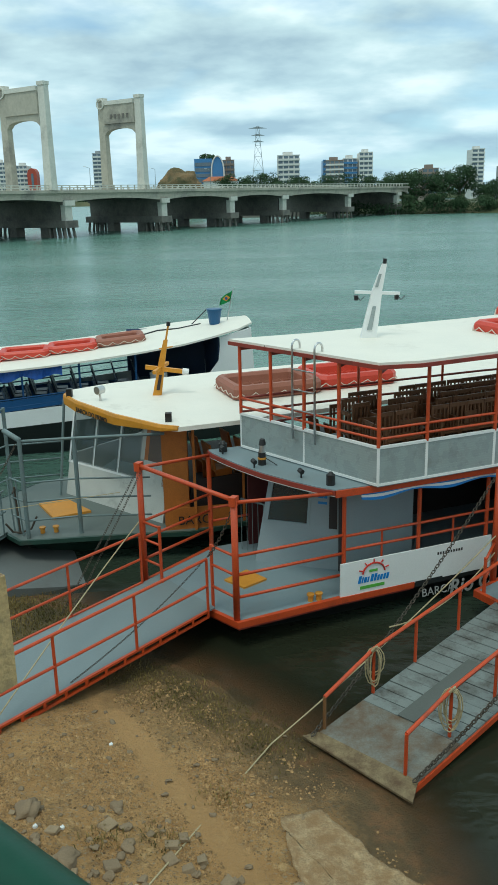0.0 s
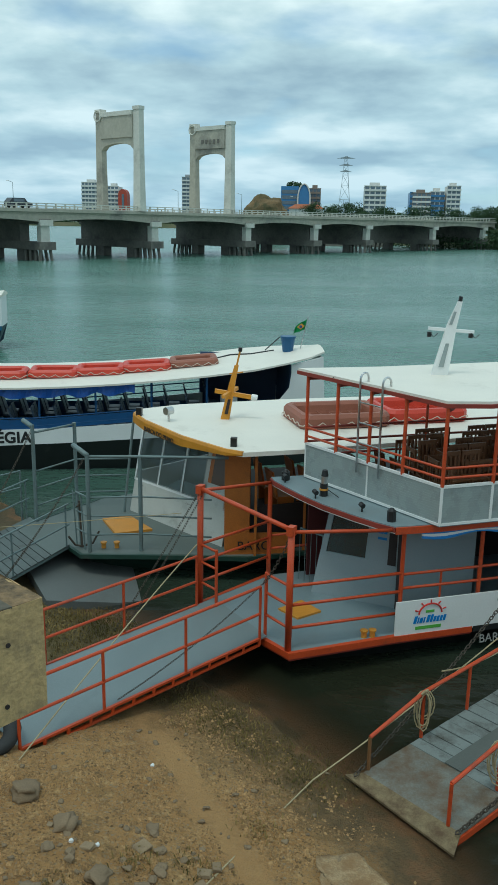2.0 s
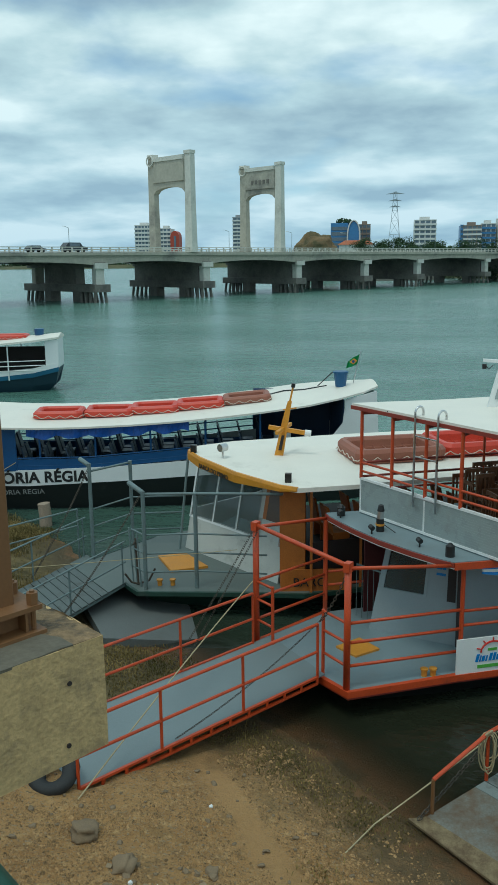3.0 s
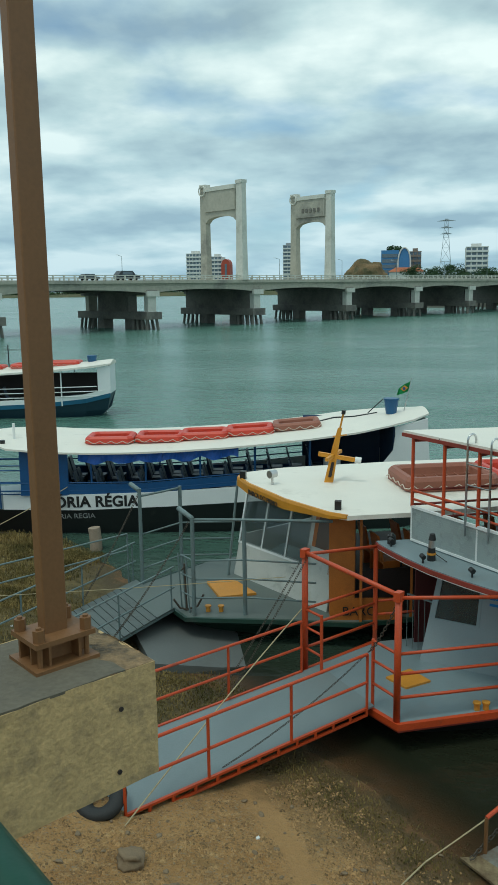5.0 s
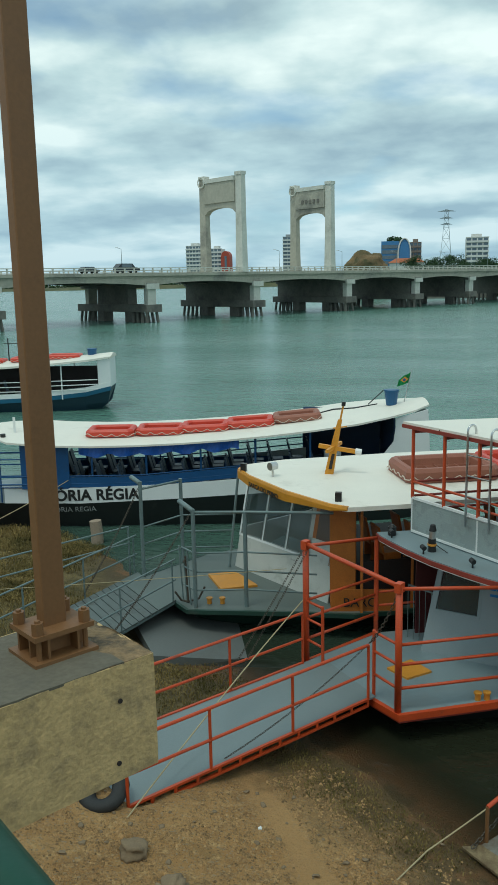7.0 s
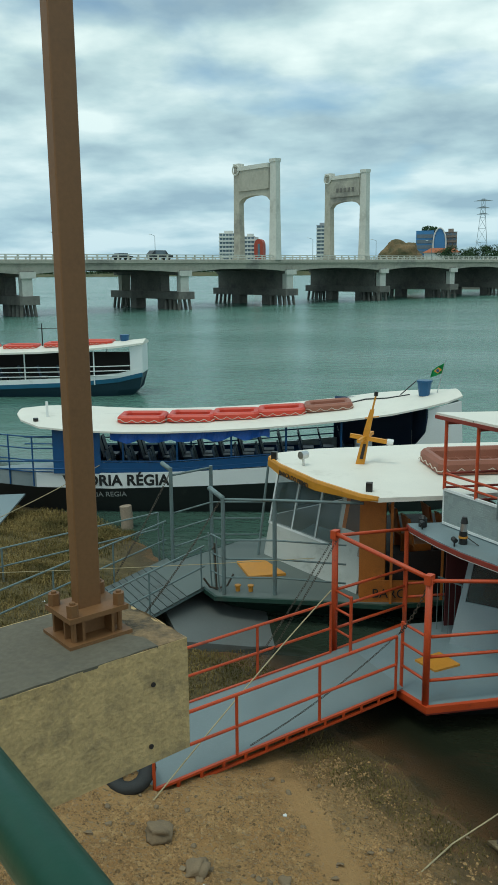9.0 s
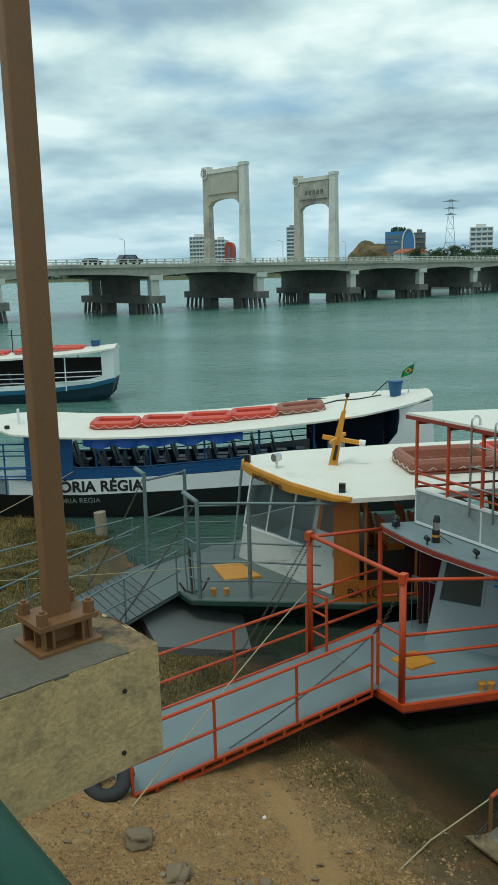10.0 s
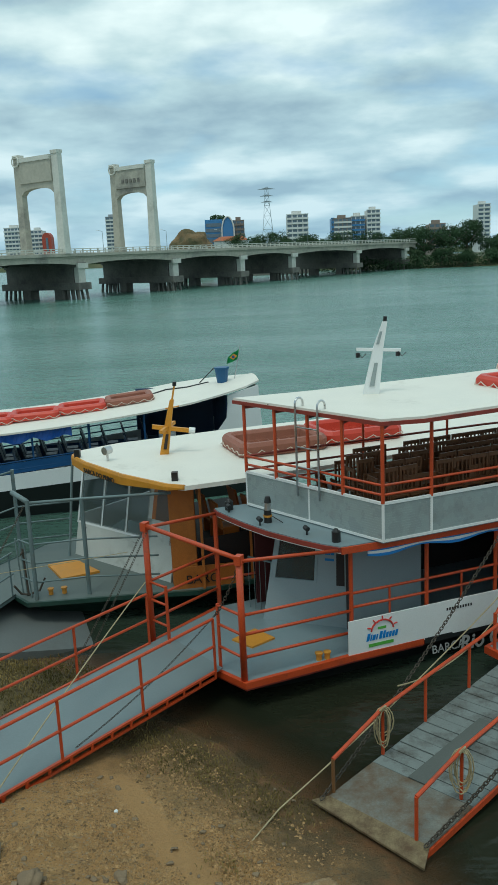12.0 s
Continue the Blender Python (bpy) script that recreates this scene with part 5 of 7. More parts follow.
# chrome ladder to the roof
lp = lambda f: Vector(P1).lerp(Vector(P2), f)
nf = Vector((-0.75, -0.66)) * 0.1
for f in (0.44, 0.6):
    p = lp(f) + nf
    q = lp(f) - nf * 1.1
    part("ladder_stile", tube(B(), [(p.x, p.y, 3.35), (p.x, p.y, 5.2), *[(p.x + (q.x - p.x) * (0.5 - 0.5 * math.cos(k * math.pi / 8)), p.y + (q.y - p.y) * (0.5 - 0.5 * math.cos(k * math.pi / 8)), 5.2 + 0.11 * math.sin(k * math.pi / 8)) for k in range(1, 8)], (q.x, q.y, 5.2), (q.x, q.y, 5.1)], 0.022, 8), STEEL, red, smooth=True)
for z in (3.55, 3.95, 4.35, 4.75):
    a, b = lp(0.44) + nf, lp(0.6) + nf
    part("ladder_rung", tube(B(), [(a.x, a.y, z), (b.x, b.y, z)], 0.016, 6), STEEL, red)
# horn, lamps and vents on the lower roof
lx, ly = 0.21, 16.18
horn = part("deck_lantern", tube(B(), [(lx, ly, 2.8), (lx, ly, 3.06)], 0.085, 10, 0.075), BLACKPL, red, "black and chrome deck lantern")
part("lantern_band", tube(B(), [(lx, ly, 2.92), (lx, ly, 2.96)], 0.09, 10), YELLOW, horn)
part("lantern_head", tube(B(), [(lx, ly, 3.06), (lx + 0.01, ly - 0.02, 3.22)], 0.07, 10, 0.06), STEEL, horn)
part("lantern_cap", tube(B(), [(lx + 0.01, ly - 0.02, 3.22), (lx + 0.01, ly - 0.02, 3.34)], 0.075, 10, 0.05), BLACKPL, horn)
part("lantern_stay", tube(B(), [(lx + 0.05, ly, 2.95), (lx + 0.3, ly - 0.1, 2.81)], 0.01, 5), BLACKPL, horn)
for x, y, r, h in ((1.46, 14.86, 0.085, 0.2), (-0.6, 17.15, 0.09, 0.18)):
    v = part("vent", tube(B(), [(x, y, 2.8), (x, y, 2.8 + h)], r, 12), BLACKPL, red, "black roof vent")
    part("vent_cap", tube(B(), [(x, y, 2.8 + h), (x, y, 2.85 + h)], r * 0.8, 12, r * 0.4), BLACKPL, v)
for x, y in ((0.05, 15.98), (0.94, 15.3), (-0.6, 16.95)):
    s = part("spot_lamp", tube(B(), [(x, y, 2.8), (x, y, 2.9)], 0.018, 6), BLACKPL, red)
    part("lens", tube(B(), [(x - 0.03, y + 0.05, 2.94), (x + 0.02, y - 0.04, 2.92)], 0.05, 10), BLACKPL, s)

# stacked wooden chairs on the upper deck
def chair():
    t = new("wooden_chair")
    tagged(t, "varnished wooden slat-back chair stored on the upper deck", "chair", group="upper deck chairs")
    part("seat", box(B(), (-0.2, -0.2, 0.43), (0.2, 0.2, 0.46)), WOODCHAIR, t)
    for x, y, h in ((-0.18, -0.18, 0.43), (0.18, -0.18, 0.43), (-0.18, 0.18, 0.92), (0.18, 0.18, 0.92)):
        part("leg", box(B(), (x - 0.02, y - 0.02, 0), (x + 0.02, y + 0.02, h)), WOODCHAIR, t)
    for x in (-0.1, 0, 0.1):
        part("slat", box(B(), (x - 0.018, 0.17, 0.46), (x + 0.018, 0.19, 0.88)), WOODCHAIR, t)
    part("back_rail", box(B(), (-0.18, 0.165, 0.84), (0.18, 0.195, 0.92)), WOODCHAIR, t)
    return t


rng = random.Random(11)
first = chair()
UA = Vector((0.915, 0.405))
UB = Vector((-0.405, 0.915))
spots = []
for i in range(17):
    for j in range(5):
        p = Vector((2.62, 15.45)) + UA * i * 0.42 + UB * (j * 0.44)
        spots.append((p.x, p.y, 2.84, rng.choice((20, 24, 28, 112, 200, 205)) + rng.uniform(-6, 6)))
        if i > 4 or (i * 2 + j) % 3 != 1:
            spots.append((p.x + 0.03, p.y, 3.05, 24 + rng.uniform(-5, 5)))
first.matrix_basis = pose(spots[0][0], spots[0][1], spots[0][2], 0, 0, spots[0][3])
for x, y, z, a in spots[1:]:
    copy_thing(first, pose(x, y, z, 0, 0, a))
for i, (x, y, z) in enumerate(((5.35, 17.6, 5.14), (6.35, 18.75, 5.16), (6.0, 18.3, 5.36))):
    float_raft(x + 0.35, y, z, 1.75, 1.2, 0.24, 24, RAFT_RED, "bright red rescue float stacked on the white roof")

# == right-hand boat, bow and gate only in view ==
b4 = thing("passenger_boat", (7, 15, 0), "passenger boat with red-orange bow gate and grey deck", "boat", group="passenger boats")
N4 = [(5.35, 13.0), (8.2, 13.6), (12, 15.2), (14, 16.6)]
F4 = [(4.28, 14.85), (5.2, 15.62), (9.5, 17.45), (13.5, 19.2)]
hull("hull", N4, F4, [DZ] * 4, BLACK, b4)
part("deck", prism(B(), N4 + F4[::-1], DZ, DZ + 0.03), GREYBLUE, b4)
part("rub_rail", strake(B(), F4[1::-1] + N4, 0.1, 0.14, DZ - 0.03), RED, b4)
G4 = [(4.72, 15.28), (6.0, 13.2)]
for p in G4:
    part("gate_post", tube(B(), [V(p, DZ), V(p, 2.88)], 0.065, 10), RED, b4, smooth=True)
rails(b4, [V(G4[0], 2.84), V(G4[1], 2.84)], 0.045, RED, "gate_beam")
rails(b4, [V(G4[0], 2.8), (5.75, 15.95, 2.72)], 0.04, RED, "gate_beam")
rails(b4, [V(G4[1], 2.8), (8.0, 13.9, 2.72)], 0.04, RED, "gate_beam")
part("post", tube(B(), [(5.6, 15.75, DZ), (5.6, 15.75, 2.7)], 0.05, 8), RED, b4)
part("post", tube(B(), [(5.05, 15.1, DZ), (5.05, 15.1, 1.55)], 0.03, 8), RED, b4)
part("post", tube(B(), [(4.4, 14.75, DZ), (4.4, 14.75, 1.3)], 0.035, 8), RED, b4)
for z in (1.5, 1.1):
    rails(b4, [V(G4[0], z + 0.2), (5.6, 15.75, z + 0.1)], 0.028, RED)
    rails(b4, [V(G4[0], z - 0.1), (4.4, 14.75, z - 0.25)], 0.028, RED)
R4 = [(5.5, 15.6), (6.4, 14.2), (9, 14.2), (12, 15.6), (13, 18.6), (9, 17.1)]
part("lower_roof", prism(B(), R4, 2.68, 2.8), GREYBLUE, b4)
part("lower_roof_rim", strake(B(), R4, 0.06, 0.12, 2.7), MAROON, b4)
part("vent", tube(B(), [(5.75, 15.45, 2.8), (5.75, 15.45, 3.02)], 0.09, 12), BLACKPL, b4, "black roof vent")
# inner walls coloured dark to give the shaded interior
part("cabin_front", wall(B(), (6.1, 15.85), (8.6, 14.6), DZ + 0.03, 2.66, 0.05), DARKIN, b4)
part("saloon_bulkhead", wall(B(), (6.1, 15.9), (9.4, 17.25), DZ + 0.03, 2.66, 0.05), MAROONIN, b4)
bollard(b4, 5.1, 15.32, DZ + 0.03)
bollard(b4, 5.32, 15.4, DZ + 0.03)

# == orange and white boat ==
ON = [(-5.25, 17.68), (-2.71, 17.96), (-1.45, 18.02), (0.2, 18.75), (5, 20.85), (9, 22.6)]
OF = [(-7.05, 19.62), (-5.9, 21.6), (-4.3, 22.9), (-2, 23.9), (4, 25.6), (8.5, 26.0)]
OZ = 0.6
ora = thing("passenger_boat", (0, 21, 0), "white-roofed passenger boat with orange fascia and green hull", "boat", group="passenger boats")
hull("hull", ON, OF, [OZ] * 6, DKGREEN, ora, tuck=0.28)
part("deck", prism(B(), ON + OF[::-1], OZ, OZ + 0.03), mat("grey_green_deck_paint", (0.115, 0.138, 0.128), 0.5, var=0.12, scale=1.5, dirt=(0.12, 0.135, 0.125)), ora)
part("rub_rail", strake(B(), OF[1::-1] + ON, 0.08, 0.1, OZ - 0.01), DKGREEN, ora)
GP = [(-5.1, 17.85), (-3.95, 18.1), (-6.98, 19.65), (-6.3, 20.9)]
for p, zt in zip(GP, (2.98, 2.9, 3.15, 2.95)):
    part("gate_post", tube(B(), [V(p, OZ), V(p, zt)], 0.05, 8), GALV, ora)
rails(ora, [V(GP[0], 2.92), V(GP[1], 2.9), (-1.9, 17.8, 3.04)], 0.035, GALV, "gate_beam")
rails(ora, [V(GP[2], 2.95), V(GP[3], 2.9)], 0.03, GALV, "gate_beam")
rails(ora, [V(GP[0], 2.95), (-5.55, 18.3, 3.05)], 0.06, GALV, "gate_arm")
rails(ora, [V(GP[2], 3.1), (-7.3, 19.9, 3.2)], 0.06, GALV, "gate_arm")
for z in (1.95, 1.5, 1.05):
    rails(ora, [V(GP[0], z), V(GP[1], z), (-2.3, 18.1, z)], 0.022, GALV)
    rails(ora, [V(GP[2], z), V(GP[3], z), (-4.95, 21.2, z)], 0.022, GALV)
    q = Vector(GP[0]).lerp(Vector(GP[2]), 0.22)
    rails(ora, [V(GP[0], z), (q.x, q.y, z)], 0.02, GALV)
for k in range(3):
    q = Vector(GP[0]).lerp(Vector(GP[2]), 0.08 + k * 0.07)
    part("post", tube(B(), [(q.x, q.y, OZ), (q.x - 0.1, q.y + 0.1, 1.95)], 0.02, 6), GALV, ora)
bollard(ora, -4.85, 18.15, OZ + 0.03)
bollard(ora, -4.55, 18.2, OZ + 0.03)
bm = B()
hq = [Vector(q) for q in ((-5.36, 19.97, 0), (-4.7, 20.25, 0), (-3.95, 19.39, 0), (-4.78, 18.97, 0))]
hexa(bm, [q + Vector((0, 0, OZ + 0.03)) for q in hq] + [q + Vector((0, 0, OZ + 0.09)) for q in hq])
part("hatch_cover", bm, YELLOW, ora, "yellow wooden deck hatch cover")
# anchor at the bow
an = thing("anchor", (-5.4, 18.15, OZ), "dark iron anchor leaning at the bow rail", "anchor")
part("shank", tube(B(), [(-5.35, 18.1, 0.66), (-5.42, 18.2, 1.75)], 0.025, 6), CHAIN, an)
part("stock", tube(B(), [(-5.42, 18.02, 1.66), (-5.42, 18.4, 1.7)], 0.02, 6), CHAIN, an)
part("fluke_arm", tube(B(), [(-5.62, 17.95, 0.95), (-5.5, 18.03, 0.72), (-5.35, 18.1, 0.66), (-5.12, 18.2, 0.72), (-4.98, 18.25, 1.0)], 0.025, 6), CHAIN, an)
# cabin with raked windscreen
C1, C2 = Vector((-4.75, 20.75)), Vector((-2.05, 18.5))
cd = (C2 - C1).normalized()
cn = Vector((cd.y, -cd.x))
if cn.dot(Vector((-0.6, -0.8))) < 0:
    cn = -cn
lp2 = lambda f, z: Vector((*(C1 + (C2 - C1) * f - cn * (0.0 + 0.22 * (z - OZ))), z))


def strip(f0, f1, z0, z1, t=0.04):
    a = Vector((-cn.x, -cn.y, 0)) * t
    return hexa(B(), [lp2(f0, z0), lp2(f1, z0), lp2(f1, z0) + a, lp2(f0, z0) + a, lp2(f0, z1), lp2(f1, z1), lp2(f1, z1) + a, lp2(f0, z1) + a])


# white cabin paint greyed: the shade under the roof is in the colour
WHITE_SHADED = mat("shaded_white_cabin_paint", (0.50, 0.50, 0.46), 0.5, var=0.08, dirt=(0.33, 0.33, 0.3))
part("cabin_front", strip(-0.04, 0.7, OZ + 0.03, 1.46), WHITE_SHADED, ora, "white cabin front with shade in its colour")
part("cabin_front", strip(0.7, 0.97, OZ + 0.03, 1.98), WHITE_SHADED, ora, "white cabin front with shade in its colour")
part("front_sill", strip(-0.05, 0.7, 1.45, 1.51, 0.07), WHITE, ora)
for k, (f0, f1) in enumerate(((-0.04, 0.22), (0.22, 0.48), (0.48, 0.7))):
    w = part("windscreen", strip(f0 + 0.01, f1, 1.5, 2.88, 0.012), GLASS, ora)
    part("windscreen_frame", strip(f0 - 0.008, f0 + 0.01, 1.48, 2.9, 0.05), WHITE, w)
part("door_jamb", strip(0.69, 0.735, 1.46, 2.9, 0.06), WHITE_SHADED, ora)
part("door_frame", strip(0.735, 0.77, 1.98, 2.9, 0.05), ORANGE_D, ora)
part("door_window", strip(0.77, 0.92, 1.98, 2.88, 0.012), mat("brown_tinted_pane", (0.10, 0.055, 0.03), 0.12, var=0.15, bump=0), ora, "brown tinted cabin window")
part("door_panel", strip(0.92, 1.0, 1.46, 2.9, 0.05), ORANGE_D, ora, "orange brown cabin door panel")
part("corner_post", tube(B(), [(-4.98, 20.72, OZ), (-4.72, 20.9, 3.15)], 0.035, 8), GALV, ora)
part("dash_sticker", strip(0.55, 0.6, 1.3, 1.34, 0.045), BLACKPL, ora)
part("dash_sticker", strip(0.02, 0.06, 1.34, 1.38, 0.045), BLACKPL, ora)
part("cabin_header", strip(-0.04, 1, 2.88, 3.05), WHITE, ora)
part("cabin_side", wall(B(), (-2.05, 18.5), (-1.45, 18.35), OZ + 0.03, 3.05, 0.05), ORANGE_D, ora, "orange brown side panel")
# low side in the dark interior tone, shade included in the colour
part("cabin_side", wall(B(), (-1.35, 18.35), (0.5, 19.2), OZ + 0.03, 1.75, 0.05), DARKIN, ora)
part("cabin_far_side", wall(B(), (-4.6, 20.9), (-2.6, 23.3), OZ + 0.03, 1.72, 0.05), WHITE, ora)
part("helm_console", hexa(B(), [(-3.9, 20.9, OZ), (-2.4, 19.7, OZ), (-2.1, 20.1, OZ), (-3.6, 21.3, OZ), (-3.9, 20.9, 1.3), (-2.4, 19.7, 1.3), (-2.1, 20.1, 1.4), (-3.6, 21.3, 1.4)]), GALV, ora)
part("lower_board", wall(B(), (-2.0, 18.13), (-0.4, 18.42), OZ + 0.02, 1.15, 0.03), ORANGE_D, ora, "orange name board")
lettering("name_lettering", "BARC", 0.3, (-1.72, 18.14, 0.75), (2.2, 0.4, 0), (0, 0, 1), LETTER, ora, "black painted name")
for p in ((-1.3, 18.15), (-0.2, 18.65), (1.5, 19.4), (3.5, 20.3)):
    part("post", beam(B(), V(p, OZ), V(p, 3.1), 0.06, 0.06), ORANGE_D, ora)
# seats seen under the roof
seat0 = new("cabin_bench")
tagged(seat0, "varnished wooden bench seat inside the cabin", "bench", group="cabin seats")
part("seat_pan", box(B(), (-0.25, -0.22, 0.38), (0.25, 0.22, 0.44)), ORANGE_D, seat0)
part("backrest", hexa(B(), [(-0.25, 0.2, 0.44), (0.25, 0.2, 0.44), (0.25, 0.25, 0.44), (-0.25, 0.25, 0.44), (-0.25, 0.32, 1.05), (0.25, 0.32, 1.05), (0.25, 0.37, 1.05), (-0.25, 0.37, 1.05)]), ORANGE_D, seat0)
for x in (-0.22, 0.22):
    part("leg", box(B(), (x - 0.02, -0.2, 0), (x + 0.02, 0.2, 0.38)), ORANGE_D, seat0)
k = 0
for i in range(5):
    for j in range(2):
        m = pose(-0.75 + i * 0.75 + j * -0.35, 19.0 + i * 0.34 + j * 0.75, 1.45, 0, 0, 115)
        if k == 0:
            seat0.matrix_basis = m
        else:
            copy_thing(seat0, m)
        k += 1
# platform coloured near-black for the shade below the seats
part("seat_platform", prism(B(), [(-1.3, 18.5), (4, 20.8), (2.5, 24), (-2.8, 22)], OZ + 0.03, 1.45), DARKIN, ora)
OR = [(-4.62, 20.5), (-4.2, 19.85), (-3.1, 18.65), (-1.95, 17.62), (-1.55, 17.45), (-0.2, 17.95), (2, 18.95), (5, 20.3), (9, 22.1), (8.5, 25.6), (3.5, 24.9), (-1.0, 23.3), (-3.7, 22.0), (-4.55, 21.1)]
oz = lambda x, y: 3.17 + 0.05 * max(0, -3.2 - x)
part("roof", prism(B(), OR, lambda x, y: oz(x, y), lambda x, y: oz(x, y) + 0.1), ROOF_WHITE, ora, "weathered white cabin roof")
fas_h = [0.16, 0.24, 0.27, 0.25, 0.14, 0.09]
fas = part("fascia", loft(B(), [[V(a, oz(*a) + z) + Vector((-o * 0.6, -o * 0.8, 0)) for o, z in ((-0.03, 0.12 - h), (0.03, 0.12 - h), (0.04, 0.06), (0.02, 0.125), (-0.03, 0.125))] for a, h in zip(OR[-1:] + OR[:5], fas_h)]), ORANGE, ora, "orange roof fascia with the boat's name")
lettering("name_lettering", "BARCA DO PRIMO", 0.16, (-4.2, 19.74, 3.1), (1.1, -1.2, -0.06), (0, 0, 1), LETTER, fas, "dark painted name", bold=0.004)
m2 = part("mast", loft(B(), [[(-2.3 + x, 20.4 + y, 3.27) for x, y in ((-0.11, -0.07), (0.11, -0.07), (0.11, 0.07), (-0.11, 0.07))], [(-2.13 + x, 20.45 + y, 4.2) for x, y in ((-0.075, -0.05), (0.075, -0.05), (0.075, 0.05), (-0.075, 0.05))], [(-2.03 + x, 20.5 + y, 4.66) for x, y in ((-0.05, -0.04), (0.05, -0.04), (0.05, 0.04), (-0.05, 0.04))]]), ORANGE, ora, "orange steel signal mast")
part("mast_foot", box(B(), (-2.5, 20.2, 3.26), (-2.1, 20.6, 3.29)), ORANGE, m2)
part("mast_slot", hexa(B(), [(-2.3, 20.32, 3.45), (-2.22, 20.32, 3.45), (-2.22, 20.34, 3.45), (-2.3, 20.34, 3.45), (-2.22, 20.35, 3.82), (-2.15, 20.35, 3.82), (-2.15, 20.37, 3.82), (-2.22, 20.37, 3.82)]), DARKIN, m2)
part("mast_rung", tube(B(), [(-2.2, 20.45, 4.45), (-1.86, 20.45, 4.5)], 0.018, 6), ORANGE, m2)
part("mast_top", tube(B(), [(-2.03, 20.5, 4.64), (-1.95, 20.5, 5.02)], 0.025, 6), ORANGE, m2)
part("mast_light", tube(B(), [(-1.95, 20.5, 5.0), (-1.94, 20.5, 5.1)], 0.05, 8), BLACKPL, m2)
part("cross_bar", beam(B(), (-2.55, 20.4, 4.02), (-1.65, 20.45, 3.88), 0.1, 0.1), ORANGE, m2)
part("cross_bar", beam(B(), (-2.3, 20.0, 3.95), (-2.05, 20.85, 4.02), 0.08, 0.08), ORANGE, m2)
part("mast_lamp", tube(B(), [(-1.65, 20.45, 3.88), (-1.5, 20.45, 3.86)], 0.08, 10), WHITE, m2)
part("roof_cable", tube(B(), [(-2.2, 20.2, 3.28), (-2.6, 19.7, 3.28), (-3.0, 19.2, 3.28), (-3.2, 19.6, 3.28), (-3.5, 20.0, 3.28)], 0.012, 5), BLACKPL, ora)
part("roof_cable", tube(B(), [(-2.1, 20.6, 3.28), (-1.2, 20.7, 3.28), (-0.2, 21.0, 3.28)], 0.012, 5), BLACKPL, ora)
sl = part("search_light", tube(B(), [(-3.62, 19.9, 3.27), (-3.62, 19.9, 3.5)], 0.03, 8), STEEL, ora, "chrome search light")
part("lens", tube(B(), [(-3.68, 19.82, 3.58), (-3.56, 19.98, 3.58)], 0.1, 12), STEEL, sl)
for x, y in ((-1.8, 17.95), (-4.45, 20.35)):
    part("horn", beam(B(), (x, y, oz(x, y) + 0.1), (x, y, oz(x, y) + 0.3), 0.14, 0.14), BLACKPL, ora, "black loudspeaker horn")
for x, y, mm, L in ((0.45, 20.75, RAFT_BROWN, 2.3), (2.5, 21.7, RAFT_RED, 2.2)):
    float_raft(x, y, 3.28, L, 1.7, 0.36, 20, mm, "faded brown rescue float on the white roof" if mm is RAFT_BROWN else "red rescue float on the white roof")

# == blue and white long boat ==
vd = Vector((0.98, 0.2))
vn = Vector((-0.2, 0.98))
V0 = Vector((-7.2, 26.2))
vp = lambda a, w, z: Vector((*(V0 + vd * a + vn * w), z))
vr = thing("passenger_boat", vp(0, 2, 0), "long blue and white passenger boat with black hull", "boat", group="passenger boats")
# stations: along, near inset, half width, top of black, top of white band
ST = [(-9.8, 1.5, 1.0, 0.95, 1.0), (-8.6, 0.9, 2.4, 0.9, 0.96), (-6.6, 0.2, 3.8, 0.9, 1.45), (-4, 0, 4.2, 0.9, 1.42), (-1, 0, 4.2, 1.0, 1.5), (2, 0, 4.2, 1.15, 1.68), (4.5, 0, 4.0, 1.35, 1.95), (6.2, 0.15, 3.4, 1.55, 2.2), (7.5, 0.7, 2.0, 1.8, 2.6)]
bm = B()
part("hull", loft(bm, [[vp(a, i, zb), vp(a + 0.1, i + 0.25, zb * 0.4), vp(a + 0.3, i + 0.6, -0.5), vp(a + 0.3, i + w - 0.6, -0.5), vp(a + 0.1, i + w - 0.25, zb * 0.4), vp(a, i + w, zb)] for a, i, w, zb, zw in ST]), BLACK, vr)
part("white_band", loft(B(), [[vp(a, i - 0.02, zb), vp(a, i - 0.02, zw), vp(a, i + 0.05, zw), vp(a, i + 0.05, zb)] for a, i, w, zb, zw in ST[2:]]), WHITE, vr, "white hull band with black name lettering")
part("white_band", loft(B(), [[vp(a, i + w - 0.05, zb), vp(a, i + w - 0.05, zw), vp(a, i + w + 0.02, zw), vp(a, i + w + 0.02, zb)] for a, i, w, zb, zw in ST[2:]]), WHITE, vr)
part("deck", loft(B(), [[vp(a, i + 0.05, zb + 0.02), vp(a, i + w - 0.05, zb + 0.02), vp(a, i + w - 0.05, zb - 0.05), vp(a, i + 0.05, zb - 0.05)] for a, i, w, zb, zw in ST]), GREYBLUE, vr)
part("bow_bulwark", loft(B(), [[vp(a, i - 0.01, zb), vp(a, i - 0.01, zb + 0.55), vp(a, i + 0.04, zb + 0.55), vp(a, i + 0.04, zb)] for a, i, w, zb, zw in ST[:3]]), mat("grey_bulwark_paint", (0.26, 0.30, 0.31), 0.5), vr)
lettering("name_lettering", "VITÓRIA RÉGIA", 0.5, vp(-5.62, -0.03, 1.0), (*vd, 0.012), (0, 0, 1), LETTER, vr, "black block-letter name", bold=0.017, gap=1.04)
lettering("name_lettering", "VITORIA REGIA", 0.26, vp(-5.3, 0.04, 0.6), (*vd, 0.012), (*(vn * -0.3), 1), LETTER_W, vr, "small white name on the black hull")
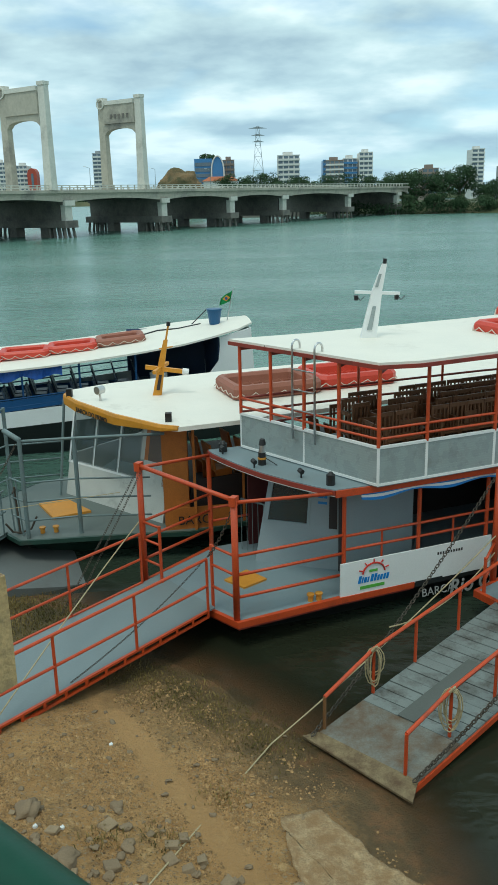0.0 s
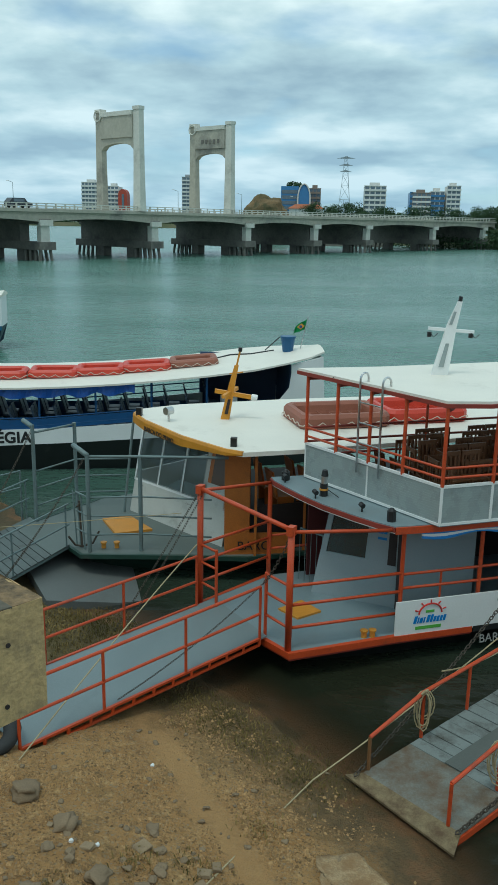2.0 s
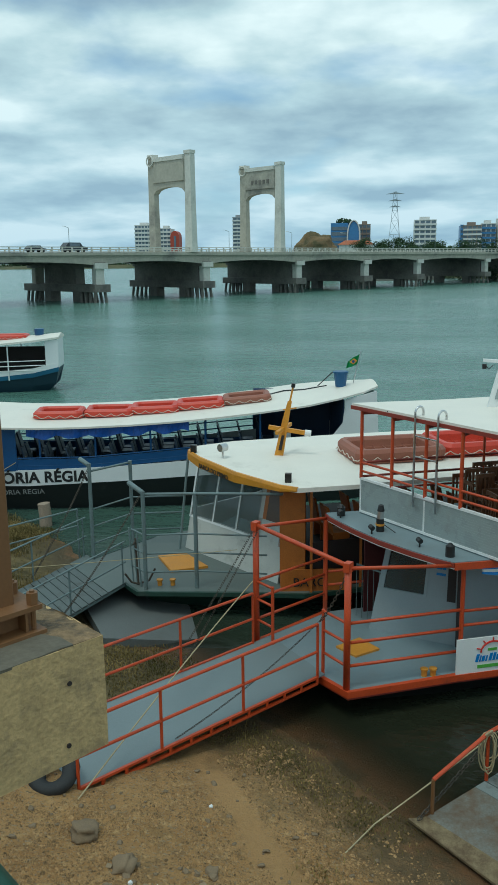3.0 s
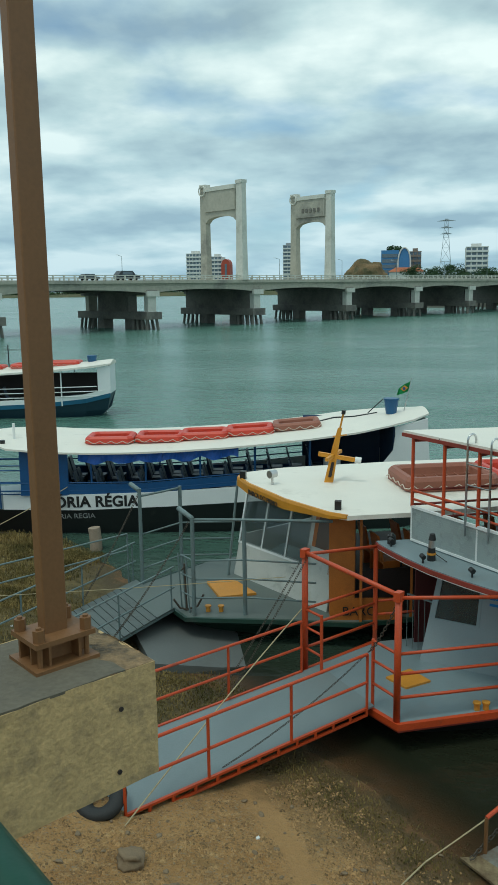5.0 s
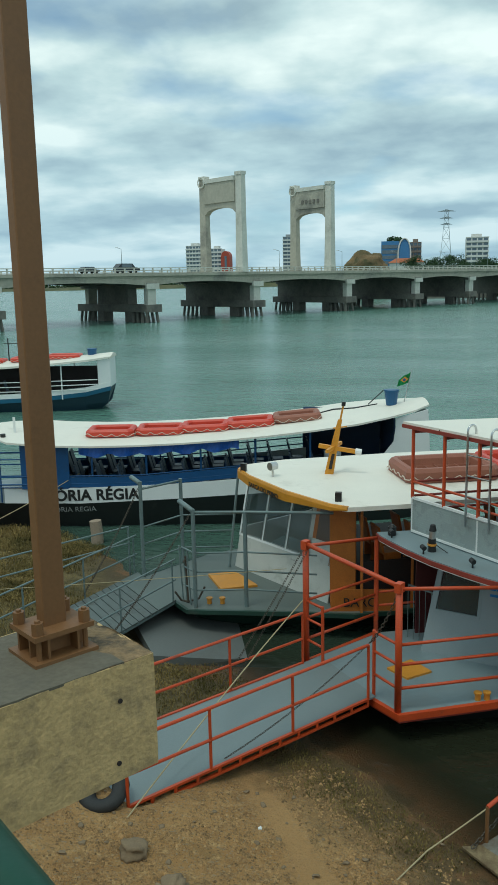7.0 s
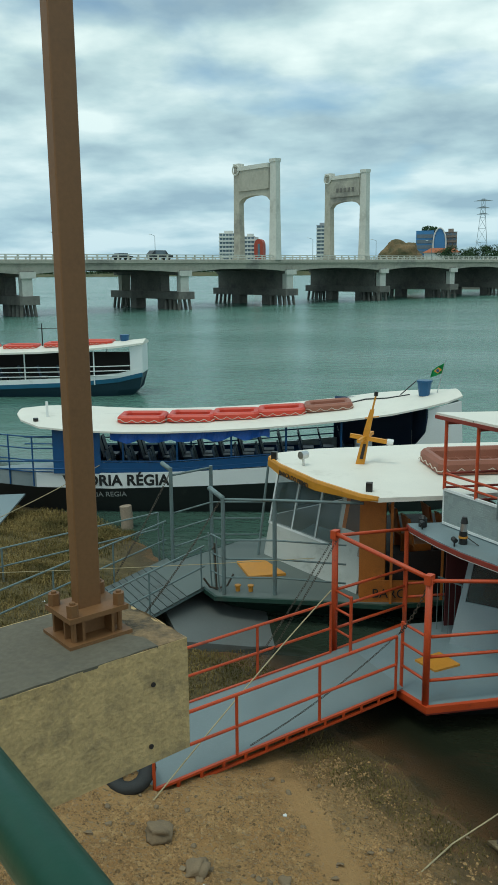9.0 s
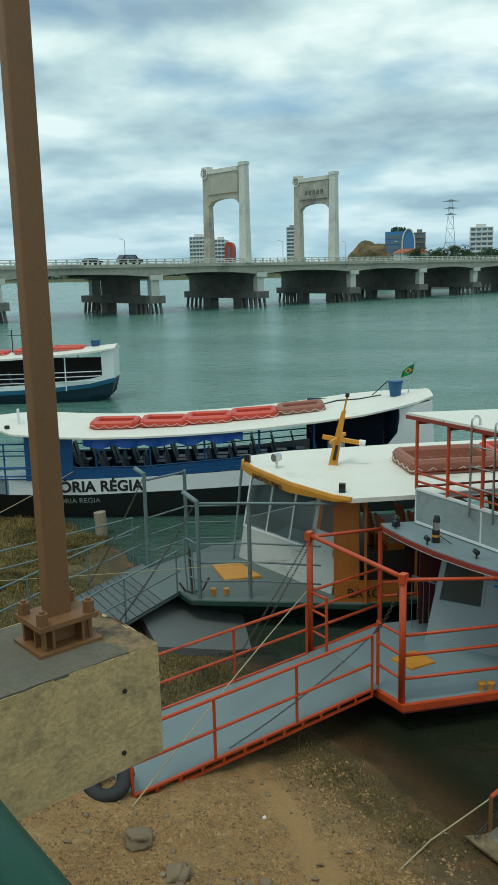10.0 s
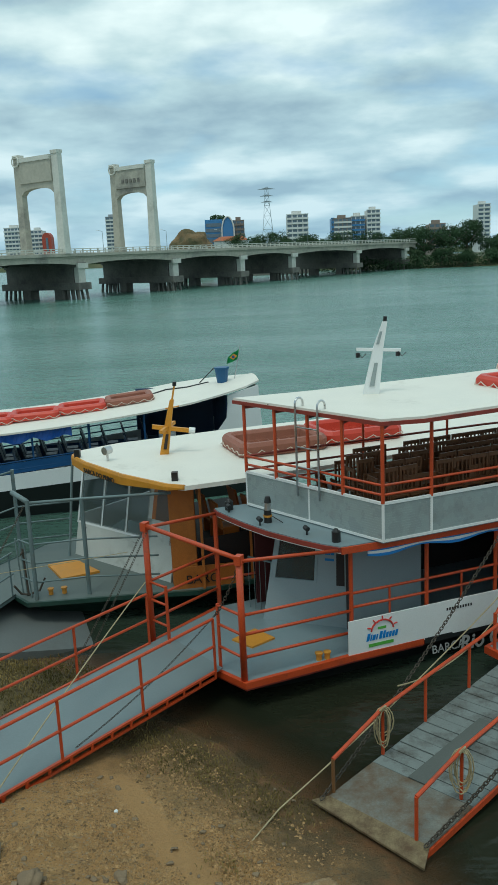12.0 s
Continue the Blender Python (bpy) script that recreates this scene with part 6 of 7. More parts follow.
ZR = [(-7.55, 1.5, 1.1), (-7.15, 0.6, 3.0), (-6.3, -0.2, 4.6)] + [(-5 + k * 1.45, -0.3, 4.8) for k in range(8)] + [(6.2, 0.0, 4.0), (7.1, 0.4, 2.8), (7.65, 0.95, 1.6)]
bm = B()
rings = []
for a, i, w in ZR:
    z = 2.82 + (0.0135 * (a + 3.2) ** 2 * 0.62 if a > -3.2 else 0.016 * (a + 3.2) ** 2)
    rings.append([vp(a, i, z)] + [vp(a, i + w * f, z + 0.06 + 0.1 * (1 - (2 * f - 1) ** 2)) for f in (0, 0.25, 0.5, 0.75, 1)] + [vp(a, i + w, z)])
part("roof", loft(bm, rings), ROOF_WHITE, vr, "long weathered white roof")
zr = lambda a: 2.82 + (0.0135 * (a + 3.2) ** 2 * 0.62 if a > -3.2 else 0.016 * (a + 3.2) ** 2)
for a in (-5.4, -3.6, -1.8, 0.0, 1.8, 3.6):
    for w in (0.08, 4.1):
        part("post", tube(B(), [vp(a, w, 1.0), vp(a, w, zr(a) + 0.05)], 0.035, 7), BLUE, vr)
bandz = lambda a: 1.44 + max(0, a + 2) * 0.075
for dz in (0.12, 0.38):
    for w in (0.05, 4.15):
        rails(vr, [vp(a, w, bandz(a) + dz) for a in (-8.2, -5, -2, 1, 3, 4.6)], 0.025, BLUE)
part("blue_panel", wall(B(), vp(-5.95, 0.06, 0), vp(-4.35, 0.03, 0), 1.4, 2.9, 0.04), BLUE, vr, "blue forward cabin panel")
# inner wall in the dark navy interior tone
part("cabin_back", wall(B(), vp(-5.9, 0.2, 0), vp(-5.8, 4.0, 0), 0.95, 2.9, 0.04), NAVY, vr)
part("side_skirt", loft(B(), [[vp(a, 0.03, bandz(a)), vp(a, 0.03, bandz(a) + 0.34), vp(a, 0.06, bandz(a) + 0.34), vp(a, 0.06, bandz(a))] for a in (-5, -2, 1, 3, 4.6)]), BLUE, vr)
part("far_side_curtain", wall(B(), vp(-5.8, 4.05, 0), vp(3.6, 4.05, 0), 1.0, 1.55, 0.03), BLUE, vr)
# added backing hides the water behind; its colour holds the interior's shade
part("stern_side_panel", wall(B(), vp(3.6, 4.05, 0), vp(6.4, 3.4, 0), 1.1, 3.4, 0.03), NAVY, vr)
for dz in (0.5, 0.9, 1.3, 1.7):
    rails(vr, [vp(-9.6, 1.55, 0.95 + dz), vp(-8.6, 0.92, 0.92 + dz), vp(-6.9, 0.25, 0.92 + dz), vp(-5.9, 0.06, 0.95 + dz)], 0.022, BLUE)
for a, i in ((-9.6, 1.55), (-8.6, 0.92), (-7.6, 0.5), (-6.7, 0.22)):
    part("bow_post", tube(B(), [vp(a, i, 0.92), vp(a, i, 2.65)], 0.028, 6), BLUE, vr)
# high white end with curved opening
endp = [(4.5, 1.95), (5.5, 2.16), (6.05, 2.38), (6.35, 2.75), (6.42, 3.25), (6.42, 3.52), (7.5, 3.78), (7.6, 2.2), (7.45, 1.8), (4.5, 1.35)]
part("stern_panel", loft(B(), [[vp(a, 0.0 + (a - 4.5) * 0.12 + t_, z) for a, z in endp] for t_ in (0, 0.05)]), WHITE, vr, "white curved end panel")
# bulkhead added to darken the stern opening, shade put into its navy
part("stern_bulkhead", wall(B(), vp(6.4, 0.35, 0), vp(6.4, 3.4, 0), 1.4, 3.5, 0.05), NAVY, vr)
part("stern_back", wall(B(), vp(7.55, 0.8, 0), vp(7.5, 2.6, 0), 1.8, 3.7, 0.05), WHITE, vr)
part("white_drum", tube(B(), [vp(4.4, 0.9, 1.5), vp(4.4, 0.9, 2.35)], 0.3, 14), WHITE, vr, "white plastic drum")
rng = random.Random(2)
bm = B()
rings = []
for k in range(40):
    a = -4.0 + k * 0.135
    d = 0.22 + 0.13 * abs(math.sin(k * 0.42)) + 0.04 * rng.random()
    rings.append([vp(a, -0.02 + 0.05 * math.sin(k * 1.1), zr(a) - d), vp(a, 0.02, zr(a) - 0.02), vp(a, 0.3, zr(a) - 0.06), vp(a, 0.3 + 0.05 * math.sin(k), zr(a) - d * 0.8)])
part("tarpaulin", loft(bm, rings), TARP, vr, "bundled blue tarpaulin under the roof edge")
seatv = new("passenger_chair")
tagged(seatv, "dark blue passenger seat under the boat's roof", "chair", group="boat seats")
part("seat_pan", box(B(), (-0.22, -0.2, 0.4), (0.22, 0.2, 0.48)), SEATDARK, seatv)
part("backrest", hexa(B(), [(-0.22, 0.18, 0.48), (0.22, 0.18, 0.48), (0.22, 0.24, 0.48), (-0.22, 0.24, 0.48), (-0.2, 0.36, 1.15), (0.2, 0.36, 1.15), (0.2, 0.41, 1.15), (-0.2, 0.41, 1.15)]), SEATDARK, seatv)
for x in (-0.2, 0.2):
    part("leg", box(B(), (x - 0.02, -0.18, 0), (x + 0.02, 0.18, 0.4)), BLACKPL, seatv)
k = 0
for i in range(13):
    for w in (0.55, 1.1, 2.6, 3.2):
        a = -4.6 + i * 0.72
        p = vp(a, w, 0.95 + max(0, a + 2) * 0.05)
        m = pose(p.x, p.y, p.z, 0, 0, 101)
        if k == 0:
            seatv.matrix_basis = m
        else:
            copy_thing(seatv, m)
        k += 1
for i, (a, w) in enumerate(((-3.1, 1.35), (-1.42, 1.4), (0.1, 1.5), (1.65, 1.6), (3.25, 1.7))):
    p = vp(a, w, zr(a) + 0.14)
    float_raft(p.x, p.y, p.z, 1.62, 1.25, 0.26, 11.5, RAFT_BROWN if i == 4 else RAFT_RED, "faded brown rescue float on the long white roof" if i == 4 else "red rescue float with looped line on the long white roof", lean=-1.5 * max(0, i - 1))
p = vp(6.5, 1.7, zr(6.5) + 0.15)
bk = thing("bucket", p, "blue plastic bucket tied on the boat's roof", "bucket")
part("bucket_body", tube(B(), [p, p + Vector((0, 0, 0.5))], 0.18, 14, 0.25), PLASTIC_BLUE, bk)
part("bucket_rim", tube(B(), [p + Vector((0, 0, 0.48)), p + Vector((0, 0, 0.53))], 0.27, 14), PLASTIC_BLUE, bk)
part("handle", tube(B(), [p + Vector((-0.8, 0.1, 0.0)), p + Vector((-0.28, 0, 0.5))], 0.02, 5), BLACKPL, bk)
p = vp(6.95, 1.8, zr(6.95) + 0.13)
fl = thing("flag", p, "green flag with yellow and blue emblem on a short pole", "flag")
part("pole", tube(B(), [p, p + Vector((0.25, 0, 1.15))], 0.018, 6), STEEL, fl)
bm = B()
n = 8
rings = [[p + Vector((0.23 - 0.42 * k / n, 0.06 * math.sin(k * 1.1), 1.08 - 0.28 * k / n - 0.02 * math.sin(k))), p + Vector((0.15 - 0.4 * k / n, 0.06 * math.sin(k * 1.1 + 0.4), 0.7 - 0.16 * k / n))] for k in range(n + 1)]
va = [[bm.verts.new(q) for q in r] for r in rings]
for a, b in zip(va, va[1:]):
    bm.faces.new((a[0], b[0], b[1], a[1]))
cloth = part("cloth", bm, FLAGG, fl)
bm = B()
c = p + Vector((0.0, -0.07, 0.8))
vs = [bm.verts.new(c + Vector(q)) for q in ((-0.13, 0, -0.02), (0, 0, -0.1), (0.14, 0, 0.03), (0.02, 0, 0.11))]
bm.faces.new(vs)
part("emblem", bm, YELLOW, cloth)
bm = B()
vs = [bm.verts.new(c + Vector((0.05 * math.cos(k), -0.01, 0.05 * math.sin(k)))) for k in [j * 0.628 for j in range(10)]]
bm.faces.new(vs)
part("emblem_disc", bm, BLUE, cloth)
part("bow_light", tube(B(), [vp(-6.4, 1.2, 3.0), vp(-6.4, 1.2, 3.65)], 0.045, 7), WHITE, vr)
part("bow_horn", tube(B(), [vp(-6.6, 0.5, 3.0), vp(-6.6, 0.5, 3.2)], 0.09, 8), BLACKPL, vr)
part("roof_hose", tube(B(), [vp(4.0, 2.2, zr(4.0) + 0.17), vp(4.6, 2.6, zr(4.6) + 0.17), vp(5.3, 2.2, zr(5.3) + 0.17), vp(6.1, 2.3, zr(6.1) + 0.16)], 0.03, 5), BLACKPL, vr)

# == far white and blue boat ==
B3 = Vector((-22.35, 50.0))
tp = lambda a, w, z: Vector((*(B3 + vd * a + vn * w), z))
b3 = thing("passenger_boat", tp(-6, 2, 0), "small white and blue passenger boat moored farther out", "boat", group="passenger boats")
S3 = [(-16, 0.4, 4.0, 0.75), (-8, 0, 4.4, 0.75), (-2, 0.0, 4.3, 0.95), (1, 0.3, 3.6, 1.2), (2.5, 0.8, 2.2, 1.5)]
part("hull", loft(B(), [[tp(a, i, z), tp(a - 0.1 * max(0, a), i + 0.3, z * 0.3), tp(a - 0.5 * max(0, a), i + 0.7, -0.5), tp(a - 0.5 * max(0, a), i + w - 0.7, -0.5), tp(a - 0.1 * max(0, a), i + w - 0.3, z * 0.3), tp(a, i + w, z)] for a, i, w, z in S3]), mat("dark_blue_hull_paint", (0.015, 0.04, 0.06), 0.5), b3)
part("stripe", loft(B(), [[tp(a, i - 0.03, z - 0.25), tp(a, i - 0.03, z + 0.02), tp(a, i + 0.03, z + 0.02), tp(a, i + 0.03, z - 0.25)] for a, i, w, z in S3]), mat("teal_blue_paint", (0.01, 0.10, 0.18), 0.5), b3)
part("white_band", loft(B(), [[tp(a, i - 0.02, z), tp(a, i - 0.02, z + 0.32), tp(a, i + 0.04, z + 0.32), tp(a, i + 0.04, z)] for a, i, w, z in S3]), WHITE, b3)
part("deck", loft(B(), [[tp(a, i + 0.05, z + 0.02), tp(a, i + w - 0.05, z + 0.02), tp(a, i + w - 0.05, z - 0.05), tp(a, i + 0.05, z - 0.05)] for a, i, w, z in S3]), GREYBLUE, b3)
z3 = lambda a: 2.75 + 0.0042 * max(0, a + 9) ** 2
part("roof", loft(B(), [[tp(a, i, z3(a)), tp(a, i, z3(a) + 0.12), tp(a, i + w / 2, z3(a) + 0.32), tp(a, i + w, z3(a) + 0.12), tp(a, i + w, z3(a))] for a, i, w in ((-16, -0.2, 4.8), (-9, -0.3, 5), (-4, -0.3, 5), (-1, -0.25, 4.6), (1.2, 0.1, 3.6), (2.6, 0.8, 2.2))]), ROOF_WHITE, b3)
part("end_panel", loft(B(), [[tp(a, 0.35 + max(0, a - 1) * 0.3 + t_, z) for a, z in ((1.75, 1.42), (2.5, 1.6), (2.5, 3.28), (1.75, 3.2))] for t_ in (0, 0.05)]), WHITE, b3)
part("end_back", wall(B(), tp(2.5, 0.8, 0), tp(2.5, 2.9, 0), 1.5, 3.28, 0.05), WHITE, b3)
for a in (-15, -12.5, -10, -7.5, -5, -2.5, -0.5):
    for w in (0.1, 4.2):
        part("post", tube(B(), [tp(a, w, 0.8), tp(a, w, z3(a))], 0.045, 6), WHITE, b3)
for dz in (0.55, 0.85, 1.15):
    rails(b3, [tp(a, 0.05 + 0.02 * max(0, a), 0.75 + 0.02 * max(0, a + 5) + dz) for a in (-16, -8, -2, 1, 1.8)], 0.03, WHITE)
# added dark sheet closes the far side; interior shade is its colour
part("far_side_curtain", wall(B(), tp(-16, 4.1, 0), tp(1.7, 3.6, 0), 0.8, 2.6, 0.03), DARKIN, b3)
for i in range(10):
    p = tp(-14.5 + i * 1.3, 1.2, 0.8)
    copy_thing(seatv, pose(p.x, p.y, p.z, 0, 0, 101))
for a in (-8.3, -5.6, -2.9, -0.6):
    p = tp(a, 1.8, z3(a) + 0.22)
    float_raft(p.x, p.y, p.z, 2.2, 1.5, 0.3, 11.5, RAFT_RED, "red rescue float on the far boat's roof")
p = tp(1.2, 1.9, z3(1.2) + 0.2)
bk = thing("bucket", p, "blue plastic bucket on the far boat's roof", "bucket")
part("bucket_body", tube(B(), [p, p + Vector((0, 0, 0.5))], 0.26, 12, 0.32), PLASTIC_BLUE, bk)
mp = tp(-4.3, 2.0, z3(-4.3) + 0.3)
part("mast", tube(B(), [mp, mp + Vector((0, 0, 1.5))], 0.04, 6), BLACKPL, b3)
part("mast_bar", tube(B(), [mp + Vector((-0.3, 0, 1.15)), mp + Vector((1.6, 0.2, 1.15))], 0.025, 5), BLACKPL, b3)

# ---- gangways ----
ramp = thing("gangway", (-4.0, 10.4, 0.5), "grey sheet-metal gangway with red-orange rails resting on the sand", "gangway", group="gangways")
Q0, Q1 = Vector((-4.04, 10.38, 0.62)), Vector((-0.86, 14.06, 0.68))
W = Vector((-0.735, 0.678, 0)) * 1.85
QE, QF = Q1 + Vector((0.12, 0.14, 0)), Q1 + W + Vector((0.3, 0.36, 0))
part("floor_plate", hexa(B(), [Q0 + Vector((0, 0, -0.03)), QE + Vector((0, 0, -0.03)), QF + Vector((0, 0, -0.03)), Q0 + W + Vector((0, 0, -0.03)), Q0, QE, QF, Q0 + W]), mat("pale_blue_sheet_paint", (0.175, 0.215, 0.222), 0.4, var=0.1, scale=1.2, dirt=(0.17, 0.2, 0.2), dirt_at=0.6, bump=0.05), ramp, "grey-blue painted sheet floor")
for o in (Vector(), W):
    bm = B()
    beam(bm, Q0 + o + Vector((0, 0, 0.0)), Q1 + o + Vector((0, 0, 0.0)), 0.05, 0.04)
    beam(bm, Q0 + o + Vector((0, 0, -0.12)), Q1 + o + Vector((0, 0, -0.12)), 0.05, 0.04)
    for k in range(13):
        c = Q0.lerp(Q1, k / 12) + o
        beam(bm, c + Vector((0, 0, -0.12)), c, 0.04, 0.08)
    part("side_girder", bm, RED, ramp)
    up1, upm = Vector((0, 0, 1.03)), Vector((0, 0, 0.5))
    for k in range(4):
        f = (0.0, 0.3, 0.64, 1.0)[k]
        c = Q0.lerp(Q1, f) + o
        part("post", tube(B(), [c, c + (up1 if k else upm)], 0.026, 8), RED, ramp)
    part("top_rail", tube(B(), [Q0.lerp(Q1, 0.0) + o + upm, Q0.lerp(Q1, 0.14) + o + up1, Q1 + o + up1], 0.028, 8) if o.length else tube(B(), [Q0.lerp(Q1, 0.06) + o + up1, Q1 + o + up1], 0.028, 8), RED, ramp)
    part("mid_rail", tube(B(), [Q0 + o + upm, Q1 + o + upm], 0.026, 8), RED, ramp)
# post by which the gangway hangs
part("chain", chain(B(), Q0.lerp(Q1, 0.35) + Vector((0, 0.05, 0.06)), Vector((-0.8, 14.2, 1.75)), 0.12, 0.05, 0.004), CHAIN, ramp, "dark hanging chain")
part("chain", chain(B(), (-0.82, 14.1, 1.75), (-0.35, 13.9, 2.75), 0.08, 0.09, 0.009), CHAIN, ramp, "dark hanging chain")

gw = thing("gangway", (0.9, 10.6, 0.1), "weathered grey plank gangway with red-orange rails in the water", "gangway", group="gangways")
rng_plank = random.Random(9)
A0, A1 = Vector((0.95, 11.12, 0.13)), Vector((4.66, 14.48, 0.60))
gd = (A1 - A0).normalized()
GWV = Vector((0.735, -0.678, 0)) * 1.72
L2 = (A1 - A0).length
n, PL0 = 18, 0.2
down = Vector((0, 0, -0.035))
for k in range(n):
    u0, u1 = PL0 + (1 - PL0) * k / n, PL0 + (1 - PL0) * (k + 1) / n
    a, b = A0 + gd * (L2 * u0 + 0.01), A0 + gd * (L2 * u1 - 0.01)
    dz = Vector((0, 0, rng_plank.uniform(-0.006, 0.006)))
    a, b = a + dz, b + dz
    part("plank", hexa(B(), [a + down, b + down, b + GWV + down, a + GWV + down, a, b, b + GWV, a + GWV]), PLANK, gw)
dk, dk2 = Vector((0, 0, -0.09)), Vector((0, 0, -0.05))
# dark sheet below the planks, colouring the gaps as shade
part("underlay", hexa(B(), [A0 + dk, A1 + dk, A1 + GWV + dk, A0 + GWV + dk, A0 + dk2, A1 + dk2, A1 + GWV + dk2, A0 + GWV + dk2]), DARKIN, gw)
lip, lip2, le = Vector((0.68, 11.12, 0.07)), Vector((2.08, 9.62, 0.05)), A0.lerp(A1, PL0)
LIPM = mat("rust_stained_plate", (0.17, 0.17, 0.145), 0.6, var=0.3, scale=3, dirt=(0.12, 0.07, 0.035), dirt_at=0.5, bump=0.1)
part("lip_plate", hexa(B(), [lip + down, A0 + down, A0 + GWV + down, lip2 + down, lip, A0, A0 + GWV, lip2]), mat("muddy_rusted_plate", (0.2, 0.15, 0.08), 0.85, var=0.35, scale=6, bump=0.3, dirt=(0.1, 0.06, 0.03), dirt_at=0.52), gw, "rust-stained lip plate")
part("landing_plate", hexa(B(), [A0 + down, le + down, le + GWV + down, A0 + GWV + down, A0, le, le + GWV, A0 + GWV]), LIPM, gw, "smooth stained landing plate")
for o, i_, fs in ((Vector(), Vector(), (0.02, 0.25, 0.47, 0.72, 1.0)), (GWV, GWV * -0.12, (0.0, 0.21, 0.45, 0.70, 0.95))):
    part("side_girder", beam(B(), A0 + o - gd * 0.12 + Vector((0, 0, -0.09)), A1 + o + Vector((0, 0, -0.08)), 0.06, 0.1), RED if o.length else GALV, gw)
    top, top0 = Vector((0, 0, 0.80)), Vector((0, 0, 0.66 if o.length else 0.55))
    for k, f in enumerate(fs):
        c = A0.lerp(A1, f) + o + i_
        part("post", tube(B(), [c, c + (top if k else top0)], 0.028, 8), RED if k or o.length else RUST, gw)
    part("top_rail", tube(B(), [A0.lerp(A1, fs[0]) + o + i_ + top0, A0.lerp(A1, fs[1]) + o + i_ + top, A0.lerp(A1, 1.0) + o + i_ + top], 0.032, 8), RED, gw)
mt, mz = A0 + gd * 1.0 + GWV * 0.38 + Vector((0, 0, 0.012)), Vector((0, 0, 0.015))
part("tread_mat", hexa(B(), [mt, mt + gd * 1.9, mt + gd * 1.9 + GWV * 0.17, mt + GWV * 0.17, mt + mz, mt + gd * 1.9 + mz, mt + gd * 1.9 + GWV * 0.17 + mz, mt + GWV * 0.17 + mz]), mat("dark_grey_mat", (0.10, 0.11, 0.10), 0.8), gw)
part("chain", chain(B(), A0 + GWV - gd * 0.1 + Vector((0, 0, 0.05)), A0.lerp(A1, 0.85) + GWV + Vector((0, 0, 0.75)), 0.12, 0.1), CHAIN, gw, "dark hanging chain")
part("chain", chain(B(), A0 - gd * 0.15 + Vector((-0.02, 0, 0.02)), (4.62, 15.2, 2.75), 0.15, 0.1, 0.009), CHAIN, gw, "dark hanging chain")


def coil(x, y, z, seed):
    r = random.Random(seed)
    t = thing("rope_coil", (x, y, z - 0.6), "tan rope coil hanging from the gangway rail", "rope", group="rope coils")
    for k in range(6):
        w, h, dx = 0.07 + 0.08 * r.random(), 0.46 + 0.24 * r.random(), 0.05 * (r.random() - 0.5)
        part("loop", tube(B(), [(x + dx + w * math.sin(j * 0.5236) * (1.2 if k % 2 else 1), y + 0.02 * k - 0.08, z - h / 2 + h / 2 * math.cos(j * 0.5236)) for j in range(13)], 0.011, 5), ROPE, t)
    part("binding", tube(B(), [(x - 0.05, y - 0.08, z - 0.02), (x, y - 0.1, z + 0.05), (x + 0.05, y + 0.02, z)], 0.02, 6), ROPE, t)


c = A0.lerp(A1, 0.25) + Vector((0, 0, 0.82))
coil(c.x, c.y, c.z, 1)
c = A0.lerp(A1, 0.21) + GWV * 0.88 + Vector((0, 0, 0.82))
coil(c.x, c.y, c.z, 2)

# grey slatted gangway of the orange boat
gg = thing("gangway", (-8, 17, 0.3), "grey steel gangway with slatted floor and thin rails", "gangway", group="gangways")
K0, K1 = Vector((-7.57, 12.5, 0.61)), Vector((-5.66, 18.13, 0.68))
kd = (K1 - K0).normalized()
KW = Vector((-1.56, 1.7, 0))
for k in range(22):
    a, b = K0 + (K1 - K0) * ((k + 0.06) / 25), K0 + (K1 - K0) * ((k + 0.94) / 25)
    t_ = Vector((0, 0, -0.03))
    part("slat", hexa(B(), [a + t_, b + t_, b + KW + t_, a + KW + t_, a, b, b + KW, a + KW]), SLAT, gg)
ka, kb = K0 + (K1 - K0) * 0.883, Vector((0, 0, -0.03))
part("end_plate", hexa(B(), [ka + kb, K1 + kb, K1 + KW + kb, ka + KW + kb, ka, K1, K1 + KW, ka + KW]), mat("grey_green_deck_paint", (0.15, 0.18, 0.17), 0.5), gg, "smooth grey end plate")
part("underlay", hexa(B(), [K0 + Vector((0, 0, -0.09)), K1 + Vector((0, 0, -0.09)), K1 + KW + Vector((0, 0, -0.09)), K0 + KW + Vector((0, 0, -0.09)), K0 + Vector((0, 0, -0.04)), K1 + Vector((0, 0, -0.04)), K1 + KW + Vector((0, 0, -0.04)), K0 + KW + Vector((0, 0, -0.04))]), GALV, gg)
for o in (Vector(), KW):
    for f in (0.02, 0.33, 0.66, 0.98):
        c = K0.lerp(K1, f) + o
        part("post", tube(B(), [c, c + Vector((0, 0, 1.0))], 0.022, 6), GALV, gg)
    for h in (1.0, 0.5):
        part("rail", tube(B(), [K0 + o + Vector((0, 0, h)), K1 + o + Vector((0, 0, h))], 0.022, 6), GALV, gg)
part("chain", chain(B(), K0.lerp(K1, 0.62) + Vector((0, 0, 0.1)), (-5.2, 17.95, 2.85), 0.1, 0.08, 0.007), CHAIN, gg, "dark hanging chain")
part("chain", chain(B(), K0.lerp(K1, 0.65) + KW + Vector((0, 0, 0.1)), (-7.0, 19.7, 3.05), 0.1, 0.08, 0.007), CHAIN, gg, "dark hanging chain")
# further rails of a second grey landing stage
g2 = thing("landing_rail", (-8.5, 21, 0.2), "thin grey pipe railing beside the landing stage", "railing")
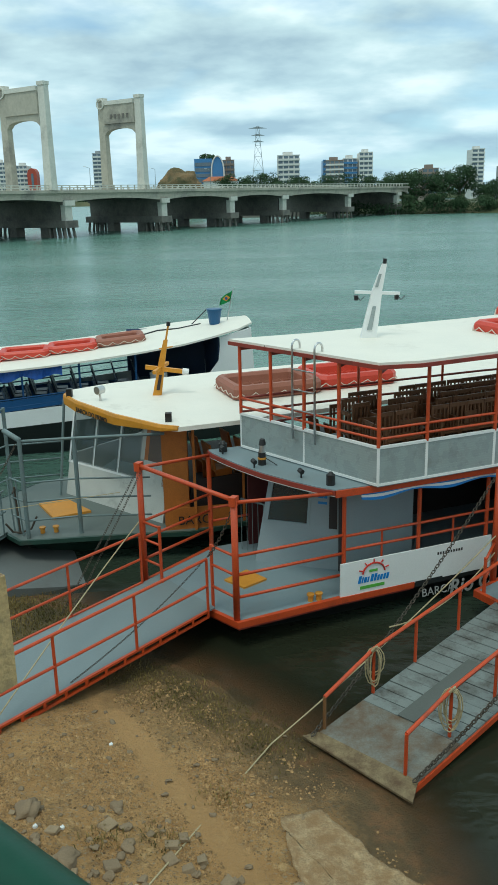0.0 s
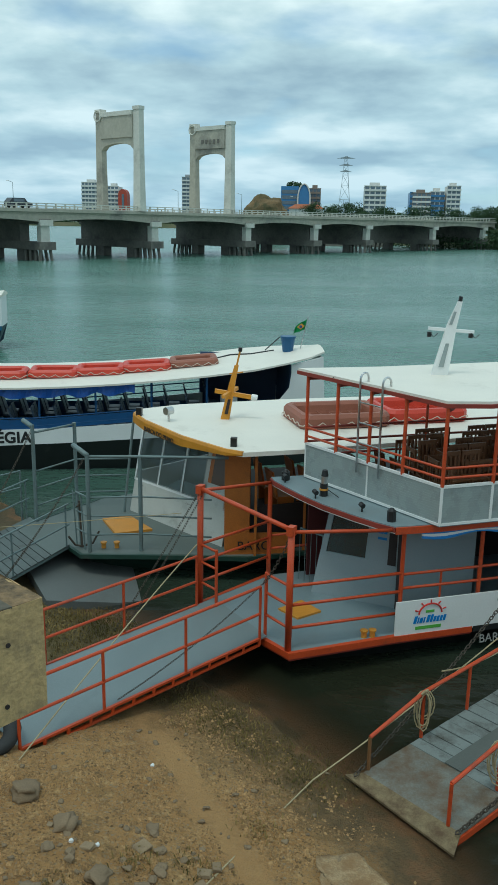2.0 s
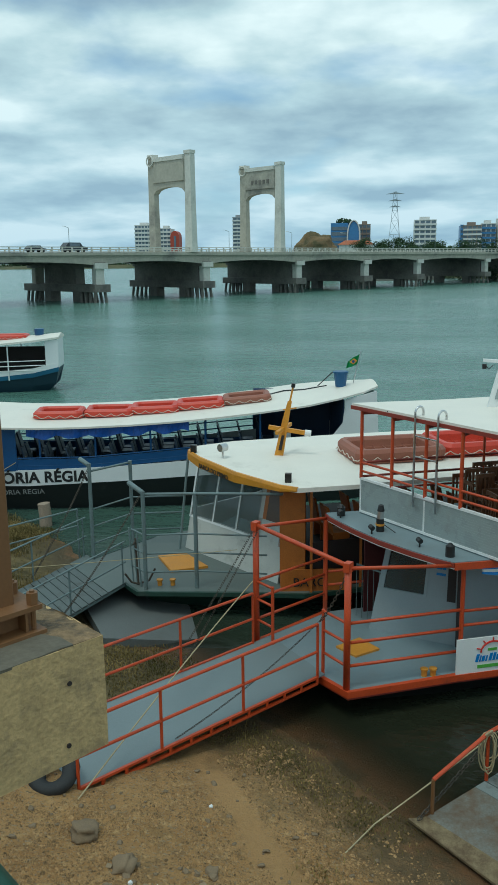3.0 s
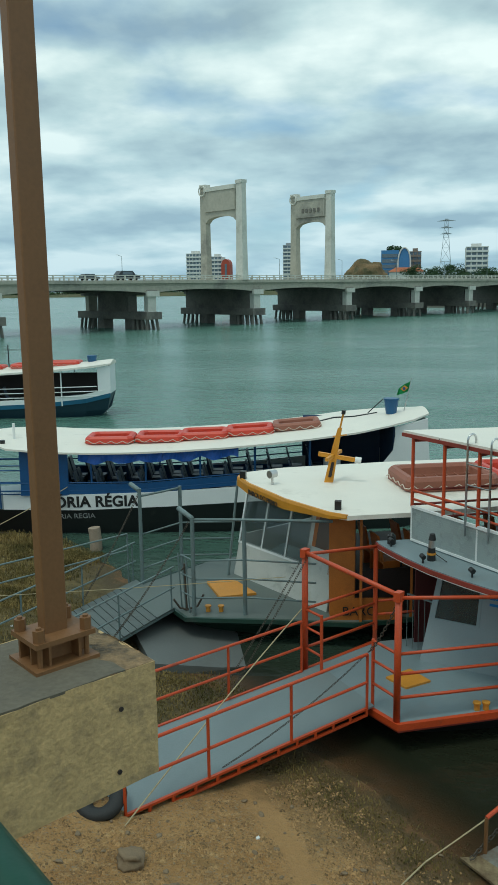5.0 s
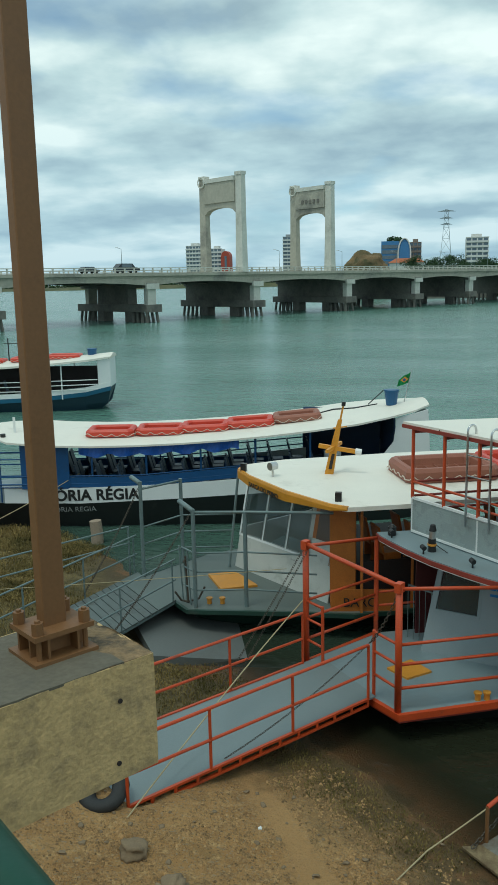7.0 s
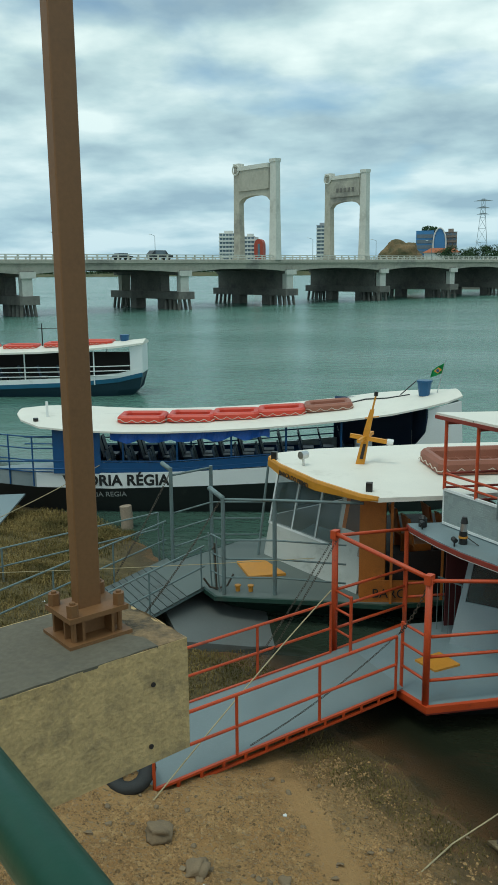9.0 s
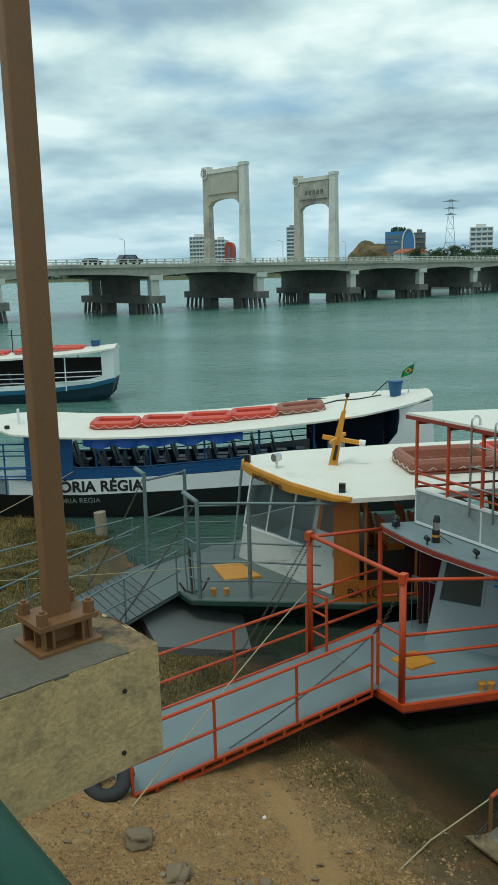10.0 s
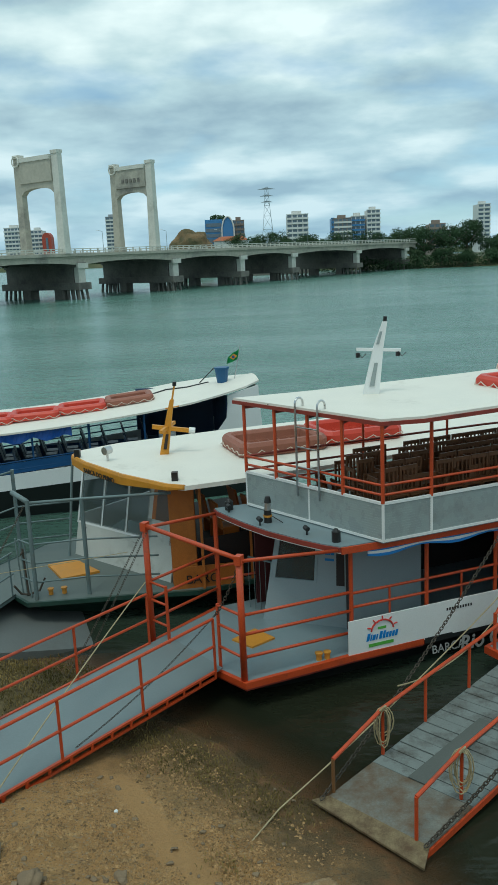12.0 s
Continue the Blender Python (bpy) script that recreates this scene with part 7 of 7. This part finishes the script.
for f in range(4):
    p = Vector((-11.8, 15.6, 0.5)).lerp(Vector((-7.6, 20.3, 0.75)), f / 3)
    part("post", tube(B(), [(p.x, p.y, 0.1), (p.x, p.y, p.z + 1.0)], 0.025, 6), GALV, g2)
for h in (0.55, 1.0):
    part("rail", tube(B(), [(-11.8, 15.6, 0.5 + h), (-7.6, 20.3, 0.75 + h)], 0.022, 6), GALV, g2)

# concrete slab sloping into the water under the bow
sl = loft(B(), [[(-7.2, 18.6, 0.42), (-5.5, 15.9, 0.3), (-5.5, 15.9, -0.4), (-7.2, 18.6, -0.4)], [(-5.6, 19.4, 0.1), (-4.1, 16.5, 0.05), (-4.1, 16.5, -0.5), (-5.6, 19.4, -0.5)], [(-4.0, 19.8, -0.2), (-2.6, 17.4, -0.12), (-2.6, 17.4, -0.6), (-4.3, 19.8, -0.6)]])
tagged(part("concrete_slab", sl, mat("smooth_grey_concrete", (0.125, 0.135, 0.13), 0.7, var=0.15, scale=1.5, dirt=(0.1, 0.1, 0.09))), "smooth grey concrete slab sloping into the water", "slab")
# broken pale concrete apron on the bank
APRON = [(0.26, 9.06), (0.52, 9.17), (0.82, 9.30), (1.15, 8.89), (1.43, 8.55), (1.82, 8.25), (2.27, 8.01), (2.38, 7.33), (1.96, 6.51), (0.52, 6.71), (0.48, 8.03), (0.35, 8.58)]
edge = []
for k, a in enumerate(APRON):
    b = APRON[(k + 1) % len(APRON)]
    m = max(2, int(math.hypot(b[0] - a[0], b[1] - a[1]) / 0.05))
    for q in range(m):
        x, y = a[0] + (b[0] - a[0]) * q / m, a[1] + (b[1] - a[1]) * q / m
        edge.append((x + 0.06 * noise.noise((x * 6, y * 6, 2)) + 0.025 * noise.noise((x * 22, y * 22, 2)), y + 0.06 * noise.noise((x * 6, y * 6, 9)) + 0.025 * noise.noise((x * 22, y * 22, 9))))
rings = []
for k in range(19):
    f = 0.02 + 0.98 * min(k, 17) / 17
    row = []
    for x, y in edge:
        x, y = 1.1 + (x - 1.1) * f, 7.7 + (y - 7.7) * f
        row.append((x, y, ground_z(x, y) + (0.03 + 0.025 * noise.noise((x * 5, y * 5, 3)) + 0.012 * noise.noise((x * 17, y * 17, 3)) if k < 18 else -0.1)))
    rings.append(row)
tagged(part("concrete_patch", loft(B(), rings), mat("pale_gravelly_concrete", (0.36, 0.255, 0.14), 0.95, var=0.5, scale=9, fine=45, bump=0.9, dirt=(0.26, 0.155, 0.07), dirt_at=0.49), None, "", True), "pale broken concrete apron sunk in the sand", "concrete patch")

# timber stump in the water
tagged(part("wooden_stump", tube(B(), [(-10.1, 24.1, -0.6), (-10.08, 24.1, 0.3), (-10.12, 24.1, 0.72)], 0.2, 12, 0.19), mat("pale_weathered_wood", (0.34, 0.26, 0.19), 0.9, var=0.25, scale=5, bump=0.4)), "weathered round timber stump standing in the water", "stump")

# old tyre by the gangway's foot
ty = (-4.42, 10.42, 0)
tz = ground_z(ty[0], ty[1]) + 0.13
prof = [(0.13 * math.cos(j * math.pi / 4), 0.1 * math.sin(j * math.pi / 4)) for j in range(8)]
rings = []
for k in range(19):
    a = k * 2 * math.pi / 18
    rings.append([(ty[0] + (0.25 + r) * math.cos(a), ty[1] + (0.25 + r) * math.sin(a), tz + h + 0.12 * math.sin(a)) for r, h in prof])
tagged(part("old_tyre", loft(B(), rings, caps=False), RUBBER, None, "", True), "worn black tyre half sunk in the sand", "tyre")

# mooring ropes
def mooring(name, p, q, sag, label, r=0.012):
    tagged(part(name, rope(B(), p, q, sag, r), ROPE), label, "rope", group="mooring ropes")


mooring("mooring_rope", (-3.95, 10.1, ground_z(-3.95, 10.1)), (-2.26, 15.6, 1.85), -0.06, "tan mooring rope tied to the gate post")
mooring("mooring_rope", (-1.6, 7.0, ground_z(-1.6, 7.0) + 0.03), (0.2, 10.9, ground_z(0.2, 10.9) + 0.05), 0.0, "tan mooring rope lying on the sand")
mooring("mooring_rope", (0.2, 10.9, ground_z(0.2, 10.9) + 0.05), (4.72, 15.24, 1.55), 0.1, "tan mooring rope running to the boat's side")
mooring("mooring_rope", (2.2, 12.45, 1.15), (4.72, 15.24, 1.2), 0.3, "tan mooring rope with a slack bight")
mooring("mooring_rope", (-13.6, 19.4, 0.75), (-11.33, 25.85, 1.81), 0.12, "pale mooring rope to the long boat")
mooring("mooring_rope", (-12, 14.0, 1.9), (-3.0, 18.1, 1.6), 0.05, "thin pale line stretched above the landing stage", 0.008)

for dx in (-0.04, 0.05):
    ch = chain(B(), (-2.2 + dx, 15.62, 2.9), (-3.45 + dx * 2, 13.9, 0.75), 0.03, 0.07, 0.005)
    tagged(part("mooring_chain", ch, CHAIN), "thin rusty chain from the gate post to the gangway", "chain", group="mooring chains")
# sheet gangway of the long boat, its corner on the bank
pq = [Vector(q) for q in ((-13.5, 23.9, 0.98), (-13.1, 21.6, 0.7), (-15.9, 20.1, 0.66), (-16.5, 22.8, 0.95))]
tagged(part("boarding_plate", hexa(B(), [q - Vector((0, 0, 0.05)) for q in pq] + pq), GREYBLUE), "pale blue-grey sheet metal boarding plate on the bank", "gangway", group="gangways")

# ---- stones, litter, weed ----
def stone_mesh(seed):
    bm = B()
    bmesh.ops.create_icosphere(bm, subdivisions=3, radius=1)
    r = random.Random(seed)
    o = Vector((r.random() * 50, 0, 0))
    for v in bm.verts:
        v.co = Vector([math.copysign(abs(c) ** 0.62, c) for c in v.co]) * (0.72 + 0.4 * noise.noise(v.co * 1.3 + o) + 0.14 * noise.noise(v.co * 3.5 + o))
        v.co.z *= 0.5
    for f in bm.faces:
        f.smooth = True
    me = bpy.data.meshes.new("stone")
    bm.to_mesh(me)
    bm.free()
    me.materials.append(ROCK)
    return me


STONES = [stone_mesh(k) for k in range(8)]
rng = random.Random(21)


def stone(x, y, s):
    ob = new("stone", rng.choice(STONES))
    ob.matrix_basis = pose(x, y, ground_z(x, y) + s * 0.22, rng.uniform(-20, 20), rng.uniform(-20, 20), rng.uniform(0, 360)) @ Matrix.Diagonal((s * rng.uniform(0.8, 1.4), s, s * rng.uniform(0.7, 1.1), 1))
    tagged(ob, "grey brown stone lying on the sandy bank", "stone", group="bank stones")


def rubble_mesh(seed):
    """A broken block: a box with its corners knocked in."""
    r = random.Random(seed)
    c = [(x * r.uniform(0.7, 1.1), y * r.uniform(0.55, 0.95), z * r.uniform(0.25, 0.5)) for z in (-1, 1) for x, y in ((-1, -1), (1, -1), (1, 1), (-1, 1))]
    bm = hexa(B(), c)
    bmesh.ops.bevel(bm, geom=bm.edges[:], offset=0.09, segments=1, affect="EDGES")
    me = bpy.data.meshes.new("rubble")
    bm.to_mesh(me)
    bm.free()
    me.materials.append(ROCK if seed % 2 else mat("broken_pale_concrete", (0.24, 0.175, 0.105), 0.95, var=0.3, scale=9, fine=50, bump=0.4, island=True))
    return me


RUBBLE = [rubble_mesh(k) for k in range(6)]
for k, (x, y, s) in enumerate(((-1.86, 8.64, 0.2), (-0.94, 8.56, 0.17), (-1.06, 8.41, 0.19), (-1.06, 8.18, 0.19), (-0.70, 8.24, 0.17), (-0.85, 8.07, 0.16), (-0.37, 7.91, 0.18), (-2.80, 8.63, 0.13),
                               (-2.49, 8.43, 0.19), (-1.71, 7.95, 0.24), (-3.05, 8.75, 0.1), (-1.15, 8.85, 0.09), (0.44, 7.93, 0.16), (-1.34, 7.80, 0.13), (-2.12, 7.75, 0.17))):
    ob = new("rubble_block", RUBBLE[k % 6])
    ob.matrix_basis = pose(x, y, ground_z(x, y) + s * 0.07, rng.uniform(-16, 16), rng.uniform(-16, 16), rng.uniform(0, 360)) @ Matrix.Diagonal((s * 0.5, s * 0.46, s * 0.42, 1))
    tagged(ob, "broken angular block of concrete rubble on the sand", "rubble", group="rubble blocks")
for x, y, s in ((-3.55, 9.3, 0.24), (-2.89, 8.76, 0.2), (-2.22, 7.98, 0.18), (-1.83, 9.05, 0.1), (-2.5, 7.2, 0.17), (-2.9, 7.5, 0.2)):
    stone(x, y, s)
for k in range(50):
    stone(rng.gauss(-2.0, 0.8), rng.gauss(7.7, 0.5), rng.uniform(0.03, 0.09))
for k in range(120):
    stone(rng.uniform(-4.6, 0.6), rng.uniform(6.4, 11.6), rng.uniform(0.02, 0.055))
# gravel
me_v, me_f = [], []
for k in range(70000):
    x, y = rng.uniform(-6, 2.0), rng.uniform(6.2, 13.4)
    d = shore_dist(x, y)
    if d < 0.1 + 1.1 * rng.random() or noise.noise((x * 0.7, y * 0.7, 8)) + 0.7 * noise.noise((x * 2.6, y * 2.6, 3)) < rng.uniform(-0.35, 0.35) or abs(0.845 * x + 0.534 * y - 4.2) < 0.2 or -0.2 < -0.735 * (x + 4.04) + 0.678 * (y - 10.38) < 2.0 and y > 9.9:
        continue
    s = 0.007 + 0.019 * rng.random() ** 2.2 + 0.02 * rng.random() ** 9
    z = ground_z(x, y)
    i = len(me_v)
    a = rng.random() * 6.28
    for j in range(4):
        me_v.append((x + s * math.cos(a + j * 1.57) * rng.uniform(0.8, 1.5), y + s * math.sin(a + j * 1.57) * rng.uniform(0.8, 1.5), z - 0.004))
    me_v.append((x + s * 0.2, y, z + s * rng.uniform(0.6, 1.2)))
    me_f += [(i, i + 1, i + 4), (i + 1, i + 2, i + 4), (i + 2, i + 3, i + 4), (i + 3, i, i + 4)]
me = bpy.data.meshes.new("gravel")
me.from_pydata(me_v, [], me_f)
me.materials.append(mat("mixed_gravel", (0.35, 0.215, 0.095), 0.95, var=0.8, scale=8, bump=0, island=True))
tagged(new("gravel", me), "loose brown and grey gravel on the bank", "gravel", kind="stuff")
# dry grass and reeds along the water
me_v, me_f = [], []


def blades(cx, cy, r, n, h):
    for _ in range(n):
        x, y = cx + rng.gauss(0, r), cy + rng.gauss(0, r)
        if shore_dist(x, y) < -0.5:
            continue
        z = max(ground_z(x, y), -0.05)
        a, hh, w = rng.random() * 6.28, h * rng.uniform(0.4, 1.2), 0.008
        dx, dy = math.cos(a), math.sin(a)
        l = hh * rng.uniform(0.3, 1.1)
        i = len(me_v)
        me_v.extend([(x - dy * w, y + dx * w, z), (x + dy * w, y - dx * w, z), (x + dx * l * 0.45 + dy * w * 0.7, y + dy * l * 0.45 - dx * w * 0.7, z + hh * 0.8), (x + dx * l * 0.45 - dy * w * 0.7, y + dy * l * 0.45 + dx * w * 0.7, z + hh * 0.8), (x + dx * l, y + dy * l, z + hh * 0.75)])
        me_f.extend([(i, i + 1, i + 2, i + 3), (i + 3, i + 2, i + 4)])


for k in range(260):
    blades(rng.uniform(-16, -9.5), rng.uniform(17.5, 24.8), rng.uniform(0.12, 0.5), 130, rng.uniform(0.06, 0.22))
for k in range(160):
    blades(rng.uniform(-13, -7.5), rng.uniform(13.5, 19), rng.uniform(0.1, 0.5), 70, rng.uniform(0.06, 0.18))
for k in range(60):
    blades(rng.uniform(-6, -2.6), rng.uniform(13.2, 16.2), 0.4, 100, 0.08)
for k in range(30):
    f = rng.random()
    blades(-2.2 + 2.6 * f, 13.0 - 2.2 * f, 0.35, 90, 0.05)
for x, y in ((-1.15, 8.5), (-1.9, 8.4), (-2.6, 7.6), (-0.5, 9.4)):
    blades(x, y, 0.14, 90, 0.07)
me = bpy.data.meshes.new("grass")
me.from_pydata(me_v, [], me_f)
me.materials.append(BLADE)
tagged(new("dry_grass", me), "dry yellow-brown grass and weed on the bank", "grass", kind="stuff")
# litter
for x, y, mm, lb in ((-2.39, 8.51, WHITE, "crumpled white paper on the sand"), (-2.7, 8.46, WHITE, "crumpled white paper on the sand"), (-2.11, 10.43, WHITE, "small white plastic scrap on the sand"), (-1.39, 7.68, WHITE, "small white plastic scrap on the sand"), (-9.0, 16.5, WHITE, "white plastic scrap in the grass")):
    bm = B()
    bmesh.ops.create_icosphere(bm, subdivisions=2, radius=0.032)
    z = ground_z(x, y)
    for v in bm.verts:
        v.co = v.co * (1 + 0.5 * noise.noise(v.co * 60 + Vector((x, 0, 0)))) + Vector((x, y, z + 0.012))
    tagged(part("litter", bm, mm), lb, "litter", group="litter")
